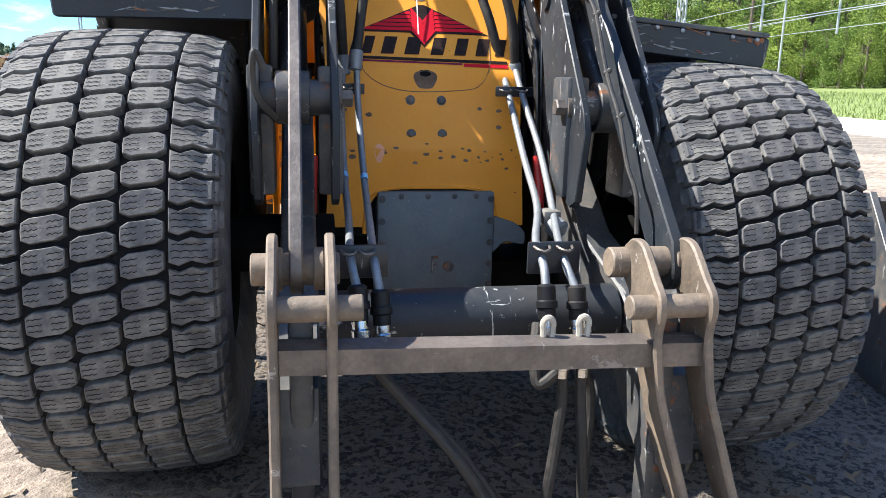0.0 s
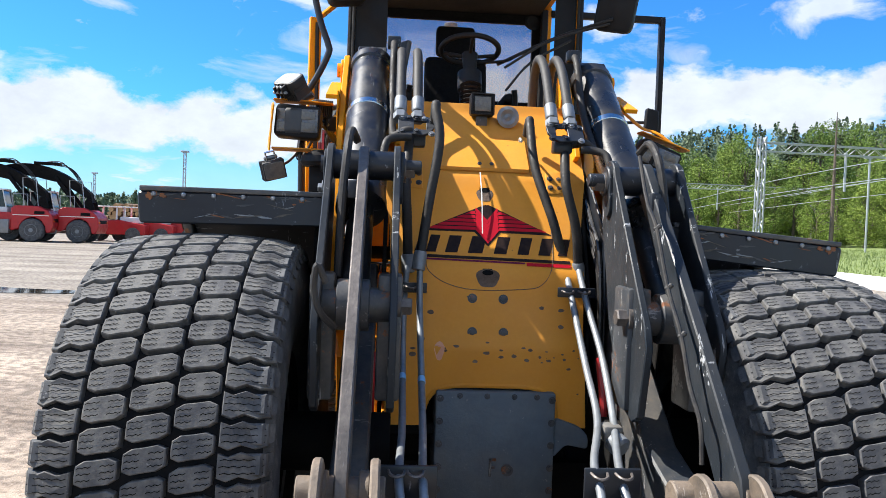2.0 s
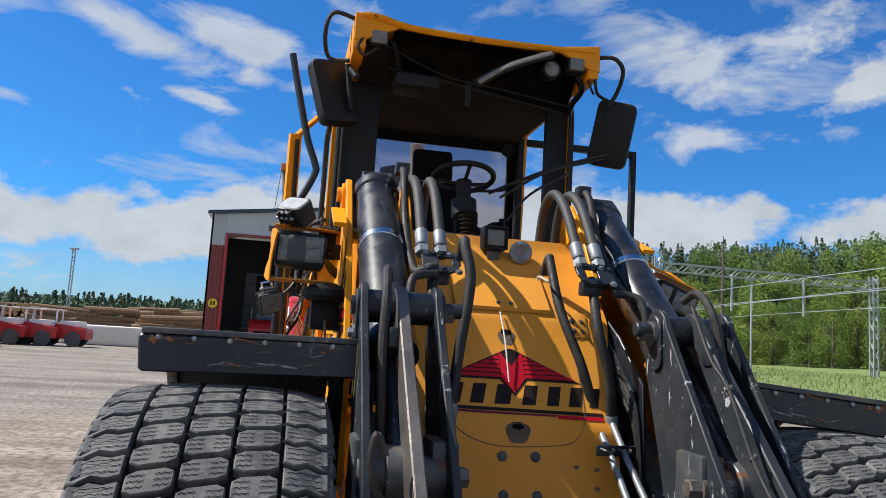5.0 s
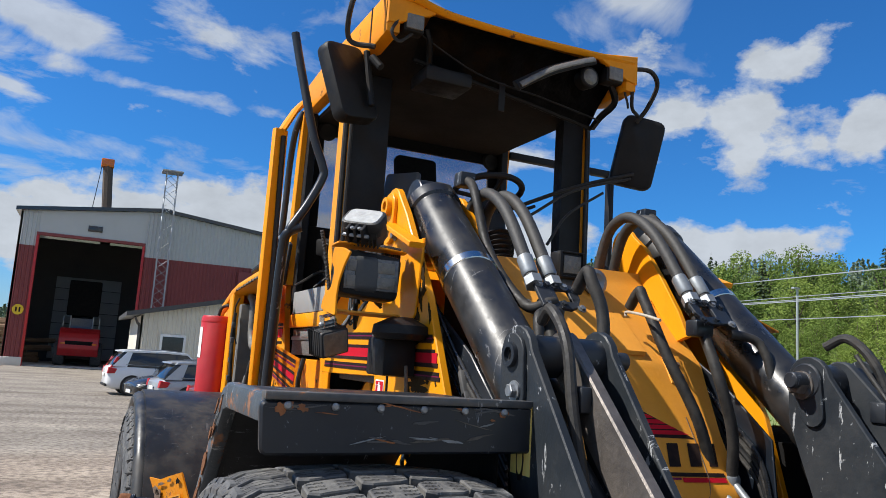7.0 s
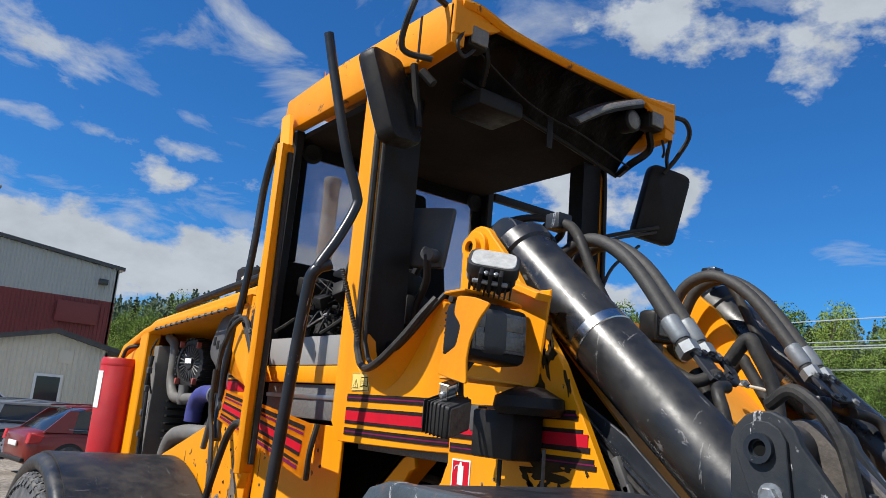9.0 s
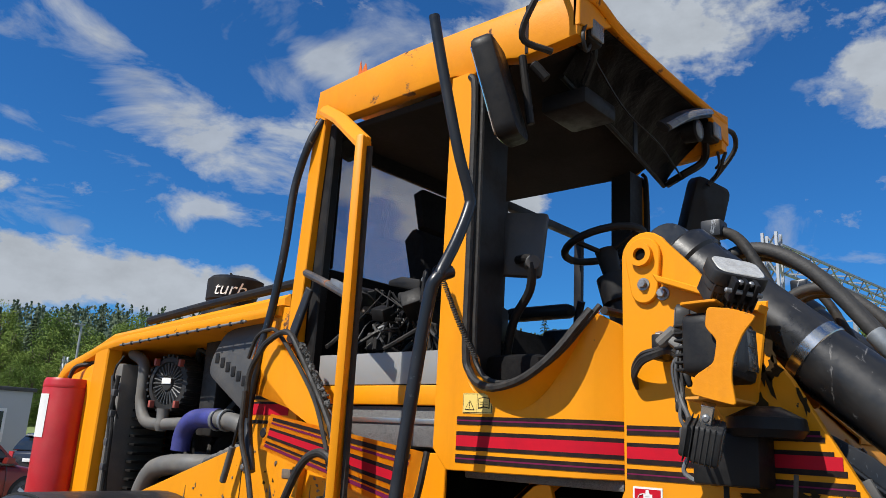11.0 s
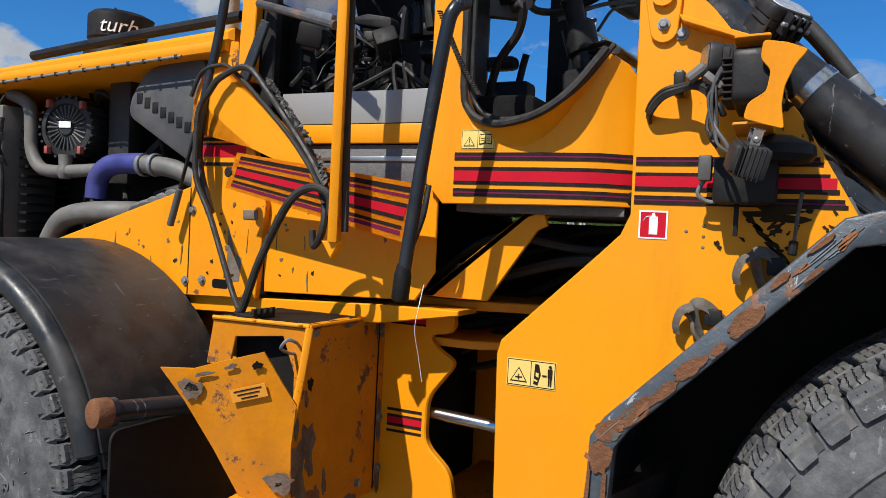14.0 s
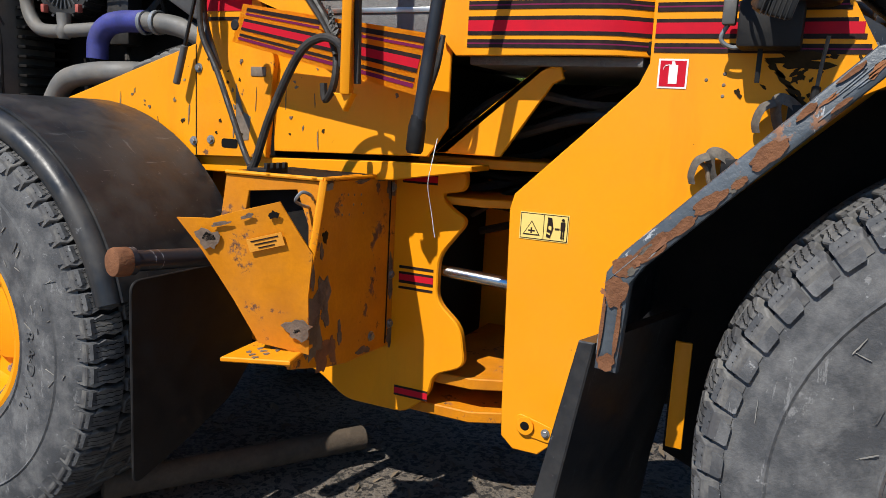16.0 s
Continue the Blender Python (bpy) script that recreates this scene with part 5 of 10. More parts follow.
for s in (-1, 1):
    part("roof_corner", prism([(s * 0.725, 3.56), (s * 0.725, 3.72), (s * 0.45, 3.68), (s * 0.50, 3.645), (s * 0.66, 3.57)], 4.49, 4.52, "y", w=0.004), "yellow_worn", loader)
    lm = box(s * 0.585 - 0.055, s * 0.585 + 0.055, 4.50, 4.58, 3.545, 3.64, 0.015)
    l1 = part("roof_lamp", lm, "plastic", loader, "square work lamp in the roof corner")
    part("lens", box(s * 0.585 - 0.045, s * 0.585 + 0.045, 4.488, 4.502, 3.555, 3.63, 0.008), "lens_dim", l1)
rl = lathe([(0.052, 0.07), (0.058, 0.0), (0.05, -0.008)], (0.44, 4.53, 3.555), (0.44, 5.5, 3.555), 24)
rlo = part("round_lamp", rl, "plastic", loader, "round work lamp")
part("lens", lathe([(0.0001, -0.016), (0.03, -0.014), (0.048, -0.006)], (0.44, 4.53, 3.555), (0.44, 5.5, 3.555), 24, cap=False), "lens_dim", rlo)
lb = tube([(-0.02, 4.50, 3.40), (0.14, 4.47, 3.50), (0.30, 4.47, 3.575), (0.42, 4.48, 3.625)], 0.035, 10, flat=0.5)
lbo = part("light_bar", lb, "plastic", loader, "loose hanging LED light bar")
part("lens", tube([(-0.01, 4.475, 3.40), (0.14, 4.445, 3.50), (0.30, 4.445, 3.575), (0.41, 4.455, 3.622)], 0.020, 10, flat=0.5), "lens_dim", lbo)
part("sun_blind", box(-0.46, -0.20, 4.62, 4.84, 3.38, 3.46, 0.02, m=Matrix.Rotation(0.0, 4, "X")), "plastic", loader, "black overhead console box")
part("blind_rod", tube([(-0.64, 4.56, 3.62), (-0.2, 4.60, 3.46), (0.2, 4.62, 3.42), (0.62, 4.70, 3.40)], 0.005, 6), "plastic", loader)
part("visor_bar", tube([(-0.50, 4.71, 3.50), (0.1, 4.76, 3.445), (0.66, 4.815, 3.385)], 0.012, 8), "plastic", loader, "black bar along the torn sheet")
part("hanging_strap", box(-0.05, -0.015, 4.62, 4.626, 3.30, 3.45, 0.001), "plastic", loader)
part("loose_wire", tube([(-0.66, 4.50, 3.60), (-0.70, 4.49, 3.52), (-0.66, 4.50, 3.48), (-0.60, 4.52, 3.53), (-0.56, 4.54, 3.58)], 0.008, 6), "hose", loader)
part("loose_wire", tube([(-0.50, 4.56, 3.60), (-0.47, 4.58, 3.55), (-0.44, 4.64, 3.47)], 0.016, 6), "foil", loader)
part("loose_wire", tube([(0.60, 4.56, 3.56), (0.66, 4.60, 3.48), (0.64, 4.70, 3.42), (0.66, 4.80, 3.39)], 0.02, 6), "foil", loader)
part("loose_wire", tube([(0.66, 4.53, 3.55), (0.69, 4.53, 3.47), (0.72, 4.56, 3.45)], 0.007, 6), "hose", loader)
beacon = part("beacon", prism([(5.73, 3.715), (5.98, 3.715), (5.97, 3.775), (5.90, 3.77), (5.86, 3.835), (5.80, 3.80), (5.74, 3.79)], -0.58, -0.46, w=0.006), "amber", loader, "broken orange beacon")
part("beacon_shard", prism([(5.80, 3.78), (5.89, 3.78), (5.87, 3.895), (5.855, 3.83), (5.83, 3.87)], -0.585, -0.578, w=0.002), "amber", beacon)
part("beacon_seat", box(-0.585, -0.45, 5.80, 5.94, 3.69, 3.75, 0.008), "zinc", beacon)


# fuse blocks, wiring and armrest seen through the doorway
fb = part("fuse_box", box(-0.56, -0.44, 5.84, 5.92, 2.40, 2.72, 0.008), "plastic", loader, "black fuse box with pale labels")
for k in range(5):
    part("fuse_label", box(-0.545, -0.50, 5.836, 5.8405, 2.44 + 0.055 * k, 2.465 + 0.055 * k, 0), "white" if k % 2 else "sheet_grey", fb)
rq = random.Random(77)
for k in range(22):
    x, y, z = -0.50 + rq.uniform(-0.08, 0.06), rq.uniform(5.42, 5.84), rq.uniform(2.36, 2.62)
    pts_ = [(x + rq.uniform(-0.05, 0.05), y + rq.uniform(-0.11, 0.11), z + rq.uniform(-0.07, 0.07)) for _ in range(5)]
    part("wire", tube(pts_, rq.choice((0.003, 0.004, 0.006)), 6, 3), rq.choice(("hose", "plastic_grey", "hose", "plastic", "plastic", "hose_grey")), loader)
for k in range(9):
    c = (-0.52 + rq.uniform(-0.05, 0.05), 5.45 + 0.045 * k, 2.44 + rq.uniform(0, 0.16))
    w = rq.uniform(0.014, 0.035)
    part("connector", box(-w, w, -w * 0.6, w * 0.6, -w * 0.5, w * 0.5, 0.004, m=pose(*c, rq.uniform(-40, 40), rq.uniform(-40, 40), rq.uniform(0, 180))), rq.choice(("plastic_grey", "plastic", "sheet_grey", "zinc")), loader)
part("loose_cover", prism(rounded([(5.72, 2.58), (5.86, 2.60), (5.84, 2.635), (5.74, 2.62)], 0.012), -0.56, -0.50, w=0.006), "rusty", loader)
part("armrest", prism(rounded([(5.40, 2.655), (5.60, 2.70), (5.60, 2.725), (5.52, 2.735), (5.40, 2.71)], 0.015), -0.54, -0.46, w=0.012, seg=2), "plastic", loader, "worn black armrest")
part("ball_mount", rod((-0.66, 5.05, 2.86), (-0.70, 5.04, 2.86), 0.045, 16), "plastic", loader, "round black mount in the doorway")
for k in range(3):
    part("ball_joint", tube([(-0.63, 5.16 + 0.06 * k, 2.62 - 0.02 * k), (-0.62, 5.18 + 0.05 * k, 2.70), (-0.58, 5.20 + 0.06 * k, 2.76 - 0.03 * k)], 0.022, 10), "plastic", loader)
    part("joint_ring", rod((-0.64, 5.17 + 0.06 * k, 2.68), (-0.60, 5.17 + 0.06 * k, 2.68), 0.012, 10), "zinc", loader)


# mirrors on bent tubes
def mirror(s, c, tilt):
    m = Matrix.Translation(c) @ Euler((radians(tilt[0]), radians(tilt[1]), radians(tilt[2]))).to_matrix().to_4x4()
    bm = prism(rounded([(-0.12, -0.20), (0.12, -0.20), (0.125, 0.20), (-0.115, 0.21)], 0.05), -0.045, 0.045, "y", w=0.02, seg=2)
    bm.transform(m)
    p = part("mirror", bm, "plastic", loader, "large black rear-view mirror")
    g = prism(rounded([(-0.10, -0.18), (0.10, -0.18), (0.105, 0.18), (-0.095, 0.19)], 0.04), 0.0455, 0.049, "y", w=0)
    g.transform(m)
    part("mirror_glass", g, "mirror", p)
    return p


for c0, c1, r in (((-0.735, 4.74, 3.50), (-0.695, 4.72, 3.22), 0.016), ((-0.72, 4.70, 3.46), (-0.68, 4.66, 3.40), 0.020)):
    part("mirror_bracket", rod(c0, c1, r, 10), "plastic", loader)
mirror(1, (0.914, 4.722, 3.26), (8, 10, -25))
mirror(-1, (-0.803, 4.79, 3.33), (-15, -11, 24))
part("mirror_arm", tube([(0.72, 4.52, 3.66), (0.82, 4.50, 3.66), (0.885, 4.52, 3.60), (0.89, 4.60, 3.50), (0.86, 4.66, 3.42)], 0.013, 8), "hose", loader)
part("mirror_arm", tube([(0.70, 4.50, 3.52), (0.74, 4.55, 3.45), (0.84, 4.62, 3.44)], 0.010, 8), "hose", loader)
part("mirror_arm", tube([(-0.70, 4.56, 3.70), (-0.84, 4.55, 3.72), (-0.88, 4.58, 3.62), (-0.85, 4.66, 3.50), (-0.74, 4.60, 3.47)], 0.013, 8), "hose", loader)
part("mirror_stay", tube([(0.88, 4.70, 3.13), (0.55, 4.80, 3.02), (0.20, 4.92, 2.86)], 0.011, 8), "hose", loader)
part("mirror_stay", tube([(0.86, 4.70, 3.10), (0.50, 4.72, 2.98), (0.22, 4.72, 2.80)], 0.008, 8), "hose", loader)
part("wiper_arm", tube([(0.60, 4.60, 2.96), (0.35, 4.55, 2.80), (0.20, 4.50, 2.62)], 0.008, 6), "hose", loader)

# grab rails
rail = part("grab_rail", tube([(-1.053, 4.925, 3.585), (-1.01, 4.91, 3.40), (-0.93, 4.88, 3.08), (-0.872, 4.865, 2.92), (-0.868, 4.865, 2.86), (-0.93, 4.865, 2.72), (-1.000, 4.865, 2.60), (-1.00, 4.87, 2.585)], 0.021, 12), "black", loader, "bent black grab rail, torn loose")
part("grab_rail", tube([(-0.955, 4.86, 2.605), (-1.012, 4.875, 2.57), (-1.022, 4.90, 2.48), (-1.02, 4.96, 2.1), (-1.018, 5.02, 1.66), (-1.018, 5.025, 1.60)], 0.024, 12), "black", loader)
part("rail_end", lathe([(0.024, 0), (0.031, 0.012), (0.031, 0.09), (0.024, 0.13)], (-1.018, 5.03, 1.57), (-1.018, 5.01, 1.80), 16), "plastic", loader)
part("grab_rail", tube([(-0.74, 5.93, 3.52), (-0.77, 5.98, 3.40), (-0.77, 6.06, 3.19), (-0.77, 6.085, 2.90), (-0.775, 6.125, 2.62), (-0.79, 6.18, 2.32), (-0.80, 6.19, 2.08), (-0.83, 6.08, 1.85)], 0.02, 12), "black", loader, "long black grab rail behind the door")
cord_line = smooth_path([(-0.80, 5.04, 2.635), (-0.79, 5.00, 2.545), (-0.785, 4.965, 2.47), (-0.785, 4.92, 2.395), (-0.785, 4.87, 2.32)], 60)
part("spiral_cord", tube([(p[0] + 0.009 * math.cos(k * 1.15), p[1] + 0.009 * math.sin(k * 1.15), p[2]) for k, p in enumerate(cord_line)], 0.003, 6, 1, smooth=False), "hose", loader, "black coiled cord")

# left door, hinged at the rear pillar and standing ajar
door = part("door", box(-0.04, 0.04, -0.018, 0.018, 1.76, 3.20, 0.006, m=Matrix.Translation((-1.0, 5.325, 0)) @ Matrix.Rotation(radians(22), 4, "Z")), "yellow", loader, "open yellow cab door frame without its glass")
part("door_tip", prism([(5.29, 1.765), (5.37, 1.765), (5.325, 1.70)], -1.02, -0.98, w=0.004), "yellow", door)
fr = bmesh.new()
absorb(fr, tube([(-1.0, 5.325, 3.18), (-0.86, 5.66, 3.42), (-0.76, 5.90, 3.56)], 0.036, 8, smooth=False, flat=0.55))
part("door_top", fr, "yellow", door)
part("door_edge", tube([(-0.985, 5.30, 3.16), (-0.975, 5.31, 2.4), (-0.985, 5.29, 1.80)], 0.014, 6), "hose", door, "black rubber door edge")
pan = bmesh.new()
pv = [(-0.765, 6.27, 2.21), (-0.77, 6.255, 2.36), (-0.78, 6.20, 2.45), (-0.785, 6.12, 2.485), (-0.79, 6.00, 2.46), (-0.83, 5.69, 2.207), (-0.90, 5.48, 2.026), (-0.93, 5.40, 1.96), (-0.86, 5.60, 2.03), (-0.80, 5.90, 2.13)]
pan.faces.new([pan.verts.new(q) for q in pv])
bmesh.ops.solidify(pan, geom=pan.faces[:], thickness=0.02)
bmesh.ops.recalc_face_normals(pan, faces=pan.faces)
part("door_panel", pan, "yellow", door, "bent yellow lower door panel", angle=20)
part("door_seal", tube([(-0.84, 6.16, 2.08), (-0.84, 6.161, 2.274), (-0.84, 6.10, 2.37), (-0.84, 6.042, 2.425), (-0.84, 5.908, 2.46), (-0.85, 5.785, 2.357), (-0.88, 5.519, 2.06), (-0.95, 5.41, 1.92), (-0.97, 5.40, 1.80), (-0.95, 5.45, 1.74), (-0.95, 5.46, 1.80)], 0.014, 8), "hose", door, "loose black rubber seal")
part("door_seal", tube([(-0.79, 6.255, 2.36), (-0.795, 6.20, 2.455), (-0.80, 6.11, 2.485), (-0.81, 6.0, 2.455), (-0.86, 5.683, 2.20), (-0.95, 5.468, 2.015), (-0.98, 5.39, 1.90)], 0.009, 8), "hose", door)
part("door_bar", tube([(-0.75, 5.93, 2.75), (-0.86, 5.65, 2.655), (-0.97, 5.38, 2.56)], 0.018, 10), "black_worn", door)
part("door_handle", box(-0.012, 0.012, -0.10, 0.10, -0.018, 0.018, 0.003, m=look((-0.925, 5.485, 2.615), (-0.97, 5.38, 2.58)) @ Matrix.Rotation(math.pi / 2, 4, "X")), "zinc", door)
rr = random.Random(31)
foam = bmesh.new()
for k in range(130):
    t = rr.random()
    p = Vector((-0.855, 5.785, 2.395)).lerp(Vector((-0.885, 5.50, 2.085)), t) if t < 0.85 else Vector((-0.885, 5.50, 2.085)).lerp(Vector((-0.94, 5.42, 1.97)), (t - 0.85) / 0.15)
    q = bmesh.new()
    bmesh.ops.create_icosphere(q, subdivisions=1, radius=rr.uniform(0.004, 0.011))
    for v in q.verts:
        v.co = p + Vector((rr.uniform(-0.008, 0.008), rr.uniform(-0.014, 0.004), rr.uniform(0, 0.016))) + v.co * rr.uniform(0.6, 1.3)
    absorb(foam, q)
tagged(part("foam_strip", foam, "foam", door, "crumbling grey foam along the door edge", smooth=False), kind="stuff")
part("hinge_lever", prism([(5.96, 2.42), (6.02, 2.42), (5.90, 2.68), (5.86, 2.66)], -0.77, -0.75), "black", door)
# right door stands wide open
rd = part("door", box(1.60, 1.64, 5.88, 5.94, 2.45, 3.50, 0.006), "plastic", loader, "open right cab door frame")
part("door_top", box(0.74, 1.64, 5.885, 5.935, 3.46, 3.51, 0.006), "plastic", rd)
part("door_panel", prism([(0.75, 1.95), (1.64, 2.05), (1.64, 2.45), (0.75, 2.45)], 5.89, 5.93, "y"), "yellow", rd)

# striped flap hanging askew below the door
fl = bmesh.new()
A, B, C, D = Vector((-0.90, 5.885, 2.10)), Vector((-0.895, 5.945, 1.955)), Vector((-0.85, 5.09, 1.765)), Vector((-0.82, 5.03, 1.985))
nrm = (B - A).cross(C - A).normalized()
D.x = A.x - (nrm.y * (D.y - A.y) + nrm.z * (D.z - A.z)) / nrm.x
fl.faces.new([fl.verts.new(q) for q in (A, B, C, D)])
bmesh.ops.solidify(fl, geom=fl.faces[:], thickness=-0.13)
bmesh.ops.recalc_face_normals(fl, faces=fl.faces)
bevelled(fl, 0.006)
flap = part("battery_lid", fl, "yellow", loader, "striped yellow lid hanging askew")
nrm = (B - A).cross(D - A).normalized()
if nrm.x > 0:
    nrm = -nrm
for f0, f1, m in ((0.08, 0.17, "blacktape"), (0.21, 0.26, "purple"), (0.36, 0.43, "blacktape"), (0.43, 0.58, "redtape"), (0.58, 0.65, "blacktape"), (0.74, 0.80, "blacktape"), (0.83, 0.90, "purple")):
    q = bmesh.new()
    q.faces.new([q.verts.new(a + (b - a) * f + nrm * 0.0025) for a, b, f in ((A + (D - A) * 0.03, B + (C - B) * 0.03, f0), (D + (A - D) * 0.06, C + (B - C) * 0.06, f0), (D + (A - D) * 0.06, C + (B - C) * 0.06, f1), (A + (D - A) * 0.03, B + (C - B) * 0.03, f1))])
    part("stripe", q, m, flap, smooth=False)
part("lid_edge", tube([D + nrm * -0.02, D + (C - D) * 0.5 + Vector((0, -0.02, 0)), C + nrm * -0.02], 0.012, 8), "hose", flap)
part("lid_knob", rod((-0.90, 5.93, 2.02), (-0.86, 5.93, 2.02), 0.022, 12), "plastic", flap)

# seat, steering column, controls
seat = part("seat", prism([(5.15, 2.42), (5.62, 2.42), (5.66, 2.52), (5.20, 2.54)], -0.26, 0.26, w=0.03, seg=2), "fabric", loader, "worn black operator seat")
part("backrest", prism([(5.60, 2.50), (5.70, 2.50), (5.84, 3.02), (5.78, 3.08), (5.70, 3.04)], -0.23, 0.23, w=0.04, seg=2), "fabric", seat)
part("headrest", prism([(5.76, 3.10), (5.82, 3.09), (5.87, 3.30), (5.81, 3.32)], -0.15, 0.15, w=0.03, seg=2), "fabric", seat)
part("seat_base", box(-0.22, 0.22, 5.22, 5.58, 1.99, 2.42, 0.03), "plastic", seat)
for s in (-1, 1):
    ar = part("armrest", box(s * 0.34 - 0.05, s * 0.34 + 0.05, 5.16, 5.56, 2.66, 2.73, 0.03), "plastic", seat)
    part("control_box", box(s * 0.36 - 0.07, s * 0.36 + 0.07, 5.08, 5.32, 2.44, 2.60, 0.03), "plastic", seat)
    part("joystick", tube([(s * 0.36, 5.16, 2.58), (s * 0.36, 5.14, 2.68), (s * 0.35, 5.12, 2.74)], 0.02, 8), "plastic", seat)
wheel = bmesh.new()
ctr, ax = Vector((0.01, 4.80, 2.915)), Vector((0, 0.28, 0.96)).normalized()
e1 = Vector((1, 0, 0))
e2 = ax.cross(e1)
ring = [ctr + (e1 * math.cos(t) + e2 * math.sin(t)) * 0.18 for t in np.linspace(0, 2 * math.pi, 29)]
absorb(wheel, tube(ring, 0.017, 10, 1, smooth=False))
for t in (0.3, 2.84, 4.71):
    absorb(wheel, tube([ctr - ax * 0.05, ctr + (e1 * math.cos(t) + e2 * math.sin(t)) * 0.18], 0.012, 8))
sw = part("steering_wheel", wheel, "plastic", loader, "black steering wheel")
part("column", lathe([(0.05, 0), (0.04, 0.12), (0.075, 0.13), (0.075, 0.25), (0.06, 0.26), (0.065, 0.45)], ctr - ax * 0.03, ctr - ax, 18), "plastic", sw)
for k in range(6):
    part("bellows", lathe([(0.05, 0), (0.066, 0.012), (0.05, 0.024)], (0.01, 4.66 - 0.006 * k, 2.68 - 0.026 * k), (0.01, 4.64 - 0.006 * k, 2.60 - 0.026 * k), 18), "plastic", sw)
part("lever", tube([ctr + Vector((0.02, 0, -0.08)), ctr + Vector((0.2, -0.05, -0.07)), ctr + Vector((0.26, -0.05, -0.05))], 0.009, 8), "plastic", sw)
mon = box(-0.12, 0.12, -0.02, 0.02, -0.145, 0.145, 0.018, m=Matrix.Translation((-0.43, 4.96, 2.835)) @ Euler((radians(-8), radians(4), radians(-67))).to_matrix().to_4x4())
mo = part("monitor", mon, "plastic_grey", loader, "dark flat control screen on an arm")
part("monitor_arm", tube([(-0.46, 4.93, 2.76), (-0.53, 4.82, 2.73), (-0.50, 4.84, 2.62), (-0.48, 4.93, 2.50), (-0.44, 5.0, 2.3)], 0.018, 10), "plastic", mo)
part("clamp", rod((-0.54, 4.80, 2.72), (-0.44, 4.88, 2.74), 0.03, 12), "plastic_grey", mo)
side = part("side_console", box(-0.60, -0.36, 4.72, 5.0, 1.99, 2.36, 0.04), "fabric", loader, "black side console")
rnd = random.Random(11)
for k in range(16):
    x, y, z = rnd.uniform(-0.62, -0.30), rnd.uniform(5.15, 5.80), rnd.uniform(2.20, 2.66)
    w = rnd.uniform(0.03, 0.08)
    part("control_unit", box(-w, w, -w * 0.8, w * 0.8, -w * 0.7, w * 0.7, 0.012, m=pose(x, y, z, rnd.uniform(-30, 30), rnd.uniform(-30, 30), rnd.uniform(0, 90))), "plastic", loader)
for k in range(10):
    x, y = rnd.uniform(-0.6, -0.3), rnd.uniform(5.15, 5.75)
    part("cable", tube([(x, y, 2.2), (x + rnd.uniform(-0.1, 0.1), y + rnd.uniform(-0.1, 0.1), 2.5), (x + rnd.uniform(-0.15, 0.1), y + rnd.uniform(-0.2, 0.2), 2.4)], 0.010, 6), "hose", loader)


# lamps on bent brackets before the towers
def work_lamp(c, turn, lens, w=0.150, h=0.105):
    """A rounded work lamp: bezel, lens set back in it, tapered ribbed body and a foot with two bolts."""
    k = Matrix.Translation(c) @ Euler([radians(a) for a in turn]).to_matrix().to_4x4()
    ring_ = lambda f: rounded([(-w / 2 * f, -h / 2 * f), (w / 2 * f, -h / 2 * f), (w / 2 * f, h / 2 * f), (-w / 2 * f, h / 2 * f)], 0.034 * f, 5)
    b = prism(ring_(1.0), -0.034, 0.006, "y", w=0.006, seg=2)
    absorb(b, prism(ring_(0.93), 0.004, 0.030, "y", w=0.004))
    absorb(b, prism(ring_(0.78), 0.028, 0.052, "y", w=0.006))
    b.transform(k)
    lamp = part("work_lamp", b, "casting_black", loader, "small rounded work lamp with cooling ribs")
    b = prism(ring_(0.86), -0.0365, -0.030, "y", w=0.002)
    b.transform(k)
    part("lens", b, lens, lamp)
    for i in range(9):
        x = -w * 0.40 + w * 0.80 * i / 8
        b = box(x - 0.0025, x + 0.0025, 0.002, 0.068, -h * 0.44, h * 0.44, 0.001, seg=1)
        b.transform(k)
        part("fin", b, "casting_black", lamp)
    for x in (-0.028, 0.0, 0.028):
        b = box(x - 0.006, x + 0.006, -0.030, 0.030, -h / 2 - 0.034, -h / 2 + 0.010, 0.003)
        b.transform(k)
        part("foot", b, "plastic", lamp)
    for x in (-0.014, 0.014):
        b = rod((x, -0.018, -h / 2 - 0.018), (x, -0.030, -h / 2 - 0.018), 0.008, 8)
        b.transform(k)
        part("bolt", b, "bolt", lamp)
    b = rod((-0.05, 0.0, -h / 2 - 0.026), (0.05, 0.0, -h / 2 - 0.026), 0.007, 8)
    b.transform(k)
    part("foot_pin", b, "zinc", lamp)
    return lamp


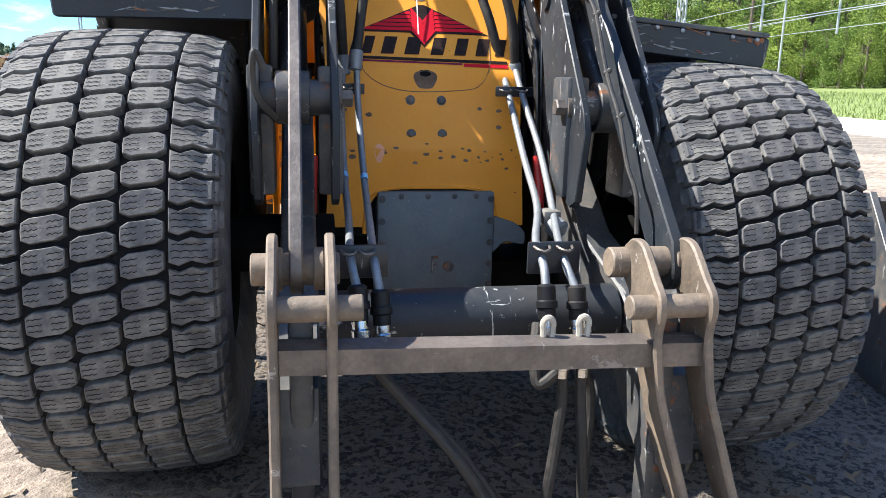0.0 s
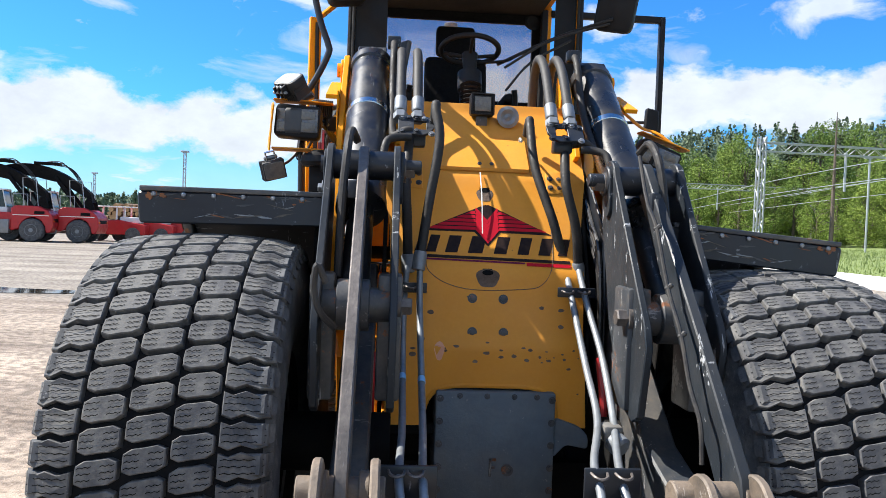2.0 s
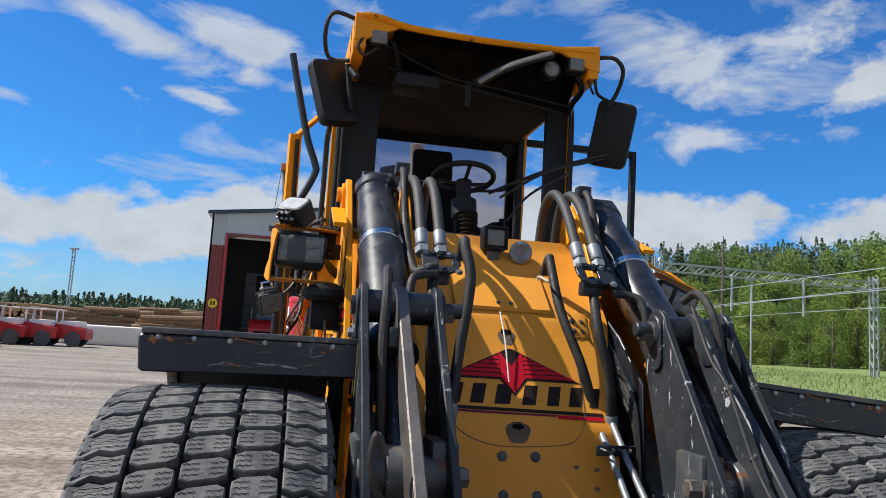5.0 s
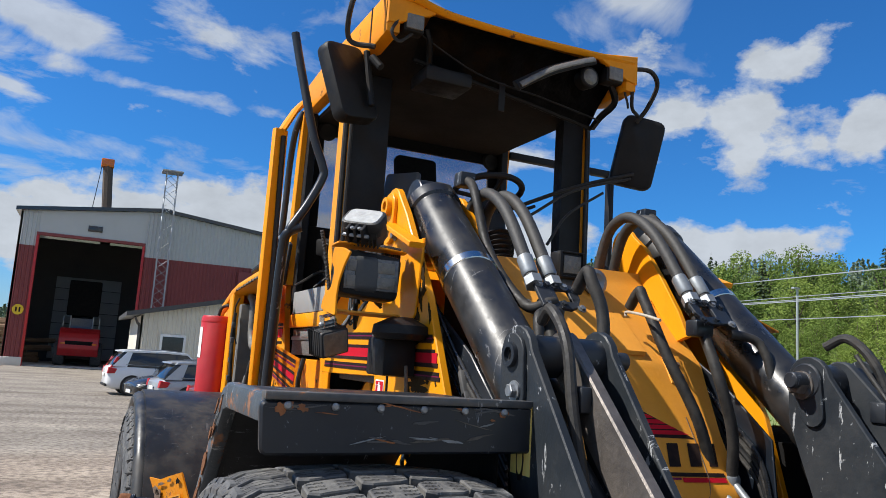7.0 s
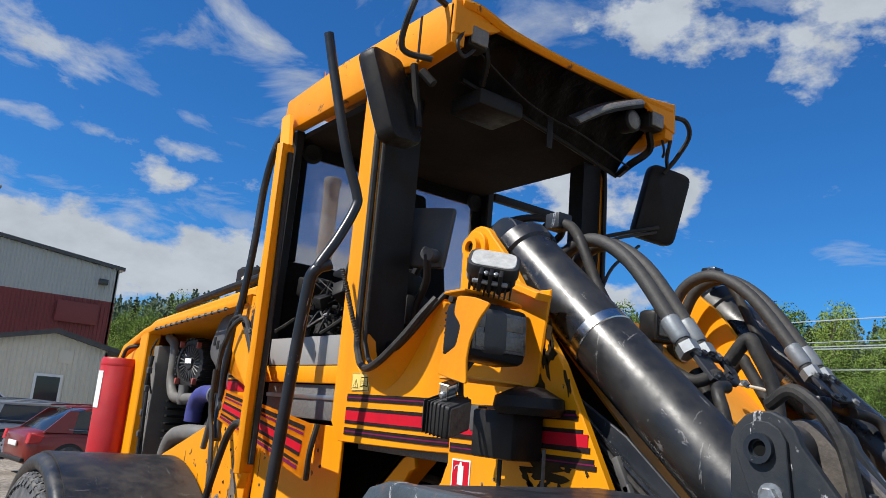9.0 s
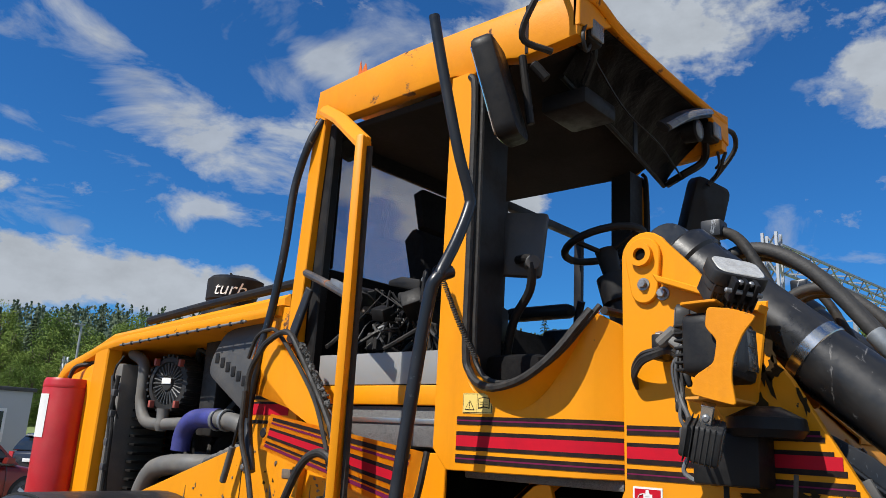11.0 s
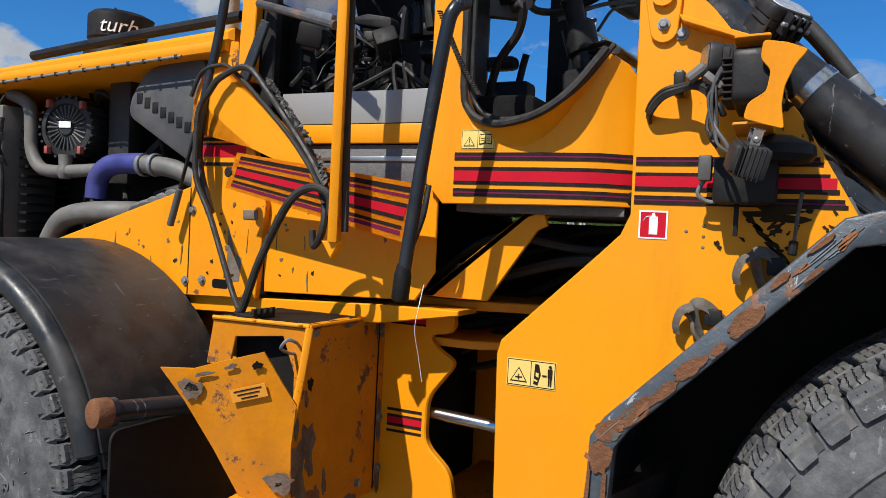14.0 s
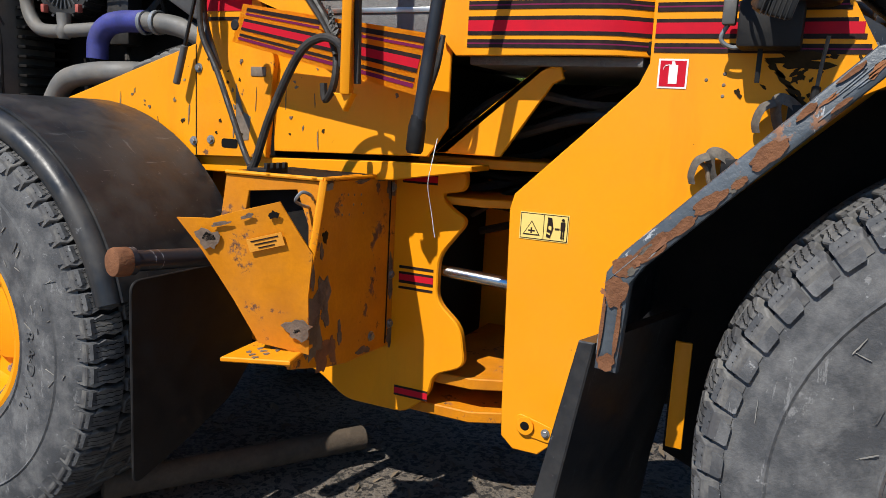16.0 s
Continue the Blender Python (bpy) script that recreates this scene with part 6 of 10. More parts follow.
def lamps(s):
    cx = s * 0.925
    t = 0 if s < 0 else 12
    m = Matrix.Translation((cx - (0 if s < 0 else 0.012), 3.93, 2.30 if s < 0 else 2.205)) @ Euler((radians(-2 if s < 0 else 4), radians(0 if s < 0 else 20), radians(0))).to_matrix().to_4x4() @ Matrix.Diagonal((0.76, 1, 0.88 if s < 0 else 0.74, 1))
    hb = prism(rounded([(-0.155, -0.085), (0.14, -0.10), (0.155, 0.085), (-0.14, 0.10)], 0.035), -0.06, 0.055, "y", w=0.015, seg=2)
    hb.transform(m)
    h = part("headlight", hb, "plastic", loader, "square twin LED headlight")
    for x in (-0.092, 0.055):
        q = box(x - (0.042 if x < 0 else 0.078), x + (0.042 if x < 0 else 0.078), -0.067, -0.058, -0.065, 0.068, 0.012)
        q.transform(m)
        part("lens", q, "lens_dark", h)
        for dz in (-0.03, 0.032):
            q = box(x - 0.03, x + (0.03 if x < 0 else 0.06), -0.0695, -0.066, dz - 0.024, dz + 0.022, 0.004)
            q.transform(m)
            part("reflector", q, "lens_dim", h)
    for k in range(7):
        q = box(-0.115, 0.115, 0.05, 0.085, -0.07 + 0.022 * k, -0.062 + 0.022 * k, 0.002, seg=1)
        q.transform(m)
        part("fin", q, "plastic", h)
    br = bmesh.new()
    if s < 0:
        absorb(br, prism(rounded([(-0.165, -0.05), (0.02, -0.035), (0.22, 0.02), (0.22, 0.06), (-0.165, 0.05)], 0.015, 2), 0.118, 0.127, "z", w=0.002))
        lower = prism(rounded([(-0.165, -0.055), (0.15, -0.05), (0.19, 0.0), (0.19, 0.06), (-0.165, 0.05)], 0.015, 2), -0.158, -0.149, "z", w=0.002)
        lower.transform(m)
        part("lamp_bracket", lower, "yellow_faded", loader, "faded yellow lower lamp bracket")
    else:
        absorb(br, prism(rounded([(-0.17, -0.05), (0.18, -0.07), (0.19, 0.08), (-0.16, 0.08)], 0.02, 2), 0.122, 0.131, "z", w=0.002))
    if s < 0:
        # waisted side plate, nearly upright and turned a little to the front
        wave = [(3.905, 2.392), (3.845, 2.385), (3.79, 2.366), (3.822, 2.322), (3.845, 2.265), (3.85, 2.213), (3.84, 2.145), (3.945, 2.172), (3.935, 2.217), (3.89, 2.249), (3.882, 2.307), (3.910, 2.34)]
        pl = prism(rounded(wave, 0.012, 3), -1.034, -1.026, w=0.0015)
        for v in pl.verts:
            v.co.x -= 0.23 * (v.co.y - 3.79) + 0.05 * (2.37 - v.co.z)
        part("bracket_side", pl, "yellow_worn", loader, "waisted yellow lamp bracket plate", angle=20)
    br.transform(m if s < 0 else m)
    bmesh.ops.recalc_face_normals(br, faces=br.faces)
    part("lamp_bracket", br, "yellow_worn", loader, "bent yellow lamp bracket with rusty edges")
    if s < 0:
        part("bracket_stay", prism([(3.86, 2.46), (4.02, 2.46), (4.05, 2.20), (3.98, 2.10), (3.90, 2.18)], s * 0.725, s * 0.735), "yellow", loader)
    if s < 0:
        for c, e, lens in (((-0.963, 3.87, 2.480), (-50, 6, -42), "lens"), ((-0.83, 4.055, 2.392), (-4, 0, -158), "lens_dim")):
            work_lamp(c, e, lens, *((0.150, 0.105) if lens == "lens" else (0.105, 0.100)))
        # square lamp hanging from a bright steel bail
        k = Matrix.Translation((-1.045, 3.93, 2.062)) @ Euler((radians(12), radians(-16), radians(16))).to_matrix().to_4x4()
        sq = lambda f: rounded([(-0.056 * f, -0.046 * f), (0.056 * f, -0.046 * f), (0.056 * f, 0.046 * f), (-0.056 * f, 0.046 * f)], 0.010, 3)
        b = prism(sq(1.0), -0.045, 0.020, "y", w=0.005, seg=2)
        absorb(b, prism(sq(0.86), 0.018, 0.050, "y", w=0.008, seg=2))
        b.transform(k)
        hung = part("work_lamp", b, "casting_black", loader, "square black work lamp hanging under the bracket")
        b = prism(sq(0.88), -0.0475, -0.040, "y", w=0.002)
        b.transform(k)
        part("lens", b, "lens_dim", hung)
        for i in range(6):
            b = box(-0.058, 0.058, -0.030 + 0.013 * i, -0.027 + 0.013 * i, -0.047, 0.047, 0.001, seg=1)
            b.transform(k)
            part("fin", b, "casting_black", hung)
        for y in (-0.022, 0.022):
            b = box(y - 0.002, y + 0.002, -0.014, 0.014, 0.040, 0.092, 0.001, seg=1)
            b.transform(k)
            part("bail", b, "chrome", hung, "bright steel bail")
        b = box(-0.024, 0.024, -0.016, 0.016, 0.088, 0.092, 0.001, seg=1)
        b.transform(k)
        part("bail", b, "chrome", hung)
        b = rod((-0.034, 0, 0.062), (0.034, 0, 0.062), 0.010, 10)
        b.transform(k)
        part("bail_bolt", b, "bolt", hung)
        # six-sided back of the headlight
        part("headlight_back", prism(rounded([(3.965, 2.36), (3.91, 2.385), (3.86, 2.36), (3.855, 2.25), (3.90, 2.215), (3.96, 2.24)], 0.012, 2), -0.99, -0.90, w=0.012, seg=2), "plastic_grey", h, "dusty six-sided headlight back")
        part("beacon_base", lathe([(0.09, 0), (0.105, 0.02), (0.10, 0.05), (0.06, 0.07), (0.04, 0.08)], (-0.80, 3.86, 2.08), (-0.80, 3.86, 3), 24), "plastic", loader, "oily black rotary joint")
        part("valve_box", box(-0.86, -0.735, 3.86, 4.04, 1.95, 2.09, 0.01), "plastic", loader, "oily black box with stains")
        for k in range(7):
            o = [rnd.uniform(-0.014, 0.014) for _ in range(9)]
            part("lamp_cable", tube([(-0.86 + o[0], 4.02 + o[1], 2.37), (-0.90 + o[2], 4.035 + o[3], 2.32), (-0.92 + o[4], 4.045 + o[5], 2.25 + o[6]), (-0.93 + o[7], 4.03 + o[8], 2.19 - 0.012 * k)] + ([(-0.97, 4.01 + o[2], 2.12), (-1.02, 3.975, 2.08)] if k < 3 else [(-0.90, 4.06, 2.17), (-0.86, 4.05 + o[4], 2.24)]), rnd.choice((0.004, 0.005, 0.007)), 8), rnd.choice(("hose", "hose", "hose_grey", "plastic_grey")), loader)
        for c, e, w in (((-0.90, 4.05, 2.315), 40, 0.020), ((-0.91, 4.04, 2.27), -30, 0.016), ((-0.92, 4.02, 2.225), 70, 0.014)):
            part("connector", box(-w * 0.6, w * 0.6, -w * 1.6, w * 1.6, -w * 0.6, w * 0.6, 0.004, m=pose(*c, e, 10, 20)), "grey" if w > 0.018 else "plastic", loader)
        part("connector", rod((-0.86, 4.13, 2.33), (-0.86, 4.08, 2.37), 0.018, 10), "grey", loader)
    else:
        part("bracket_cap", tube([(0.723, 4.10, 2.518), (0.76, 4.07, 2.47), (0.80, 4.03, 2.425), (0.86, 3.99, 2.365), (0.93, 3.95, 2.335), (1.04, 3.92, 2.255)], 0.020, 8, flat=0.35), "yellow_worn", loader)
        part("door_mirror", prism(rounded([(1.49, 2.62), (1.60, 2.60), (1.60, 2.77), (1.50, 2.79)], 0.02), 5.82, 5.87, "y", w=0.008), "plastic", loader, "small black mirror on the open door")
        part("mirror_stay", tube([(1.25, 5.86, 2.665), (1.40, 5.86, 2.675), (1.52, 5.86, 2.68)], 0.012, 8), "hose", loader)


sides(lamps)
# cable bundle, straps with buckles and oil stains on the left tower plate
for k in range(5):
    o = 0.010 * (k - 2)
    part("cable", tube([(-0.735, 4.27 + o * 0.3, 2.235 + o), (-0.77, 4.255, 2.262 + o), (-0.80, 4.215, 2.297 + o * 0.7), (-0.81, 4.165, 2.312 + o * 0.5), (-0.83, 4.115, 2.318 + o * 0.4), (-0.86, 4.07, 2.30 + o), (-0.89, 4.04, 2.24 + o)], 0.006 + 0.002 * (k % 3), 8), "hose", loader)
part("cable_clip", box(-0.80, -0.73, 4.150, 4.185, 2.295, 2.372, 0.006), "plastic", loader)
part("clip_nut", hexbolt((-0.765, 4.172, 2.366), (-0.4, 0, 0.9), 0.014, 0.016), "bolt", loader)
part("connector", box(-0.83, -0.79, 4.05, 4.09, 2.02, 2.10, 0.006), "plastic_grey", loader)
part("cable", tube([(-0.80, 4.07, 2.03), (-0.80, 4.09, 1.98), (-0.79, 4.05, 1.955), (-0.80, 4.0, 1.98)], 0.007, 8), "zinc", loader, "grey braided cable")


def strap(pts, w):
    """A flat webbing strap along pts on the tower plate."""
    bm = tube(pts, w, 8, flat=0.14)
    return part("strap", bm, "canvas", loader, "dirty webbing strap")


for dy, dz, sg in ((0.0, 0.0, 1), (0.175, -0.175, 1)):
    st = strap([(-0.735, 3.87 + dy, 1.655 + dz), (-0.75, 3.905 + dy, 1.74 + dz), (-0.77, 3.91 + dy, 1.80 + dz), (-0.765, 3.875 + dy, 1.80 + dz), (-0.745, 3.83 + dy, 1.76 + dz), (-0.735, 3.79 + dy, 1.72 + dz)], 0.022)
    strap([(-0.77, 3.915 + dy, 1.795 + dz), (-0.775, 3.95 + dy, 1.775 + dz), (-0.77, 3.965 + dy, 1.73 + dz), (-0.765, 3.96 + dy, 1.70 + dz)], 0.018)
    part("buckle", box(-0.772, -0.752, 3.825 + dy, 3.878 + dy, 1.735 + dz, 1.79 + dz, 0.006), "plastic", st)
    part("strap_hook", tube([(-0.74, 3.885 + dy, 1.68 + dz), (-0.75, 3.89 + dy, 1.65 + dz), (-0.74, 3.885 + dy, 1.62 + dz)], 0.008, 6), "zinc", st)
part("bent_hook", tube([(-0.735, 4.065, 1.50), (-0.75, 4.085, 1.535), (-0.75, 4.095, 1.575), (-0.755, 4.12, 1.60)], 0.008, 6), "rusty", loader)
rnd = random.Random(31)
for k in range(26):
    y, z = 3.83 + rnd.gauss(0, 0.075), 1.86 + rnd.gauss(0, 0.06)
    r = rnd.uniform(0.003, 0.011)
    part("oil_stain", blotch((-0.7262, y, min(z, 1.95)), (0, 1, rnd.uniform(-0.8, 0.8)), (0, 0, 1), r * rnd.uniform(0.8, 2.2), r, 100 + k, 0.5, 12), "oil", loader)
for k in range(5):
    part("oil_stain", blotch((-0.7263, 3.93 + 0.02 * k - 0.05 * k, 1.90 - 0.035 * k), (0, -0.8, -0.6), (0, 0.6, -0.8), 0.035, 0.010, 200 + k, 0.6, 14), "oil", loader)
part("oil_stain", blotch((-0.7264, 3.86, 1.925), (0, 1, 0), (0, 0, 1), 0.10, 0.022, 77, 0.5, 24), "oil", loader)
for k in range(14):
    y, z = 3.90 + rnd.gauss(0, 0.05), 2.18 + rnd.gauss(0, 0.07)
    part("oil_stain", blotch((-0.7265, y, z), (0, 0.3, 1), (0, 1, -0.3), rnd.uniform(0.02, 0.06), rnd.uniform(0.006, 0.02), 300 + k, 0.6, 14), "oil", loader)
part("hanging_cord", tube([(-0.80, 3.79, 1.99), (-0.79, 3.80, 1.90), (-0.79, 3.805, 1.83)], 0.006, 6), "canvas", loader)
part("cord_weight", rod((-0.79, 3.805, 1.845), (-0.79, 3.808, 1.80), 0.014, 10), "plastic", loader)
part("hanging_strip", box(-0.80, -0.795, 3.965, 3.98, 1.85, 1.96, 0.001), "plastic", loader)
for y, z in ((4.13, 1.86), (4.075, 1.88), (4.075, 1.845), (4.075, 1.81)):
    part("screw_hole", rod((-0.722, y, z), (-0.7275, y, z), 0.006, 10), "rusty", loader)
hl = part("work_lamp", box(-0.065, 0.065, 4.05, 4.13, 2.38, 2.50, 0.018), "plastic", loader, "square work lamp on the front frame")
part("lens", box(-0.043, 0.043, 4.044, 4.052, 2.402, 2.478, 0.012), "lens_dim", hl)
for k in range(4):
    part("bezel_bar", box(-0.062, 0.062, 4.043, 4.056, 2.384 + 0.104 * (k % 2), 2.392 + 0.104 * (k % 2), 0.003) if k < 2 else box(-0.062 + 0.112 * (k - 2), -0.050 + 0.112 * (k - 2), 4.043, 4.056, 2.386, 2.494, 0.003), "plastic", hl)
part("lamp_foot", box(-0.03, 0.03, 4.08, 4.11, 2.33, 2.39, 0.006), "black_worn", hl)
for ob in [hl, *hl.children]:
    ob.data.transform(Matrix.Translation((0.01, -0.055, 0.012)))
part("horn", lathe([(0.055, 0), (0.058, -0.012), (0.04, -0.02), (0.02, -0.008), (0.0001, -0.02)], (0.146, 4.020, 2.392), (0.146, 5, 2.392), 24, cap=False), "zinc", loader, "round horn")
part("horn_body", lathe([(0.054, 0.002), (0.050, 0.03), (0.03, 0.05)], (0.146, 4.020, 2.392), (0.146, 5, 2.392), 24), "plastic_grey", loader)


# ---- rear half ----
def block(s):
    o = [(5.37, 1.48), (5.05, 1.50), (5.05, 1.40), (5.17, 1.39), (5.12, 1.33), (5.03, 1.285), (5.16, 1.12), (5.16, 0.93), (5.04, 0.83), (5.01, 0.66), (5.16, 0.60), (5.175, 0.50), (5.29, 0.40), (5.60, 0.40), (5.75, 0.50), (6.2, 0.60), (6.4, 0.9), (6.4, 1.48)]
    p = part("rear_frame", prism(rounded(o, 0.05), s * 0.47, s * 0.51, w=0.006), "yellow", loader, "yellow rear frame plate at the hinge")
    for z0, z1 in ((1.42, 1.465), (0.96, 1.065), (0.475, 0.52)):
        hh = z1 - z0
        for f0, f1, m in ((0, 0.2, "blacktape"), (0.2, 0.8, "redtape"), (0.8, 1, "blacktape")) if hh < 0.06 else ((0, 0.1, "blacktape"), (0.24, 0.36, "blacktape"), (0.36, 0.62, "redtape"), (0.62, 0.72, "blacktape"), (0.86, 0.97, "blacktape")):
            part("stripe", box(min(s * 0.51, s * 0.5125), max(s * 0.51, s * 0.5125), 5.18, 5.345, z0 + hh * f0, z0 + hh * f1, 0), m, p)
    return p


sides(block)
for z0, z1, y0 in ((1.50, 1.54, 4.45), (1.34, 1.375, 4.6), (0.55, 0.60, 4.55), (0.40, 0.45, 4.6)):
    part("hinge_plate", prism([(-0.46, 5.3), (-0.46, 5.0), (-0.25, y0), (0.25, y0), (0.46, 5.0), (0.46, 5.3)], z0, z1, "z", w=0.005), "yellow" if z0 > 1 else "yellow_dirty", loader, "yellow hinge plate")
part("hinge_pin", rod((0, 4.72, 0.36), (0, 4.72, 1.6), 0.09, 24), "frame_dark", loader)
part("steering_cylinder", rod((-0.44, 5.2, 1.05), (-0.44, 4.78, 1.03), 0.028, 16), "chrome", loader, "bright steering cylinder rod")
part("cylinder_eye", box(-0.50, -0.38, 4.70, 4.84, 0.985, 1.075, 0.02), "steel_bar", loader)
part("eye_plate", box(-0.55, -0.34, 4.66, 4.80, 1.09, 1.115, 0.006), "yellow", loader)
part("eye_plate", box(-0.55, -0.34, 4.66, 4.80, 0.94, 0.965, 0.006), "yellow", loader)
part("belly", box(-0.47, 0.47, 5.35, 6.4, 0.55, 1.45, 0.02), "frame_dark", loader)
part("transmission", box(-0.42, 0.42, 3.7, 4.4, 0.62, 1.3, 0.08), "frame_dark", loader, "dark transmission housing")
rnd = random.Random(21)
for k in range(14):
    x = rnd.uniform(-0.5, 0.35)
    z = rnd.uniform(1.25, 1.85)
    part("hydraulic_hose", tube([(x, 5.2, z - 0.1), (x + rnd.uniform(-0.1, 0.1), 4.9, z + rnd.uniform(-0.1, 0.08)), (x + rnd.uniform(-0.1, 0.1), 4.55, z + rnd.uniform(-0.05, 0.1)), (x, 4.1, z + 0.05)], rnd.uniform(0.014, 0.026), 8), "hose_grey" if k % 4 == 0 else "hose", loader)
# slanting channel beam below the cab
ch = prism([(5.15, 1.56), (4.73, 1.905), (4.66, 1.925), (4.64, 1.86), (4.68, 1.84), (4.87, 1.56)], -0.62, -0.60, w=0.003)
absorb(ch, prism([(5.15, 1.56), (4.73, 1.905), (4.66, 1.925), (4.655, 1.91), (4.72, 1.885), (5.10, 1.56)], -0.62, -0.45, w=0.003))
part("cab_bracket", ch, "yellow", loader, "slanting yellow channel below the cab")
# two near-black blocks added to close the see-through gap between the frames with darkness
part("hydraulic_tank", box(0.05, 0.66, 4.2, 5.4, 1.42, 1.88, 0.04), "frame_dark", loader, "near-black filler block below the cab")
part("pump_body", box(-0.42, 0.60, 5.22, 5.9, 1.52, 1.93, 0.05), "frame_dark", loader, "near-black filler block behind the hinge")
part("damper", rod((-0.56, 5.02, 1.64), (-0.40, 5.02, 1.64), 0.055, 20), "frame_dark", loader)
# panels below the door
part("door_base", prism([(5.88, 1.52), (5.14, 1.545), (5.10, 1.60), (5.06, 1.66), (5.06, 1.98), (5.9, 1.98)], -0.70, -0.685, w=0.003), "yellow", loader, "yellow panel below the cab door")
part("deck_edge", prism([(6.42, 1.40), (6.42, 1.485), (5.9, 1.49), (5.30, 1.515), (4.95, 1.52), (4.95, 1.50), (5.30, 1.44)], -0.70, -0.52, w=0.004), "yellow", loader)
pp = part("rear_panel", prism([(6.29, 1.475), (5.90, 1.49), (5.86, 1.9), (5.98, 2.28), (6.05, 2.60), (6.20, 2.62), (6.27, 2.2), (6.29, 1.96)], -0.735, -0.70, w=0.003), "yellow_worn", loader, "stained yellow side panel")
part("slot", prism(rounded([(6.14, 1.52), (6.05, 1.52), (6.05, 1.56), (6.14, 1.56)], 0.015), -0.7365, -0.7345, w=0), "sipe", pp)
part("seam", box(-0.7362, -0.734, 6.283, 6.289, 1.48, 1.96, 0), "sipe", pp)
for y, z in ((6.30, 1.54), (6.20, 1.55), (6.27, 1.86)):
    part("bolt", hexbolt((-0.735, y, z), (-1, 0, 0), 0.014, 0.016), "bolt", pp)
for z0, z1, m in ((2.06, 2.075, "blacktape"), (2.10, 2.15, "redtape"), (2.15, 2.16, "blacktape"), (2.17, 2.185, "blacktape")):
    part("stripe", box(-0.738, -0.735, 5.98, 6.27, z0, z1, 0), m, pp)
part("sloping_panel", prism([(6.287, 1.965), (7.30, 1.645), (7.55, 1.57), (7.55, 1.40), (6.287, 1.475)], -0.735, -0.715, w=0.003), "yellow", loader, "sloping yellow panel over the rear wheel")
part("hinge_tab", box(-0.74, -0.70, 5.90, 5.98, 1.83, 1.87, 0.004), "rusty", loader)
part("worn_edge", prism([(5.99, 1.56), (6.06, 1.55), (6.06, 1.80), (6.02, 1.68), (5.98, 1.66)], -0.7365, -0.7345, w=0), "rusty", pp)


rg = random.Random(63)
for k in range(46):
    y = rg.choice((rg.uniform(5.12, 5.84), rg.uniform(5.95, 6.26), rg.uniform(6.32, 6.9)))
    x = -0.7006 if y < 5.9 else -0.7358
    top_z = 1.95 if y < 5.9 else (2.0 if y < 6.28 else 1.93 - 0.32 * (y - 6.29))
    z = rg.uniform(1.57, top_z - 0.06)
    streak = rg.random() < 0.2
    part("grime_mark", blotch((x - 0.0003 * (k % 4), y, z), (0, rg.uniform(-0.08, 0.08), 1), (0, 1, 0), rg.uniform(0.02, 0.06) if streak else rg.uniform(0.003, 0.010), rg.uniform(0.0015, 0.004) if streak else rg.uniform(0.003, 0.009), 900 + k, 0.5, 12), rg.choice(("rusty", "bare", "oil")) if not streak else "bare", loader)


# step box beside the hinge
def front_y(x):
    return 5.363 + 0.021 * (x + 1.072)


st = bmesh.new()
absorb(st, prism([(-1.118, 5.78), (-1.078, 5.36), (-0.508, 5.372), (-0.508, 5.80)], 1.446, 1.458, "z", w=0.002))
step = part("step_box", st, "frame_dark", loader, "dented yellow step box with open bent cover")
fw = prism([(-1.072, 1.446), (-0.511, 1.446), (-0.476, 0.703), (-0.888, 0.715), (-1.01, 0.734), (-1.258, 0.793), (-1.20, 1.0), (-1.126, 1.21)], 0.0, 0.014, "y", w=0.003)
for v in fw.verts:
    v.co.y += front_y(v.co.x)
part("front_wall", fw, "yellow_dirty", step)
ow = bmesh.new()
absorb(ow, prism([(5.777, 1.446), (5.802, 1.277), (5.70, 1.27), (5.677, 1.389), (5.473, 1.409), (5.423, 1.281), (5.42, 1.165), (5.46, 1.06), (5.50, 0.86), (5.50, 0.72), (5.478, 0.72), (5.47, 0.85), (5.435, 1.05), (5.395, 1.21), (5.378, 1.36), (5.378, 1.446)], -0.006, 0.006, w=0.002))
for v in ow.verts:
    v.co.x += -1.072 - 0.104 * (v.co.y - 5.363) + 0.008
part("outer_wall", ow, "yellow_dirty", step)
# solid near-black block added in the hollow box to stand for its shade
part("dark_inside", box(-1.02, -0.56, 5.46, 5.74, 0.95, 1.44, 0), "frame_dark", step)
lid = bmesh.new()
lv = [(-1.439, 5.716, 1.315), (-1.398, 5.605, 1.319), (-1.362, 5.515, 1.349), (-1.306, 5.373, 1.391), (-1.296, 5.318, 1.289), (-1.287, 5.275, 1.218), (-1.311, 5.297, 1.065), (-1.328, 5.302, 0.914), (-1.335, 5.305, 0.85), (-1.394, 5.474, 0.881), (-1.406, 5.552, 1.042), (-1.422, 5.642, 1.206)]
lid.faces.new([lid.verts.new((x + 0.22 * (1.39 - z), y, z)) for x, y, z in lv])
bmesh.ops.triangulate(lid, faces=lid.faces[:])
bmesh.ops.solidify(lid, geom=lid.faces[:], thickness=0.008)
bmesh.ops.recalc_face_normals(lid, faces=lid.faces)
cover = part("bent_cover", lid, "yellow_dirty", step, "bent yellow cover plate with worn corners", angle=50)
part("tread_plate", prism([(-1.43, 5.52), (-1.335, 5.30), (-1.10, 5.365), (-1.10, 5.56)], 0.838, 0.856, "z", w=0.004), "yellow_worn", step, "worn step tread")
part("bent_edge", tube([(-1.076, 5.36, 1.45), (-1.10, 5.362, 1.33), (-1.13, 5.364, 1.20), (-1.20, 5.366, 1.0), (-1.25, 5.368, 0.80)], 0.009, 8, flat=1.6), "yellow_worn", step)
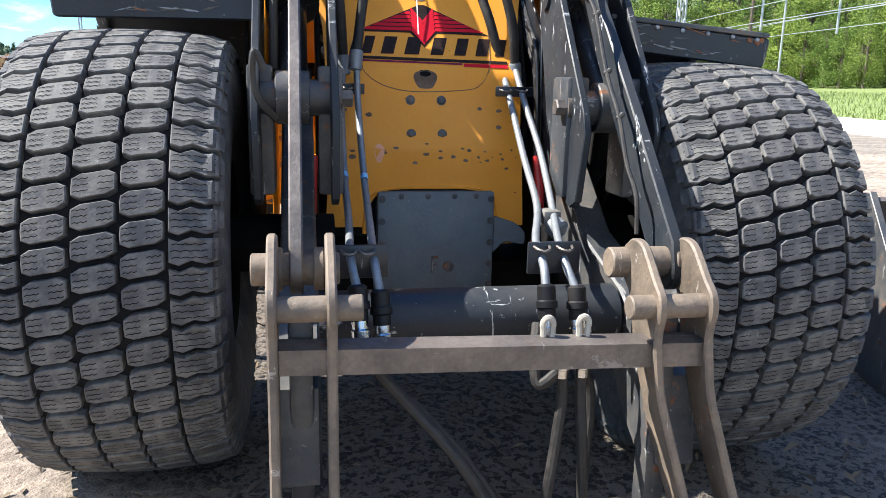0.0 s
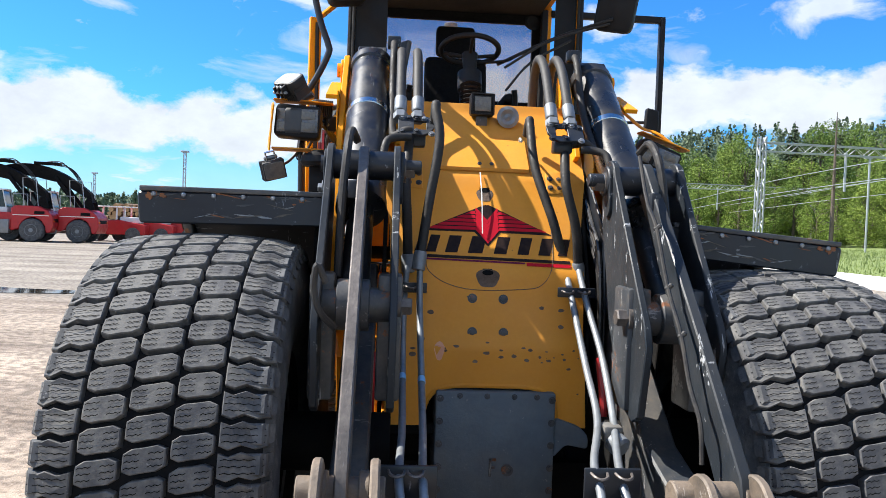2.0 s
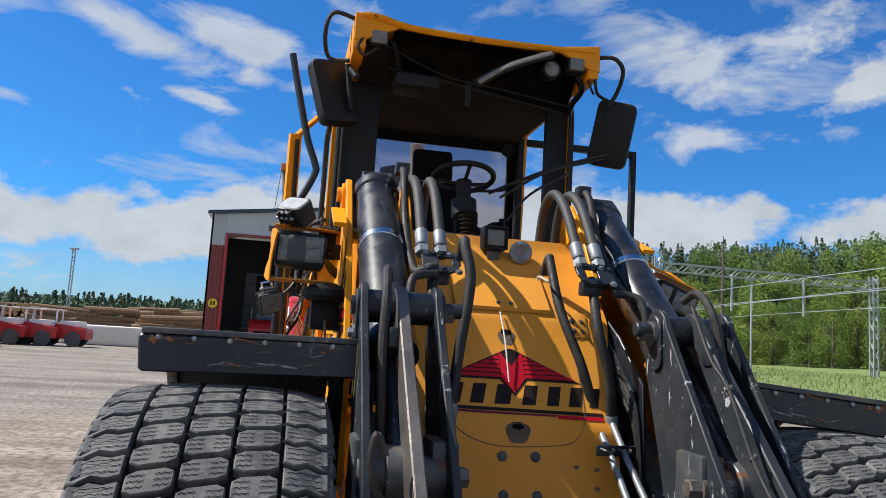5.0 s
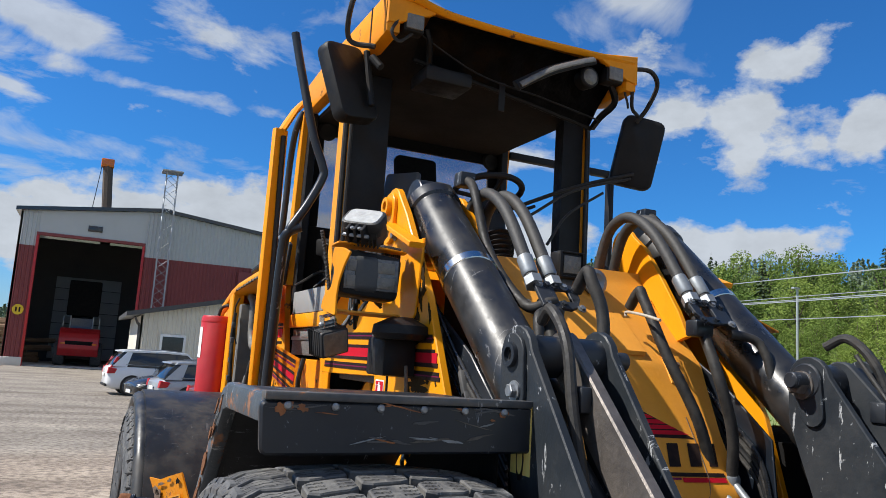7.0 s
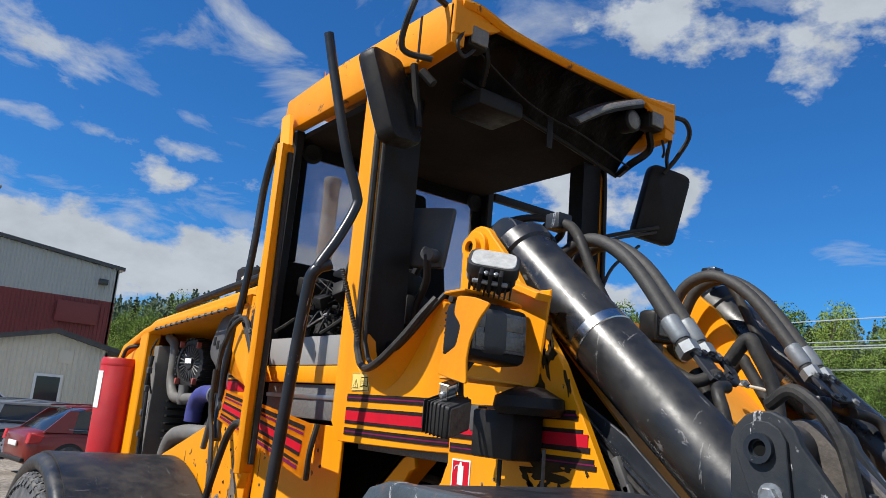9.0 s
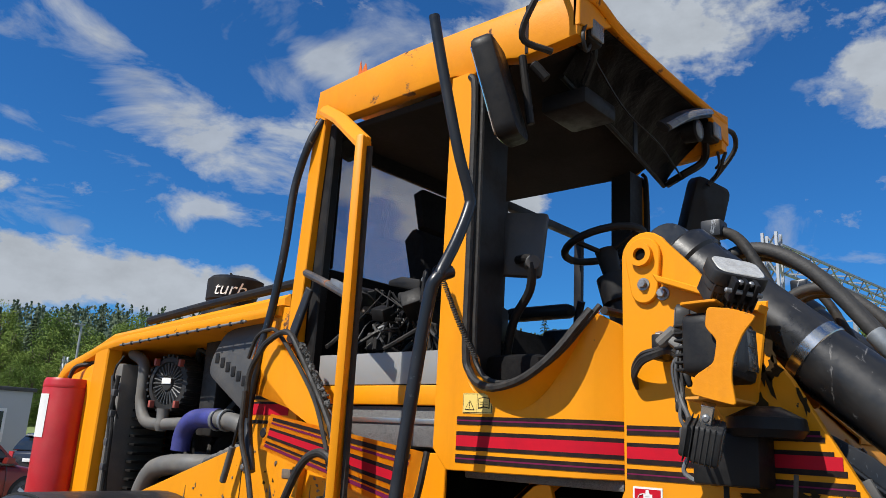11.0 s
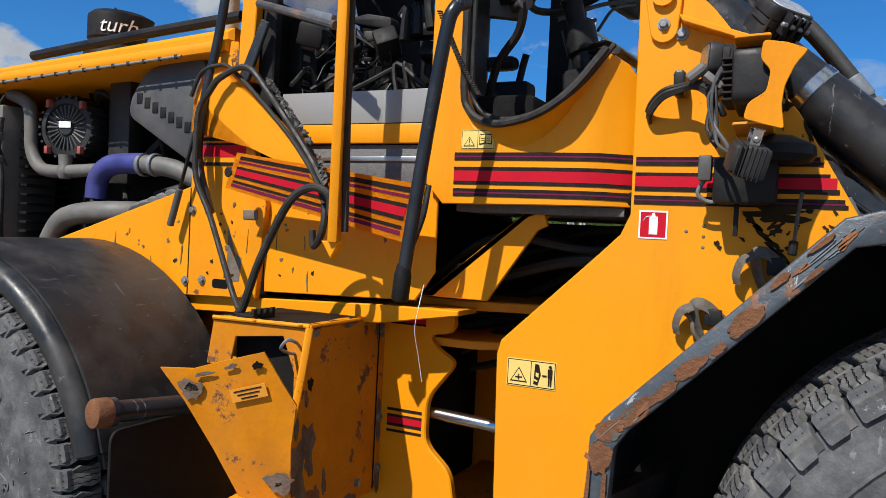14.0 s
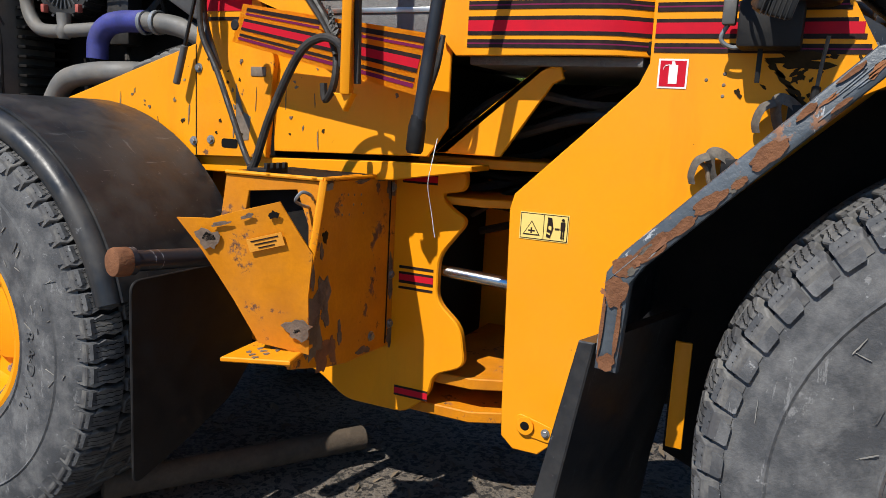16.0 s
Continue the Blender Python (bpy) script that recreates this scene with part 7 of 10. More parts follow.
part("bent_edge", tube([(-1.078, 5.358, 1.455), (-0.80, 5.366, 1.453), (-0.51, 5.372, 1.451)], 0.007, 8), "yellow_worn", step)
part("bent_edge", tube([(-1.076, 5.36, 1.455), (-1.117, 5.775, 1.455)], 0.008, 8), "yellow_worn", step)
part("weld_seam", box(-0.567, -0.561, 5.370, 5.3735, 0.72, 1.44, 0), "sipe", step)
for x, z in ((-0.947, 1.392), (-0.90, 1.389), (-0.855, 1.386), (-0.805, 1.383), (-0.945, 1.352), (-0.86, 1.348), (-0.80, 1.345), (-0.94, 1.315), (-0.89, 1.312), (-0.784, 1.309)):
    part("drain_hole", rod((x, front_y(x) - 0.001, z), (x, front_y(x) + 0.006, z), 0.007, 8), "rusty", step)
for x, z in ((-0.545, 1.40), (-0.535, 1.02), (-0.53, 0.80), (-0.69, 0.78)):
    part("bolt", hexbolt((x, front_y(x), z), (0, -1, 0), 0.015, 0.014), "bolt", step)


def on_front(x, z):
    return (x, front_y(x) - 0.0012, z)


FU, FV = (1, 0.021, 0), (0, 0, 1)
for x, z, ru, rv, sd, m in ((-1.15, 0.93, 0.07, 0.12, 1, "bare"), (-1.051, 0.79, 0.05, 0.055, 2, "rust_bright"), (-1.10, 0.86, 0.035, 0.09, 3, "rusty"), (-1.055, 1.031, 0.035, 0.075, 4, "bare"), (-1.04, 0.95, 0.022, 0.05, 12, "bare"),
                            (-0.539, 1.01, 0.022, 0.085, 5, "bare"), (-0.525, 0.745, 0.03, 0.04, 6, "bare"), (-0.561, 1.391, 0.032, 0.045, 7, "bare"), (-1.054, 1.243, 0.014, 0.026, 8, "oil"),
                            (-1.075, 1.19, 0.010, 0.03, 9, "bare"), (-0.937, 0.851, 0.014, 0.045, 10, "bare"), (-0.75, 0.735, 0.05, 0.016, 11, "bare"), (-1.04, 1.425, 0.03, 0.014, 14, "zinc"), (-0.80, 1.436, 0.05, 0.008, 15, "bare"),
                            (-1.13, 1.12, 0.010, 0.08, 16, "bare"), (-0.99, 0.80, 0.03, 0.05, 17, "rust_bright"), (-0.64, 1.435, 0.03, 0.007, 18, "bare")):
    part("rust_patch", blotch(on_front(x, z), FU, FV, ru, rv, sd, 0.4, 22), m, step)
for k, (x, y, ru, rv) in enumerate(((-1.07, 5.40, 0.016, 0.03), (-1.085, 5.50, 0.012, 0.05), (-1.09, 5.60, 0.014, 0.03), (-0.98, 5.378, 0.05, 0.010), (-0.84, 5.385, 0.07, 0.012), (-0.66, 5.388, 0.06, 0.010), (-1.09, 5.70, 0.012, 0.04))):
    part("paint_flake", blotch((x, y, 1.4592), (1, 0.03, 0), (0, 1, 0), ru, rv, 80 + k, 0.45, 20), "yellow_worn", step)
# worn corners, hole and a plate with unreadable writing on the bent cover
CA, CB, CC = (Vector((x + 0.22 * (1.39 - z), y, z)) for x, y, z in ((-1.362, 5.515, 1.349), (-1.306, 5.373, 1.391), (-1.394, 5.474, 0.881)))
cu_ = (CB - CA).normalized()
cn = cu_.cross(CC - CA).normalized()
cn = cn if cn.x < 0 else -cn
cv = cn.cross(cu_).normalized()
cv = cv if cv.z > 0 else -cv
CO = Vector((-1.355 + 0.22 * 0.21, 5.44, 1.18)) + cn * 0.016
lidface = lambda a, b: CO + cu_ * a + cv * b
for a, b, ru, rv, sd, m in ((-0.16, 0.12, 0.035, 0.04, 1, "bare"), (0.055, -0.26, 0.05, 0.035, 2, "bare"), (0.0, 0.165, 0.022, 0.008, 3, "bare"), (-0.155, 0.125, 0.020, 0.016, 4, "sipe"), (0.09, 0.150, 0.016, 0.014, 5, "sipe"), (0.05, -0.265, 0.014, 0.006, 6, "sipe"), (-0.10, 0.16, 0.030, 0.008, 7, "bare")):
    part("rust_patch", blotch(lidface(a, b), cu_, cv, ru, rv, 40 + sd, 0.35, 20), m, cover)
pl = part("data_plate", blotch(lidface(0.035, 0.065), cu_, cv, 0.090, 0.032, 3, 0.0, 4, math.pi / 4), "yellow_faded", cover, "small yellow oil plate with unreadable writing")
for k in range(3):
    part("mark", blotch(lidface(0.035, 0.078 - 0.013 * k) + cn * 0.002, cu_, cv, 0.070 - 0.014 * k, 0.0028, 5, 0.0, 4, math.pi / 4), "blacktape", pl)
part("loop", tube([(-1.08, 5.40, 1.38), (-1.12, 5.385, 1.40), (-1.15, 5.40, 1.41), (-1.16, 5.42, 1.38), (-1.12, 5.42, 1.36), (-1.08, 5.42, 1.35)], 0.006, 6), "zinc", step)
for k in range(12):
    part("tread_wear", blotch((-1.37 + 0.018 * k, 5.42 - 0.002 * k + 0.03 * (k % 3), 0.8565), (1, 0, 0), (0, 1, 0), 0.012, 0.010, 60 + k, 0.4, 10), "rusty", step)
part("white_string", tube([(-0.80, 5.05, 1.62), (-0.82, 5.06, 1.52), (-0.80, 5.08, 1.44), (-0.76, 5.08, 1.34), (-0.74, 5.07, 1.24)], 0.0015, 4), "white", loader, "thin white string")
lt = bmesh.new()
absorb(lt, box(-1.10, -0.97, 5.60, 5.68, 1.459, 1.475, 0.003))
for k in range(4):
    absorb(lt, box(-1.095 + 0.035 * k, -1.075 + 0.035 * k, 5.60, 5.615, 1.470, 1.497, 0.002))
part("latch", lt, "plastic", step, "broken black latch on the step")
part("crossbar", lathe([(0.045, 0), (0.05, 0.004), (0.05, 0.07), (0.038, 0.075), (0.036, 0.35), (0.036, 0.6)], (-1.55, 5.88, 1.154), (-0.95, 5.75, 1.12), 20), "black", loader, "black pipe with rusty end")
part("pipe_end", lathe([(0.030, -0.012), (0.048, -0.006), (0.0515, 0.004), (0.0515, 0.045), (0.050, 0.05)], (-1.55, 5.88, 1.154), (-0.95, 5.75, 1.12), 20), "rim_brown", loader)
part("hand_hose", tube([(-0.86, 6.15, 2.2), (-0.86, 6.14, 2.0), (-0.87, 6.04, 1.83), (-0.92, 5.87, 1.55), (-0.95, 5.80, 1.47)], 0.0125, 10), "hose", loader, "black hose")
part("hand_hose", tube([(-1.0, 5.76, 1.46), (-1.0, 5.734, 1.49), (-1.0, 5.662, 1.676), (-1.0, 5.539, 1.897), (-1.0, 5.439, 1.959), (-1.0, 5.36, 1.934), (-0.99, 5.35, 1.86)], 0.016, 10), "hose", loader, "bent black hose")
part("gas_strut", rod((-0.79, 6.30, 1.95), (-0.79, 6.35, 1.785), 0.016, 12), "plastic_grey", loader, "loose gas strut")
part("strut_rod", rod((-0.80, 6.20, 2.25), (-0.79, 6.30, 1.95), 0.008, 8), "plastic", loader)


# rear fenders
def rear_fender(s):
    cy, cz = 6.90, 0.745
    path = [(cy + 0.945 * math.cos(radians(a)), cz + 0.945 * math.sin(radians(a))) for a in np.linspace(166, 30, 28)]
    f = part("rear_fender", sheet(path, s * 0.75, s * 1.43, 0.012), "fender", loader, "scuffed black plastic rear fender")
    rim = [(cy + 0.895 * math.cos(radians(a)), cz + 0.895 * math.sin(radians(a))) for a in np.linspace(166, 30, 28)]
    part("fender_rim", tube([(s * 1.44, y, z) for y, z in rim], 0.05, 12, 1, smooth=False), "fender", f)
    rr = random.Random(23)
    for k in range(34):
        a = radians(rr.uniform(70, 160))
        x = s * rr.uniform(0.9, 1.40)
        c = (x, cy + 0.9525 * math.cos(a), cz + 0.9525 * math.sin(a))
        tang = Vector((rr.uniform(-1.2, 1.2), -math.sin(a), math.cos(a))).normalized()
        side = Vector((0, math.cos(a), math.sin(a))).cross(tang)
        part("scuff", blotch(c, tang, side, rr.uniform(0.02, 0.05), rr.uniform(0.0008, 0.0022), 700 + k, 0.4, 12), "plastic_grey" if k % 3 else "canvas", f)
    part("mud_flap", prism(rounded([(s * 1.43, 1.06), (s * 1.43, 0.27), (s * 1.15, 0.36), (s * 0.90, 0.46), (s * 0.76, 0.60), (s * 0.76, 1.06)], 0.05), 5.935, 5.947, "y", w=0.003), "plastic", f, "hanging black rubber flap")


sides(rear_fender)

# engine hood and bay
hood = bmesh.new()
absorb(hood, prism([(6.10, 2.615), (7.60, 2.54), (7.90, 2.50), (8.36, 2.39), (8.46, 2.30), (8.46, 2.24), (8.30, 2.33), (7.88, 2.45), (7.60, 2.48), (6.10, 2.56)], -0.76, 0.76, w=0.02, seg=2))
hd = part("engine_hood", hood, "yellow", loader, "long yellow engine hood")
part("hood_top", prism([(6.12, 2.60), (7.88, 2.49), (8.40, 2.36), (8.38, 2.42), (7.88, 2.57), (6.12, 2.68)], -0.70, 0.70, w=0.02), "yellow", hd)
part("hood_tube", tube([(-0.66, 6.10, 2.735), (-0.66, 6.8, 2.69), (-0.66, 7.5, 2.635)], 0.025, 10), "plastic", hd, "black tube along the hood edge")
part("edge_trim", tube([(-0.764, 6.35, 2.548), (-0.764, 7.0, 2.514), (-0.764, 7.62, 2.480)], 0.006, 8), "zinc", hd, "bright trim along the hood edge")
for k in range(13):
    y = 6.38 + 0.10 * k
    z = 2.548 - 0.0535 * (y - 6.35)
    part("trim_clip", box(-0.772, -0.758, y - 0.008, y + 0.008, z - 0.010, z + 0.010, 0.003), "hose", hd)
part("rear_post", prism([(7.78, 2.48), (7.95, 2.46), (7.97, 1.50), (7.80, 1.50)], -0.755, -0.66, w=0.008), "yellow", loader, "yellow hood post")
part("rear_post", prism([(7.78, 2.48), (7.95, 2.46), (7.97, 1.50), (7.80, 1.50)], 0.66, 0.755, w=0.008), "yellow", loader)
part("counterweight", prism([(7.95, 2.40), (8.38, 2.30), (8.46, 2.2), (8.55, 1.3), (8.40, 0.75), (7.4, 0.75), (7.4, 1.45), (7.95, 1.5)], -0.74, 0.74, w=0.03, seg=2), "yellow", loader, "yellow counterweight")
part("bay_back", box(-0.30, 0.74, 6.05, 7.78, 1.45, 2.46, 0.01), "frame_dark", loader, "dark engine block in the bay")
part("bay_floor", box(-0.72, 0.74, 6.3, 7.8, 1.40, 1.46, 0.01), "frame_dark", loader)
rad = part("radiator", box(-0.70, -0.36, 7.68, 7.78, 1.48, 2.38, 0.012), "grey", loader, "upright grey radiator edge")
for k in range(16):
    part("radiator_fin", box(-0.60, -0.34, 7.60, 7.67, 1.50 + 0.05 * k, 1.515 + 0.05 * k, 0.002, seg=1), "frame_dark", rad)
part("wire", tube([(-0.74, 7.70, 2.30), (-0.76, 7.58, 2.0), (-0.74, 7.60, 1.7), (-0.73, 7.55, 1.5)], 0.012, 8), "hose", loader)
part("wire", tube([(-0.73, 7.62, 2.42), (-0.75, 7.66, 2.34), (-0.74, 7.68, 2.24), (-0.74, 7.62, 2.12), (-0.73, 7.58, 2.05)], 0.006, 8), "hose", loader)
for z in (2.20, 2.08, 1.92, 1.78):
    part("connector", box(-0.775, -0.745, 7.585, 7.625, z - 0.02, z + 0.02, 0.005), "plastic_grey", loader)
part("wire", tube([(-0.755, 7.60, 2.30), (-0.765, 7.61, 2.1), (-0.755, 7.60, 1.9), (-0.75, 7.60, 1.55)], 0.014, 8), "hose", loader)
part("tank_label", box(-0.703, -0.7005, 7.70, 7.745, 1.88, 2.0, 0), "sheet_grey", rad)
# round air cleaner with fins
KS = 0.76
c0 = Vector((-0.60, 7.305, 2.265))
an = Vector((-0.97, -0.22, 0.0)).normalized()
ac = lathe([(r * KS, h) for r, h in [(0.20, -0.13), (0.215, -0.12), (0.215, -0.02), (0.20, 0.0), (0.165, 0.004), (0.16, -0.012), (0.06, -0.006), (0.05, 0.006), (0.0001, 0.008)]], c0, c0 + an, 40, cap=False)
air = part("air_cleaner", ac, "casting_black", loader, "round black finned air cleaner")
e1 = an.cross(Vector((0, 0, 1))).normalized()
e2 = e1.cross(an)
for k in range(26):
    a = 2 * math.pi * k / 26
    d = e1 * math.cos(a) + e2 * math.sin(a)
    q = tube([c0 + d * (KS * 0.065) - an * 0.004, c0 + d * (KS * 0.155) - an * 0.004], 0.005, 6, smooth=False)
    part("fin", q, "plastic_grey", air)
    q = tube([c0 + d * (KS * 0.213) + an * 0.005, c0 + d * (KS * 0.222) - an * 0.06, c0 + d * (KS * 0.214) - an * 0.125], 0.008, 6, smooth=False)
    part("rib", q, "casting_black", air)
for a in (0.9, 2.3, 4.0, 5.4):
    d = e1 * math.cos(a) + e2 * math.sin(a)
    part("clip", box(-0.015, 0.015, -0.012, 0.012, -0.02, 0.02, 0.004, m=Matrix.Translation(c0 + d * (KS * 0.205) + an * 0.012)), material("faded_red", (0.35, 0.08, 0.06), 0.6), air)
part("label_plate", box(-0.001, 0.001, -0.036, 0.036, -0.017, 0.017, 0, m=Matrix.Translation(c0 + an * 0.012 + Vector((0, 0, 0.015))) @ an.to_track_quat("X", "Z").to_matrix().to_4x4()), "white", air)
part("outlet", lathe([(0.036, 0), (0.032, 0.06), (0.040, 0.075), (0.040, 0.10), (0.026, 0.125)], c0 + Vector((-0.02, -0.03, -0.145)), c0 + Vector((-0.02, -0.03, -1)), 16), "grey", air)
part("intake_pipe", tube([(-0.60, 7.76, 2.45), (-0.62, 7.70, 2.44), (-0.62, 7.58, 2.385), (-0.62, 7.555, 2.25), (-0.62, 7.545, 2.15), (-0.62, 7.48, 2.06), (-0.62, 7.36, 2.033), (-0.60, 7.05, 2.045)], 0.034, 14), "grey", loader, "dusty grey intake pipe")
bp = part("air_box", box(-0.50, -0.40, 6.96, 7.12, 1.98, 2.52, 0.02), "casting_black", loader, "grey back plate with bolts")
# breather box with raised unreadable mark
pb = prism(rounded([(6.77, 2.30), (6.76, 2.39), (6.66, 2.52), (6.42, 2.575), (6.28, 2.55), (6.28, 2.06), (6.36, 2.075)], 0.05), -0.68, -0.48, w=0.02, seg=2)
bx = part("breather_box", pb, "plastic_grey", loader, "dark grey moulded breather box")
for k in range(7):
    y, z = 6.69 - 0.052 * k, 2.385 - 0.024 * k
    part("raised_mark", box(-0.684, -0.678, y - 0.018, y + 0.018, z - 0.026, z + 0.026, 0.004), "plastic", bx)
part("blue_elbow", tube([(-0.62, 7.04, 1.90), (-0.62, 7.03, 1.99), (-0.62, 6.97, 2.055), (-0.62, 6.87, 2.076), (-0.62, 6.70, 2.077)], 0.052, 16), "bluehose", loader, "blue silicone elbow hose")
part("charge_pipe", tube([(-0.62, 6.70, 2.075), (-0.62, 6.50, 2.05), (-0.60, 6.32, 1.98)], 0.046, 16), "grey", loader)
for y in (6.71, 6.63):
    part("hose_clamp", lathe([(0.051, -0.012), (0.057, -0.01), (0.057, 0.01), (0.051, 0.012)], (-0.62, y, 2.07), (-0.62, 0, 2.07), 20, cap=False), "zinc", loader)
part("exhaust_elbow", tube([(-0.66, 7.34, 1.60), (-0.66, 7.30, 1.70), (-0.66, 7.21, 1.79), (-0.65, 7.05, 1.825), (-0.62, 6.85, 1.835), (-0.5, 6.7, 1.84)], 0.055, 14), "grey", loader, "grey exhaust elbow")
for k in range(5):
    part("engine_pipe", tube([(-0.5, 6.85 - 0.05 * k, 1.75), (-0.62, 6.78 - 0.06 * k, 1.85 + 0.02 * k), (-0.58, 6.62 - 0.06 * k, 1.90), (-0.4, 6.55, 1.95)], 0.022, 8), "grey", loader)
rnd = random.Random(31)
for k in range(12):
    y, z = rnd.uniform(6.4, 7.3), rnd.uniform(1.75, 2.4)
    part("engine_hose", tube([(-0.32, y, z), (-0.46, y + rnd.uniform(-0.1, 0.1), z + rnd.uniform(-0.1, 0.1)), (-0.36, y + rnd.uniform(-0.25, 0.25), z + rnd.uniform(-0.2, 0.2))], rnd.uniform(0.012, 0.03), 8), "hose", loader)
part("exhaust_pipe", lathe([(0.055, 0), (0.055, 0.70), (0.062, 0.71), (0.062, 0.76), (0.05, 0.77)], (0.03, 6.80, 2.84), (0.03, 6.80, 4.0), 20), "canvas_pale", loader, "pale heat-stained exhaust pipe behind the cab")
# pre-cleaner on the hood
tc = Vector((-0.09, 7.56, 2.64))
pcm = lathe([(0.165, 0), (0.178, 0.01), (0.178, 0.150), (0.170, 0.165), (0.152, 0.170), (0.152, 0.205), (0.160, 0.215), (0.160, 0.335), (0.158, 0.350), (0.135, 0.372), (0.07, 0.385)], tc, tc + Vector((0, 0, 1)), 40)
lip_way = Vector((0.70, -0.71, 0))
for v in pcm.verts:          # the cap's upper part juts out to one side
    q = v.co - tc
    side_ = max(0.0, (q.x * lip_way.x + q.y * lip_way.y) / 0.16 - 0.35)
    if q.z > 0.2:
        v.co += lip_way * (0.085 * side_ * (q.z - 0.2) / 0.15 if q.z < 0.36 else 0.06 * side_)
pc = part("pre_cleaner", pcm, "plastic", loader, "black intake pre-cleaner cap marked turbo")
part("wing_nut", tube([tc + Vector((-0.04, -0.03, 0.395)), tc + Vector((0, 0, 0.39)), tc + Vector((0.06, 0.02, 0.40))], 0.008, 6), "plastic", pc)
cu = bpy.data.curves.new("text", "FONT")
cu.body, cu.size, cu.extrude, cu.shear, cu.align_x = "turbo", 0.120, 0.0, 0.25, "CENTER"
tmp = bpy.data.objects.new("text", cu)
me = bpy.data.meshes.new_from_object(tmp)
bpy.data.objects.remove(tmp)
for v in me.vertices:
    a = radians(-118) + v.co.x / 0.165
    v.co = tc + Vector((0.166 * math.cos(a), 0.166 * math.sin(a), 0.235 + v.co.y)) + lip_way * 0.085 * max(0.0, math.cos(a - radians(-45.4)) - 0.35) * (0.035 + v.co.y) / 0.15
me.materials.append(M["white"])
tx = new("turbo_mark", me)
tx.parent = pc
# red cylinder on the rear corner
rc = Vector((-0.80, 8.16, 1.52))
ex = part("fire_tank", lathe([(0.12, 0), (0.14, 0.02), (0.14, 0.74), (0.13, 0.76), (0.02, 0.765)], rc, rc + Vector((0, 0, 1)), 32), "red", loader, "tall red fire extinguisher cylinder")
part("tank_seam", lathe([(0.1405, 0.70), (0.1425, 0.71), (0.1405, 0.72)], rc, rc + Vector((0, 0, 1)), 32, cap=False), "red", ex)
q = bmesh.new()
vs = [[q.verts.new(rc + Vector((0.1425 * math.cos(a), 0.1425 * math.sin(a), z))) for z in (0.40, 0.66)] for a in np.radians(np.linspace(165, 205, 6))]
for v0, v1 in zip(vs, vs[1:]):
    q.faces.new((v0[0], v1[0], v1[1], v0[1]))
part("tank_label", q, "white", ex, "white paper label")
part("tank_hose", tube([rc + Vector((0.0, 0.0, 0.77)), rc + Vector((0.02, -0.03, 0.84)), rc + Vector((0.10, -0.12, 0.88)), rc + Vector((0.16, -0.22, 1.0)), rc + Vector((0.20, -0.30, 1.02))], 0.014, 8), "hose", ex)


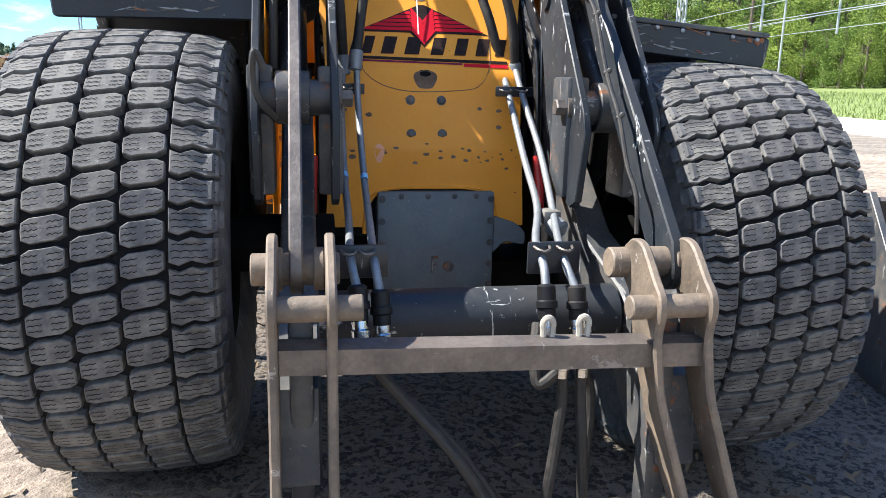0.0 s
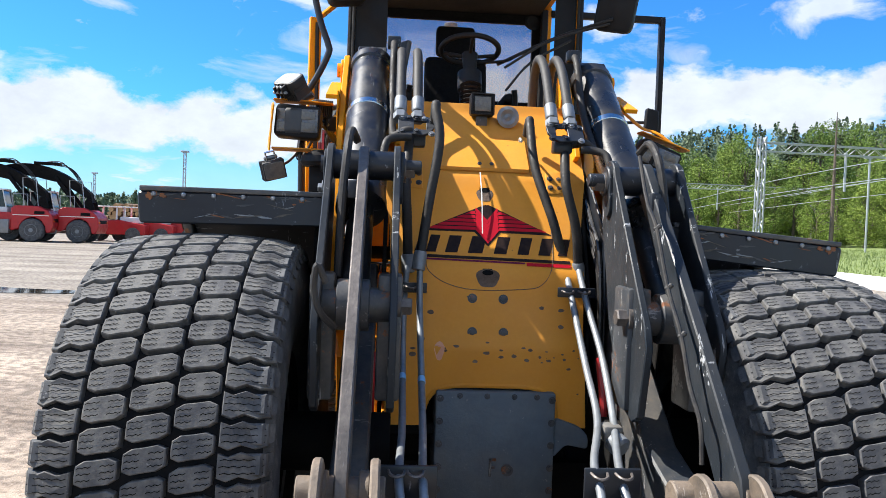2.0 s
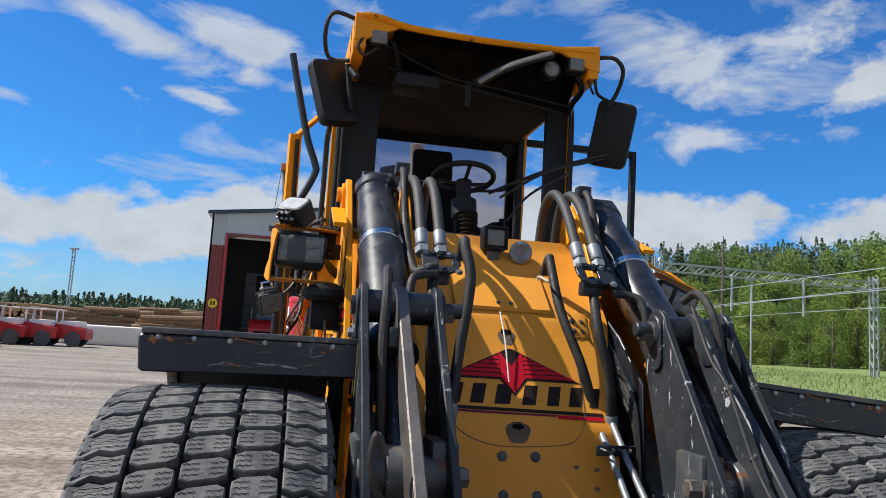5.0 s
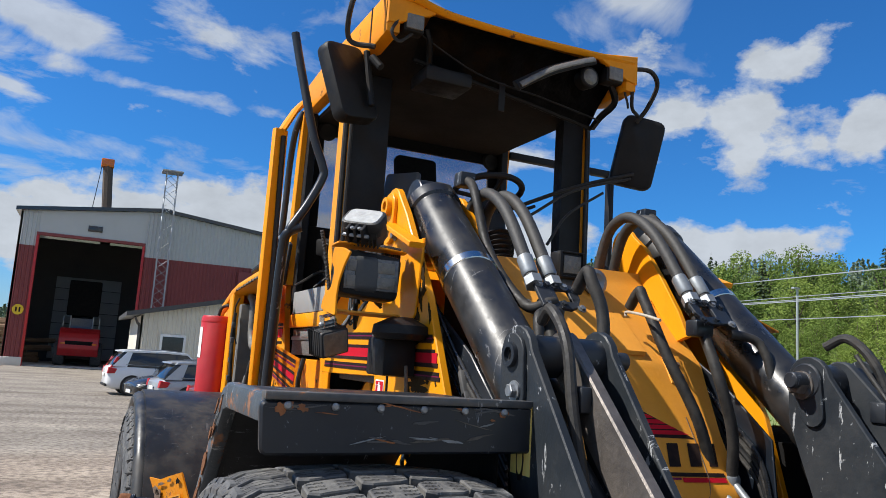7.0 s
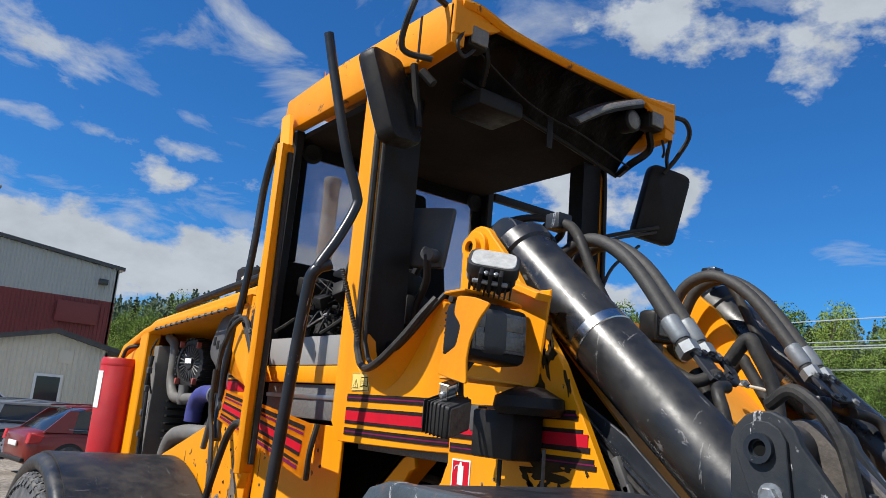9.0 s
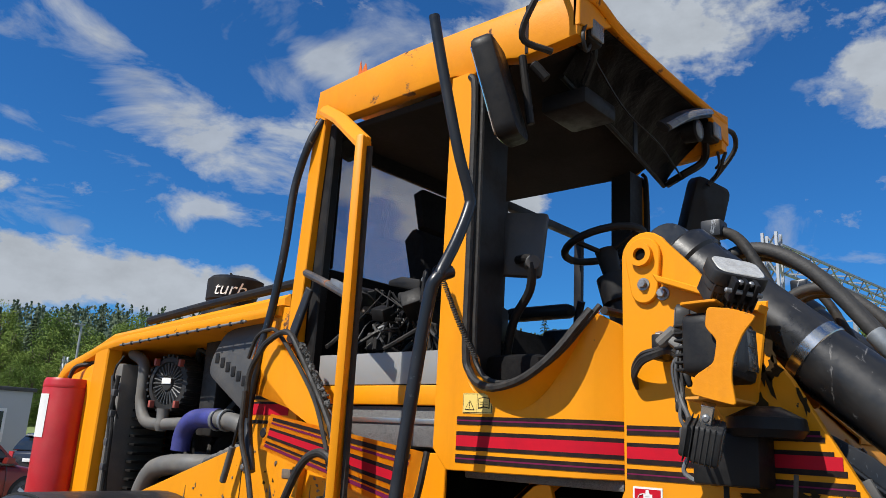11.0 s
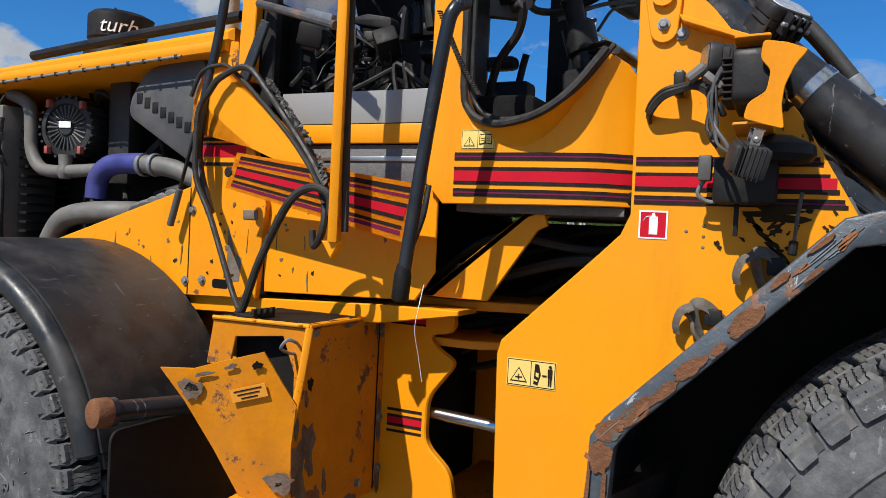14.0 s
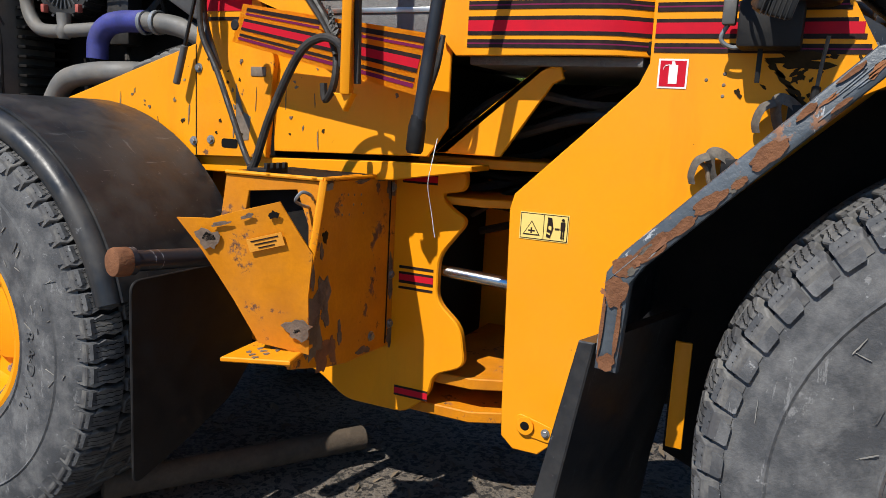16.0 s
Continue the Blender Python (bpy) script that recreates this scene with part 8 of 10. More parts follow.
# ---- hoses, pipes and valves on the front ----
def hoses(s):
    bx = s * 0.345
    # valve bracket
    q = bmesh.new()
    d = -1 if s < 0 else 1
    for o in ([(-0.085, -0.055), (-0.012, -0.062), (-0.012, 0.060), (-0.085, 0.050)], [(-0.013, 0.032), (0.045, 0.030), (0.045, 0.062), (-0.013, 0.060)], [(0.044, -0.030), (0.082, -0.012), (0.086, 0.030), (0.072, 0.056), (0.044, 0.062)],
              [(-0.013, -0.062), (0.030, -0.066), (0.060, -0.050), (0.082, -0.010), (0.044, -0.010), (0.044, -0.028), (-0.013, -0.028)]):
        absorb(q, prism([(x * -d, y) for x, y in o], -0.007, 0.007, "z", w=0.002))
    q.transform(Matrix.Translation((bx, 3.545, 2.262)) @ Matrix.Rotation(radians(48), 4, "X"))
    br = part("hose_bracket", q, "black", loader, "black slotted hose bracket with bolts")
    for k, (u, v) in enumerate(((-0.066, 0.048), (-0.035, 0.045), (0.0, 0.046), (0.034, 0.043), (-0.066, -0.05), (0.0, -0.045), (0.068, -0.06), (0.068, 0.03))):
        c = Vector((bx + u, 3.545 + 0.669 * v, 2.262 + 0.743 * v))
        part("bolt", hexbolt(tuple(c + Vector((0, -0.743, 0.669)) * 0.006), (0, -0.743, 0.669), 0.011, 0.012), "black" if k % 3 else "bolt", br)
    part("valve_block", box(bx - 0.045, bx + 0.045, 3.565, 3.63, 2.17, 2.235, 0.01), "black", br)
    # pair of arched hoses up and back over the frame, with crimped fittings
    for k, dx in enumerate((0.005, -0.075) if s < 0 else (-0.05, 0.035)):
        x = bx + dx
        p = [(x, 3.60, 2.31), (x, 3.66, 2.40), (x, 3.82, 2.60), (x, 3.98, 2.695), (x + 0.005, 4.12, 2.66), (x + 0.01, 4.20, 2.52), (x + 0.02, 4.24, 2.36), (x + 0.02, 4.26, 2.2)]
        h = part("arched_hose", tube(p, 0.024, 12), "hose_grey", loader, "thick arched hydraulic hose")
        part("crimp", lathe([(0.026, 0), (0.030, 0.01), (0.030, 0.08), (0.026, 0.085)], (x, 3.615, 2.335), (x, 3.70, 2.45), 14), "zinc", h, "bright crimped hose fitting")
        part("nut", lathe([(0.034, 0), (0.034, 0.035)], (x, 3.585, 2.295), (x, 3.66, 2.40), 6), "zinc", h)
    # lower hoses from the bracket to the pipes
    ends = ((-0.365, 3.451, 1.659), (-0.315, 3.347, 1.675)) if s < 0 else ((0.374, 3.543, 1.629), (0.423, 3.503, 1.643))
    tops = ((-0.375, 3.57, 2.20), (-0.262, 3.47, 2.32)) if s < 0 else ((0.225, 3.787, 2.315), (0.36, 3.60, 2.20))
    mids = (((-0.385, 3.47, 2.0), (-0.375, 3.44, 1.83)), ((-0.245, 3.42, 2.18), (-0.285, 3.38, 1.90))) if s < 0 else (((0.235, 3.66, 2.10), (0.31, 3.56, 1.85)), ((0.35, 3.50, 2.02), (0.40, 3.48, 1.82)))
    for e, t, m in zip(ends, tops, mids):
        start = [(t[0], t[1] + 0.09, t[2] - 0.03), (t[0], t[1] + 0.03, t[2] + 0.035)] if t[2] > 2.25 else [(t[0], t[1] + 0.03, t[2] + 0.05)]
        h = part("lift_hose", tube(start + [t, *m, e], 0.022, 12), "hose", loader, "black hydraulic hose")
        d = (Vector(e) - Vector(m[1])).normalized()
        part("crimp", lathe([(0.026, -0.02), (0.030, -0.01), (0.030, 0.06), (0.022, 0.065)], e, Vector(e) + d, 14), "zinc", h)
    # rigid pipes down to the couplings
    lows = (((-0.378, 3.36, 1.46), (-0.380, 3.10, 1.20), (-0.383, 2.75, 1.074), (-0.399, 2.36, 1.03), (-0.385, 2.24, 0.95)), ((-0.312, 3.28, 1.46), (-0.305, 3.05, 1.20), (-0.311, 2.70, 1.07), (-0.324, 2.36, 1.02), (-0.315, 2.25, 0.93)))
    if s > 0:
        lows = (((0.362, 3.34, 1.50), (0.355, 3.05, 1.27), (0.335, 2.78, 1.12), (0.25, 2.50, 1.04), (0.224, 2.32, 1.0), (0.218, 2.26, 0.93)), ((0.42, 3.32, 1.50), (0.43, 3.08, 1.30), (0.40, 2.80, 1.12), (0.33, 2.50, 1.05), (0.305, 2.34, 1.0), (0.325, 2.27, 0.92)))
    for e, pts in zip(ends, lows):
        p = part("oil_pipe", tube([e, *pts], 0.0142, 12), "zinc", loader, "zinc-plated oil pipe with blue tape" if s < 0 else "zinc-plated oil pipe")
        a = Vector(pts[-1])
        d = Vector((a.x * 0.0 + (0.05 if s < 0 else 0.0), -0.25, -1.0)).normalized()
        prof = [(0.020, 0), (0.030, 0.008), (0.030, 0.05), (0.035, 0.055), (0.035, 0.075), (0.028, 0.08), (0.028, 0.11), (0.020, 0.115)]
        part("coupling_sleeve", lathe(prof, a - d * 0.02, a + d, 16), "plastic", p, "black rubber sleeve")
        part("coupling", lathe([(0.022, 0.10), (0.026, 0.105), (0.026, 0.135), (0.030, 0.14), (0.030, 0.165), (0.02, 0.17)], a - d * 0.02, a + d, 16), "chrome", p, "bright quick coupling")
        if s < 0:
            m0, m1 = Vector(pts[1]), Vector(pts[2])
            part("blue_tape", lathe([(0.0148, 0), (0.0154, 0.001), (0.0154, 0.04), (0.0148, 0.041)], m0, m1, 12, cap=False), M["paleblue"], p)
    # clamps
    for (y, z) in ((3.33, 1.535), (2.33, 1.045)):
        x0, x1 = (-0.46, -0.28) if s < 0 else ((0.30, 0.47) if z > 1.3 else (0.18, 0.36))
        low_ = z < 1.3
        cl = part("pipe_clamp", box(x0, x1, y + 0.022, y + 0.036, z - (0.085 if low_ else 0.022), z + 0.022, 0.004), "black", loader, "black clamp plate behind the pipes")
        for f in (0.30, 0.62) if s < 0 else (0.25, 0.68):
            x = x0 + (x1 - x0) * f
            part("clip", tube([(x - 0.026, y + 0.024, z + 0.008), (x - 0.019, y - 0.008, z + 0.004), (x, y - 0.018, z), (x + 0.019, y - 0.008, z + 0.004), (x + 0.026, y + 0.024, z + 0.008)], 0.005, 6, 3), "steel_bar", cl)
    part("pipe_bend", tube([(s * 0.44, 3.60, 2.235), (s * 0.42, 3.62, 2.22), (s * 0.34, 3.62, 2.21)], 0.017, 10), "hose", loader)
    part("pin_hose", tube([(s * 0.60, 3.24, 2.15), (s * 0.62, 3.16, 2.18), (s * 0.63, 3.06, 2.08), (s * 0.64, 3.0, 1.88), (s * 0.64, 2.9, 1.6)], 0.017, 10), "hose", loader, "hose over the arm pin")


M["paleblue"] = material("pale_blue_tape", (0.25, 0.55, 0.85), 0.5, bump=0)
sides(hoses)
# electric cable along the right link plate
part("cable", tube([(0.55, 3.08, 2.12), (0.535, 2.92, 1.93), (0.533, 2.80, 1.83), (0.533, 2.66, 1.62), (0.533, 2.52, 1.47), (0.53, 2.42, 1.32), (0.532, 2.33, 1.22), (0.53, 2.30, 1.10)], 0.008, 8), "hose", loader, "thin cable strapped to the link")
for y, z in ((2.80, 1.83), (2.66, 1.62), (2.52, 1.47)):
    part("cable_tie", rod((0.525, y, z - 0.01), (0.55, y, z + 0.01), 0.010, 8), "hose_grey", loader)
# hose by the left arm
part("grease_hose", tube([(-0.66, 2.62, 1.60), (-0.69, 2.60, 1.66), (-0.70, 2.62, 1.58), (-0.68, 2.64, 1.50), (-0.63, 2.68, 1.44)], 0.012, 8), "hose_grey", loader)
for s in (-1, 1):
    part("twin_coupling", box(s * 0.60 - 0.02, s * 0.60 + 0.02, 3.0, 3.06, 1.90, 1.97, 0.008), "black", loader)
# valve on the right pipes
part("ball_valve", lathe([(0.028, 0), (0.04, 0.01), (0.04, 0.05), (0.028, 0.06)], (0.375, 2.72, 1.06), (0.41, 2.66, 1.03), 16), "zinc", loader, "bright ball valve")
part("valve_body", box(0.34, 0.41, 2.70, 2.78, 1.05, 1.11, 0.01), "grey", loader)
# couplings and hoses below the crossbar
for x in (0.235, 0.30):
    part("coupling", lathe([(0.02, 0), (0.026, 0.01), (0.026, 0.06), (0.020, 0.065), (0.02, 0.09)], (x, 2.12, 0.78), (x, 2.12, 0), 14), "chrome", loader)
for pts in ([(-0.345, 2.18, 0.80), (-0.342, 2.10, 0.757), (-0.249, 2.08, 0.646), (-0.109, 2.02, 0.49), (0.004, 1.98, 0.30), (0.06, 1.95, 0.10)], [(-0.315, 2.2, 0.80), (-0.30, 2.12, 0.70), (-0.20, 2.10, 0.60), (-0.06, 2.06, 0.44), (0.06, 2.02, 0.25), (0.12, 2.0, 0.10)],
            [(0.237, 2.12, 0.72), (0.24, 2.12, 0.6), (0.215, 2.10, 0.42), (0.19, 2.08, 0.25), (0.2, 2.05, 0.09)], [(0.298, 2.12, 0.72), (0.30, 2.12, 0.63), (0.31, 2.1, 0.45), (0.32, 2.1, 0.25), (0.28, 2.05, 0.09)],
            [(0.24, 2.12, 0.72), (0.17, 2.14, 0.66), (0.165, 2.18, 0.74), (0.19, 2.25, 0.82)], [(0.26, 2.2, 0.75), (0.38, 2.25, 0.60), (0.36, 2.2, 0.35), (0.30, 2.1, 0.1)]):
    part("slack_hose", tube(pts, 0.018, 10), "hose", loader, "slack black hose")
# black guard under the left lift cylinder with clipped pipes
part("cylinder_guard", prism([(3.94, 2.205), (3.65, 2.045), (3.40, 1.845), (3.36, 1.60), (3.95, 1.62)], -0.625, -0.612, w=0.003), "black", loader, "black guard plate under the cylinder")
for k in range(5):
    o = 0.024 * k
    part("clipped_pipe", tube([(-0.637, 3.95, 2.235 - o * 1.5), (-0.637, 3.88, 2.172 - o * 1.3), (-0.637, 3.76, 2.065 - o), (-0.637, 3.63, 1.962 - o), (-0.637, 3.46, 1.84 - o), (-0.637, 3.34, 1.75 - o)], 0.0085, 8), "hose" if k % 2 else "black_clean", loader)
for y, z in ((3.64, 1.94), (3.60, 1.87), (3.84, 2.09)):
    part("pipe_clip", box(-0.052, 0.052, -0.014, 0.014, -0.012, 0.012, 0.004, m=Matrix.Translation((-0.643, y, z)) @ Matrix.Rotation(radians(62), 4, "X") @ Matrix.Rotation(radians(90), 4, "Z")), "plastic_grey", loader)
part("cylinder_guard", prism([(3.96, 2.18), (3.65, 2.00), (3.40, 1.80), (3.37, 1.50), (3.37, 1.10), (3.95, 1.10)], 0.512, 0.524, w=0.003), "black", loader, "black guard plate beside the cylinder")
for k in range(4):
    o = 0.030 * k
    part("clipped_pipe", tube([(0.500, 3.95, 2.13 - o * 1.4), (0.500, 3.76, 2.00 - o), (0.500, 3.60, 1.86 - o), (0.500, 3.44, 1.72 - o), (0.500, 3.38, 1.50 - o), (0.498, 3.36, 1.30 - o)], 0.011, 8), "hose" if k % 2 else "black_clean", loader)
part("bent_rod", tube([(0.187, 3.85, 2.245), (0.184, 3.842, 2.262), (0.168, 3.72, 2.245), (0.152, 3.60, 2.22)], 0.006, 8), "canvas_pale", loader, "bent pale steel rod")
# stickers
def sticker(name, x, y0, y1, z0, z1, mat, marks, s=-1, owner=None, label=""):
    """A flat label on a side plate, facing -x, with simple signs on it: marks are (kind, u, v, size)."""
    o = part(name, box(x - 0.002, x, y0, y1, z0, z1, 0), mat, owner or loader, label)
    w, h = y1 - y0, z1 - z0
    for k, (outline, m) in enumerate(marks):
        q = prism([(y1 - u * w, z0 + v * h) for u, v in outline], x - 0.0028 - 0.0004 * k, x - 0.0018, w=0)
        part("sign_mark", q, m, o)
    return o


ring = lambda u, v, r, n=10: [(u + r * math.cos(2 * math.pi * k / n), v + r * 1.6 * math.sin(2 * math.pi * k / n)) for k in range(n)]
tri = lambda u, v, r: [(u - r, v - r * 1.2), (u + r, v - r * 1.2), (u, v + r * 1.8)]
sticker("extinguisher_sign", -0.7255, 4.19, 4.285, 1.83, 1.925, "white", [([(0.06, 0.06), (0.94, 0.06), (0.94, 0.94), (0.06, 0.94)], "redtape")], owner=tl, label="red and white extinguisher sign")
sticker("extinguisher_sign", -0.7275, 4.222, 4.25, 1.845, 1.905, "white", [([(0.2, 0.9), (0.8, 0.9), (0.6, 1.2), (0.3, 1.2)], "white"), ([(0.3, 1.05), (-0.6, 0.9), (-0.7, 0.7), (-0.4, 1.0)], "white")], owner=tl)
bar = lambda u0, v0, u1, v1: [(u0, v0), (u1, v0), (u1, v1), (u0, v1)]
K, Y = "blacktape", "sticker"
edge = [(bar(0.015, 0.03, 0.985, 0.97), K), (bar(0.03, 0.06, 0.49, 0.94), Y), (bar(0.505, 0.06, 0.97, 0.94), Y)]
sticker("crush_sign", -0.7255, 4.545, 4.73, 1.275, 1.375, "sticker", edge + [(tri(0.25, 0.38, 0.18), K), (tri(0.25, 0.385, 0.145), Y), (bar(0.18, 0.30, 0.32, 0.36), K), (bar(0.235, 0.24, 0.265, 0.45), K),
        ([(0.56, 0.16), (0.64, 0.12), (0.70, 0.5), (0.66, 0.86), (0.58, 0.88)], K), ([(0.60, 0.45), (0.66, 0.40), (0.66, 0.55), (0.60, 0.58)], Y), ([(0.57, 0.28), (0.64, 0.24), (0.64, 0.30), (0.57, 0.34)], Y),
        (bar(0.73, 0.46, 0.82, 0.51), K), (bar(0.855, 0.14, 0.88, 0.5), K), (bar(0.895, 0.14, 0.92, 0.5), K), (bar(0.845, 0.45, 0.93, 0.74), K), (ring(0.887, 0.82, 0.03), K)], owner=tl, label="pale yellow crush warning sign")
sticker("manual_sign", -0.7455, 4.815, 4.95, 2.128, 2.20, "sticker", edge + [(tri(0.25, 0.36, 0.17), K), (tri(0.25, 0.365, 0.135), Y), (bar(0.238, 0.34, 0.262, 0.55), K), (bar(0.238, 0.24, 0.262, 0.29), K),
        ([(0.55, 0.24), (0.735, 0.30), (0.92, 0.24), (0.92, 0.76), (0.735, 0.80), (0.55, 0.76)], K), ([(0.57, 0.30), (0.725, 0.35), (0.725, 0.75), (0.57, 0.72)], Y), ([(0.745, 0.35), (0.90, 0.30), (0.90, 0.72), (0.745, 0.75)], Y),
        (bar(0.60, 0.44, 0.70, 0.46), K), (bar(0.60, 0.55, 0.70, 0.57), K), (bar(0.77, 0.44, 0.87, 0.46), K), (bar(0.77, 0.55, 0.87, 0.57), K)], owner=csl, label="pale yellow warning and manual sign")
sticker("arm_sign", -0.715, 3.085, 3.185, 1.725, 1.908, "sticker", [(tri(0.5, 0.7, 0.28), "blacktape"), (ring(0.5, 0.22, 0.2), "blacktape"), (ring(0.5, 0.22, 0.14), "sticker")], label="tall pale yellow warning label")


# ---- yard and surroundings ----
def ground_material():
    m = bpy.data.materials.new("gravel_yard")
    m.use_nodes = True
    n, l = m.node_tree.nodes, m.node_tree.links
    b = n["Principled BSDF"]
    geo = n.new("ShaderNodeNewGeometry")

    def tex(kind, scale, detail=6.0, out="Fac"):
        q = n.new(kind)
        q.inputs["Scale"].default_value = scale
        if "Detail" in q.inputs:
            q.inputs["Detail"].default_value = detail
        l.new(geo.outputs["Position"], q.inputs["Vector"])
        return q.outputs[out]

    def ramp(src, *stops):
        r = n.new("ShaderNodeValToRGB")
        e = r.color_ramp.elements
        while len(e) < len(stops):
            e.new(0.5)
        for el, (p, c) in zip(e, stops):
            el.position, el.color = p, (*c, 1)
        l.new(src, r.inputs[0])
        return r.outputs[0]

    def mix(f, a, c, blend="MIX"):
        q = n.new("ShaderNodeMix")
        q.data_type, q.blend_type = "RGBA", blend
        for key, v in (("Factor", f), ("A", a), ("B", c)):
            if isinstance(v, float):
                q.inputs[key].default_value = v
            elif isinstance(v, tuple):
                q.inputs[key].default_value = (*v, 1)
            else:
                l.new(v, q.inputs[key])
        return q.outputs["Result"]

    earth = ramp(tex("ShaderNodeTexNoise", 1.1), (0.3, (0.11, 0.078, 0.052)), (0.5, (0.22, 0.172, 0.128)), (0.7, (0.33, 0.272, 0.208)))
    stones = ramp(tex("ShaderNodeTexVoronoi", 55.0, out="Color"), (0.0, (0.09, 0.07, 0.055)), (0.5, (0.28, 0.22, 0.165)), (1.0, (0.50, 0.42, 0.34)))
    col = mix(0.55, earth, stones)
    # paving further off, to the rear left
    sp = n.new("ShaderNodeSeparateXYZ")
    l.new(geo.outputs["Position"], sp.inputs[0])
    edge = n.new("ShaderNodeMath")
    edge.operation = "MULTIPLY_ADD"
    edge.inputs[1].default_value = 3.0
    l.new(tex("ShaderNodeTexNoise", 0.25), edge.inputs[0]), l.new(sp.outputs["Y"], edge.inputs[2])
    far = n.new("ShaderNodeMapRange")
    far.inputs["From Min"].default_value, far.inputs["From Max"].default_value = 17.0, 18.5
    l.new(edge.outputs[0], far.inputs["Value"])
    paving = ramp(tex("ShaderNodeTexNoise", 0.6), (0.3, (0.23, 0.20, 0.165)), (0.7, (0.34, 0.305, 0.255)))
    col = mix(far.outputs[0], col, paving)
    # wheel tracks and damp streaks across the yard
    st = n.new("ShaderNodeVectorMath")
    st.operation = "MULTIPLY"
    st.inputs[1].default_value = (0.10, 0.75, 1.0)
    l.new(geo.outputs["Position"], st.inputs[0])
    sn = n.new("ShaderNodeTexNoise")
    sn.inputs["Scale"].default_value, sn.inputs["Detail"].default_value, sn.inputs["Roughness"].default_value = 1.0, 7.0, 0.62
    l.new(st.outputs[0], sn.inputs["Vector"])
    tracks = ramp(sn.outputs["Fac"], (0.36, (0.36, 0.31, 0.27)), (0.50, (0.95, 0.93, 0.90)), (0.64, (1.25, 1.22, 1.18)))
    col = mix(0.6, col, tracks, "MULTIPLY")
    # dark bark litter and oil near the machine
    litter = ramp(tex("ShaderNodeTexNoise", 9.0), (0.42, (0, 0, 0)), (0.62, (1, 1, 1)))
    col = mix(litter, col, mix(0.6, col, (0.05, 0.035, 0.025)))
    # bark mulch round the loader, blackened further to hold the shade under it
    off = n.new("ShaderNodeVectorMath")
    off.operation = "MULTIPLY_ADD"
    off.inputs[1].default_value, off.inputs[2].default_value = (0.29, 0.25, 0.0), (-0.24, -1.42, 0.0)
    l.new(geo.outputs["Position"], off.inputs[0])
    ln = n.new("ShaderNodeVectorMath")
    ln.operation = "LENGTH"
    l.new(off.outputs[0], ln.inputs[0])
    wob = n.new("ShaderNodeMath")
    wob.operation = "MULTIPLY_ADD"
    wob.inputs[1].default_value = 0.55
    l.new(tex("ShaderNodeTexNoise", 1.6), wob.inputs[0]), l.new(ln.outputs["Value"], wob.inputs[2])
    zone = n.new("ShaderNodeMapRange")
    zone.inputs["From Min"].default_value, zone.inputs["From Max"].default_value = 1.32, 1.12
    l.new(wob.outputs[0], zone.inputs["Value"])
    shaded_mulch = ramp(tex("ShaderNodeTexVoronoi", 38.0, out="Color"), (0.0, (0.006, 0.005, 0.0045)), (0.80, (0.020, 0.017, 0.015)), (1.0, (0.12, 0.10, 0.08)))
    col = mix(zone.outputs[0], col, shaded_mulch)
    l.new(col, b.inputs["Base Color"])
    b.inputs["Roughness"].default_value = 0.9
    bp = n.new("ShaderNodeBump")
    bp.inputs["Strength"].default_value, bp.inputs["Distance"].default_value = 0.6, 0.012
    l.new(tex("ShaderNodeTexVoronoi", 55.0, out="Distance"), bp.inputs["Height"])
    bp2 = n.new("ShaderNodeBump")
    bp2.inputs["Strength"].default_value, bp2.inputs["Distance"].default_value = 0.4, 0.03
    l.new(tex("ShaderNodeTexNoise", 7.0), bp2.inputs["Height"]), l.new(bp.outputs[0], bp2.inputs["Normal"])
    l.new(bp2.outputs[0], b.inputs["Normal"])
    return m


bm = bmesh.new()
ticks = sorted(set([round(v, 2) for v in list(np.arange(-12, 14, 0.5)) + [s * k for s in (-1, 1) for k in (16, 22, 32, 50, 80, 130, 250, 600, 2500)]]))
vs = {}
lean = lambda x, y: -float(np.interp(x, [0.0, 1.2, 3.4, 6.0], [0.0, 0.065, 0.075, 0.0])) * max(0.0, 1 - max(0.0, abs(y - 4.5) - 4.0) / 4)
for i, x in enumerate(ticks):
    for j, y in enumerate(ticks):
        near = max(0.0, 1 - math.hypot(x, y - 4) / 14)
        dip = float(np.interp(y + 4, [3.4, 6.9, 8.5, 14.0], [0.0, -0.17, -0.17, 0.0])) * max(0.0, 1 - max(0.0, abs(x) - 1.6) / 5)
        vs[i, j] = bm.verts.new((x, y + 4, dip + lean(x, y + 4) + 0.012 * near * noise.noise((x * 0.8, y * 0.8, 0.0))))
for i in range(len(ticks) - 1):
    for j in range(len(ticks) - 1):
        bm.faces.new((vs[i, j], vs[i + 1, j], vs[i + 1, j + 1], vs[i, j + 1]))
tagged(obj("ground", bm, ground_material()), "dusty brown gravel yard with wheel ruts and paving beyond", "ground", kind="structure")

M["grass"] = material("rough_grass", (0.19, 0.23, 0.075), 0.9, dark=(0.10, 0.15, 0.03), scale=0.6, amount=0.8, grain=9.0, bump=0.5, bump_scale=14.0)
M["concrete"] = material("pale_concrete", (0.62, 0.60, 0.56), 0.85, dark=(0.45, 0.43, 0.40), scale=1.5, amount=0.5, bump=0.1)
M["galv"] = material("galvanised_steel", (0.42, 0.44, 0.46), 0.5, metal=0.5, dark=(0.3, 0.31, 0.32), scale=4.0)
M["leaf"] = material("broad_leaves", (0.270, 0.340, 0.075), 0.75, dark=(0.085, 0.145, 0.036), scale=0.18, amount=0.55, grain=1.0, bump=0, island=0.18, rand=0.8, spec=0.08)
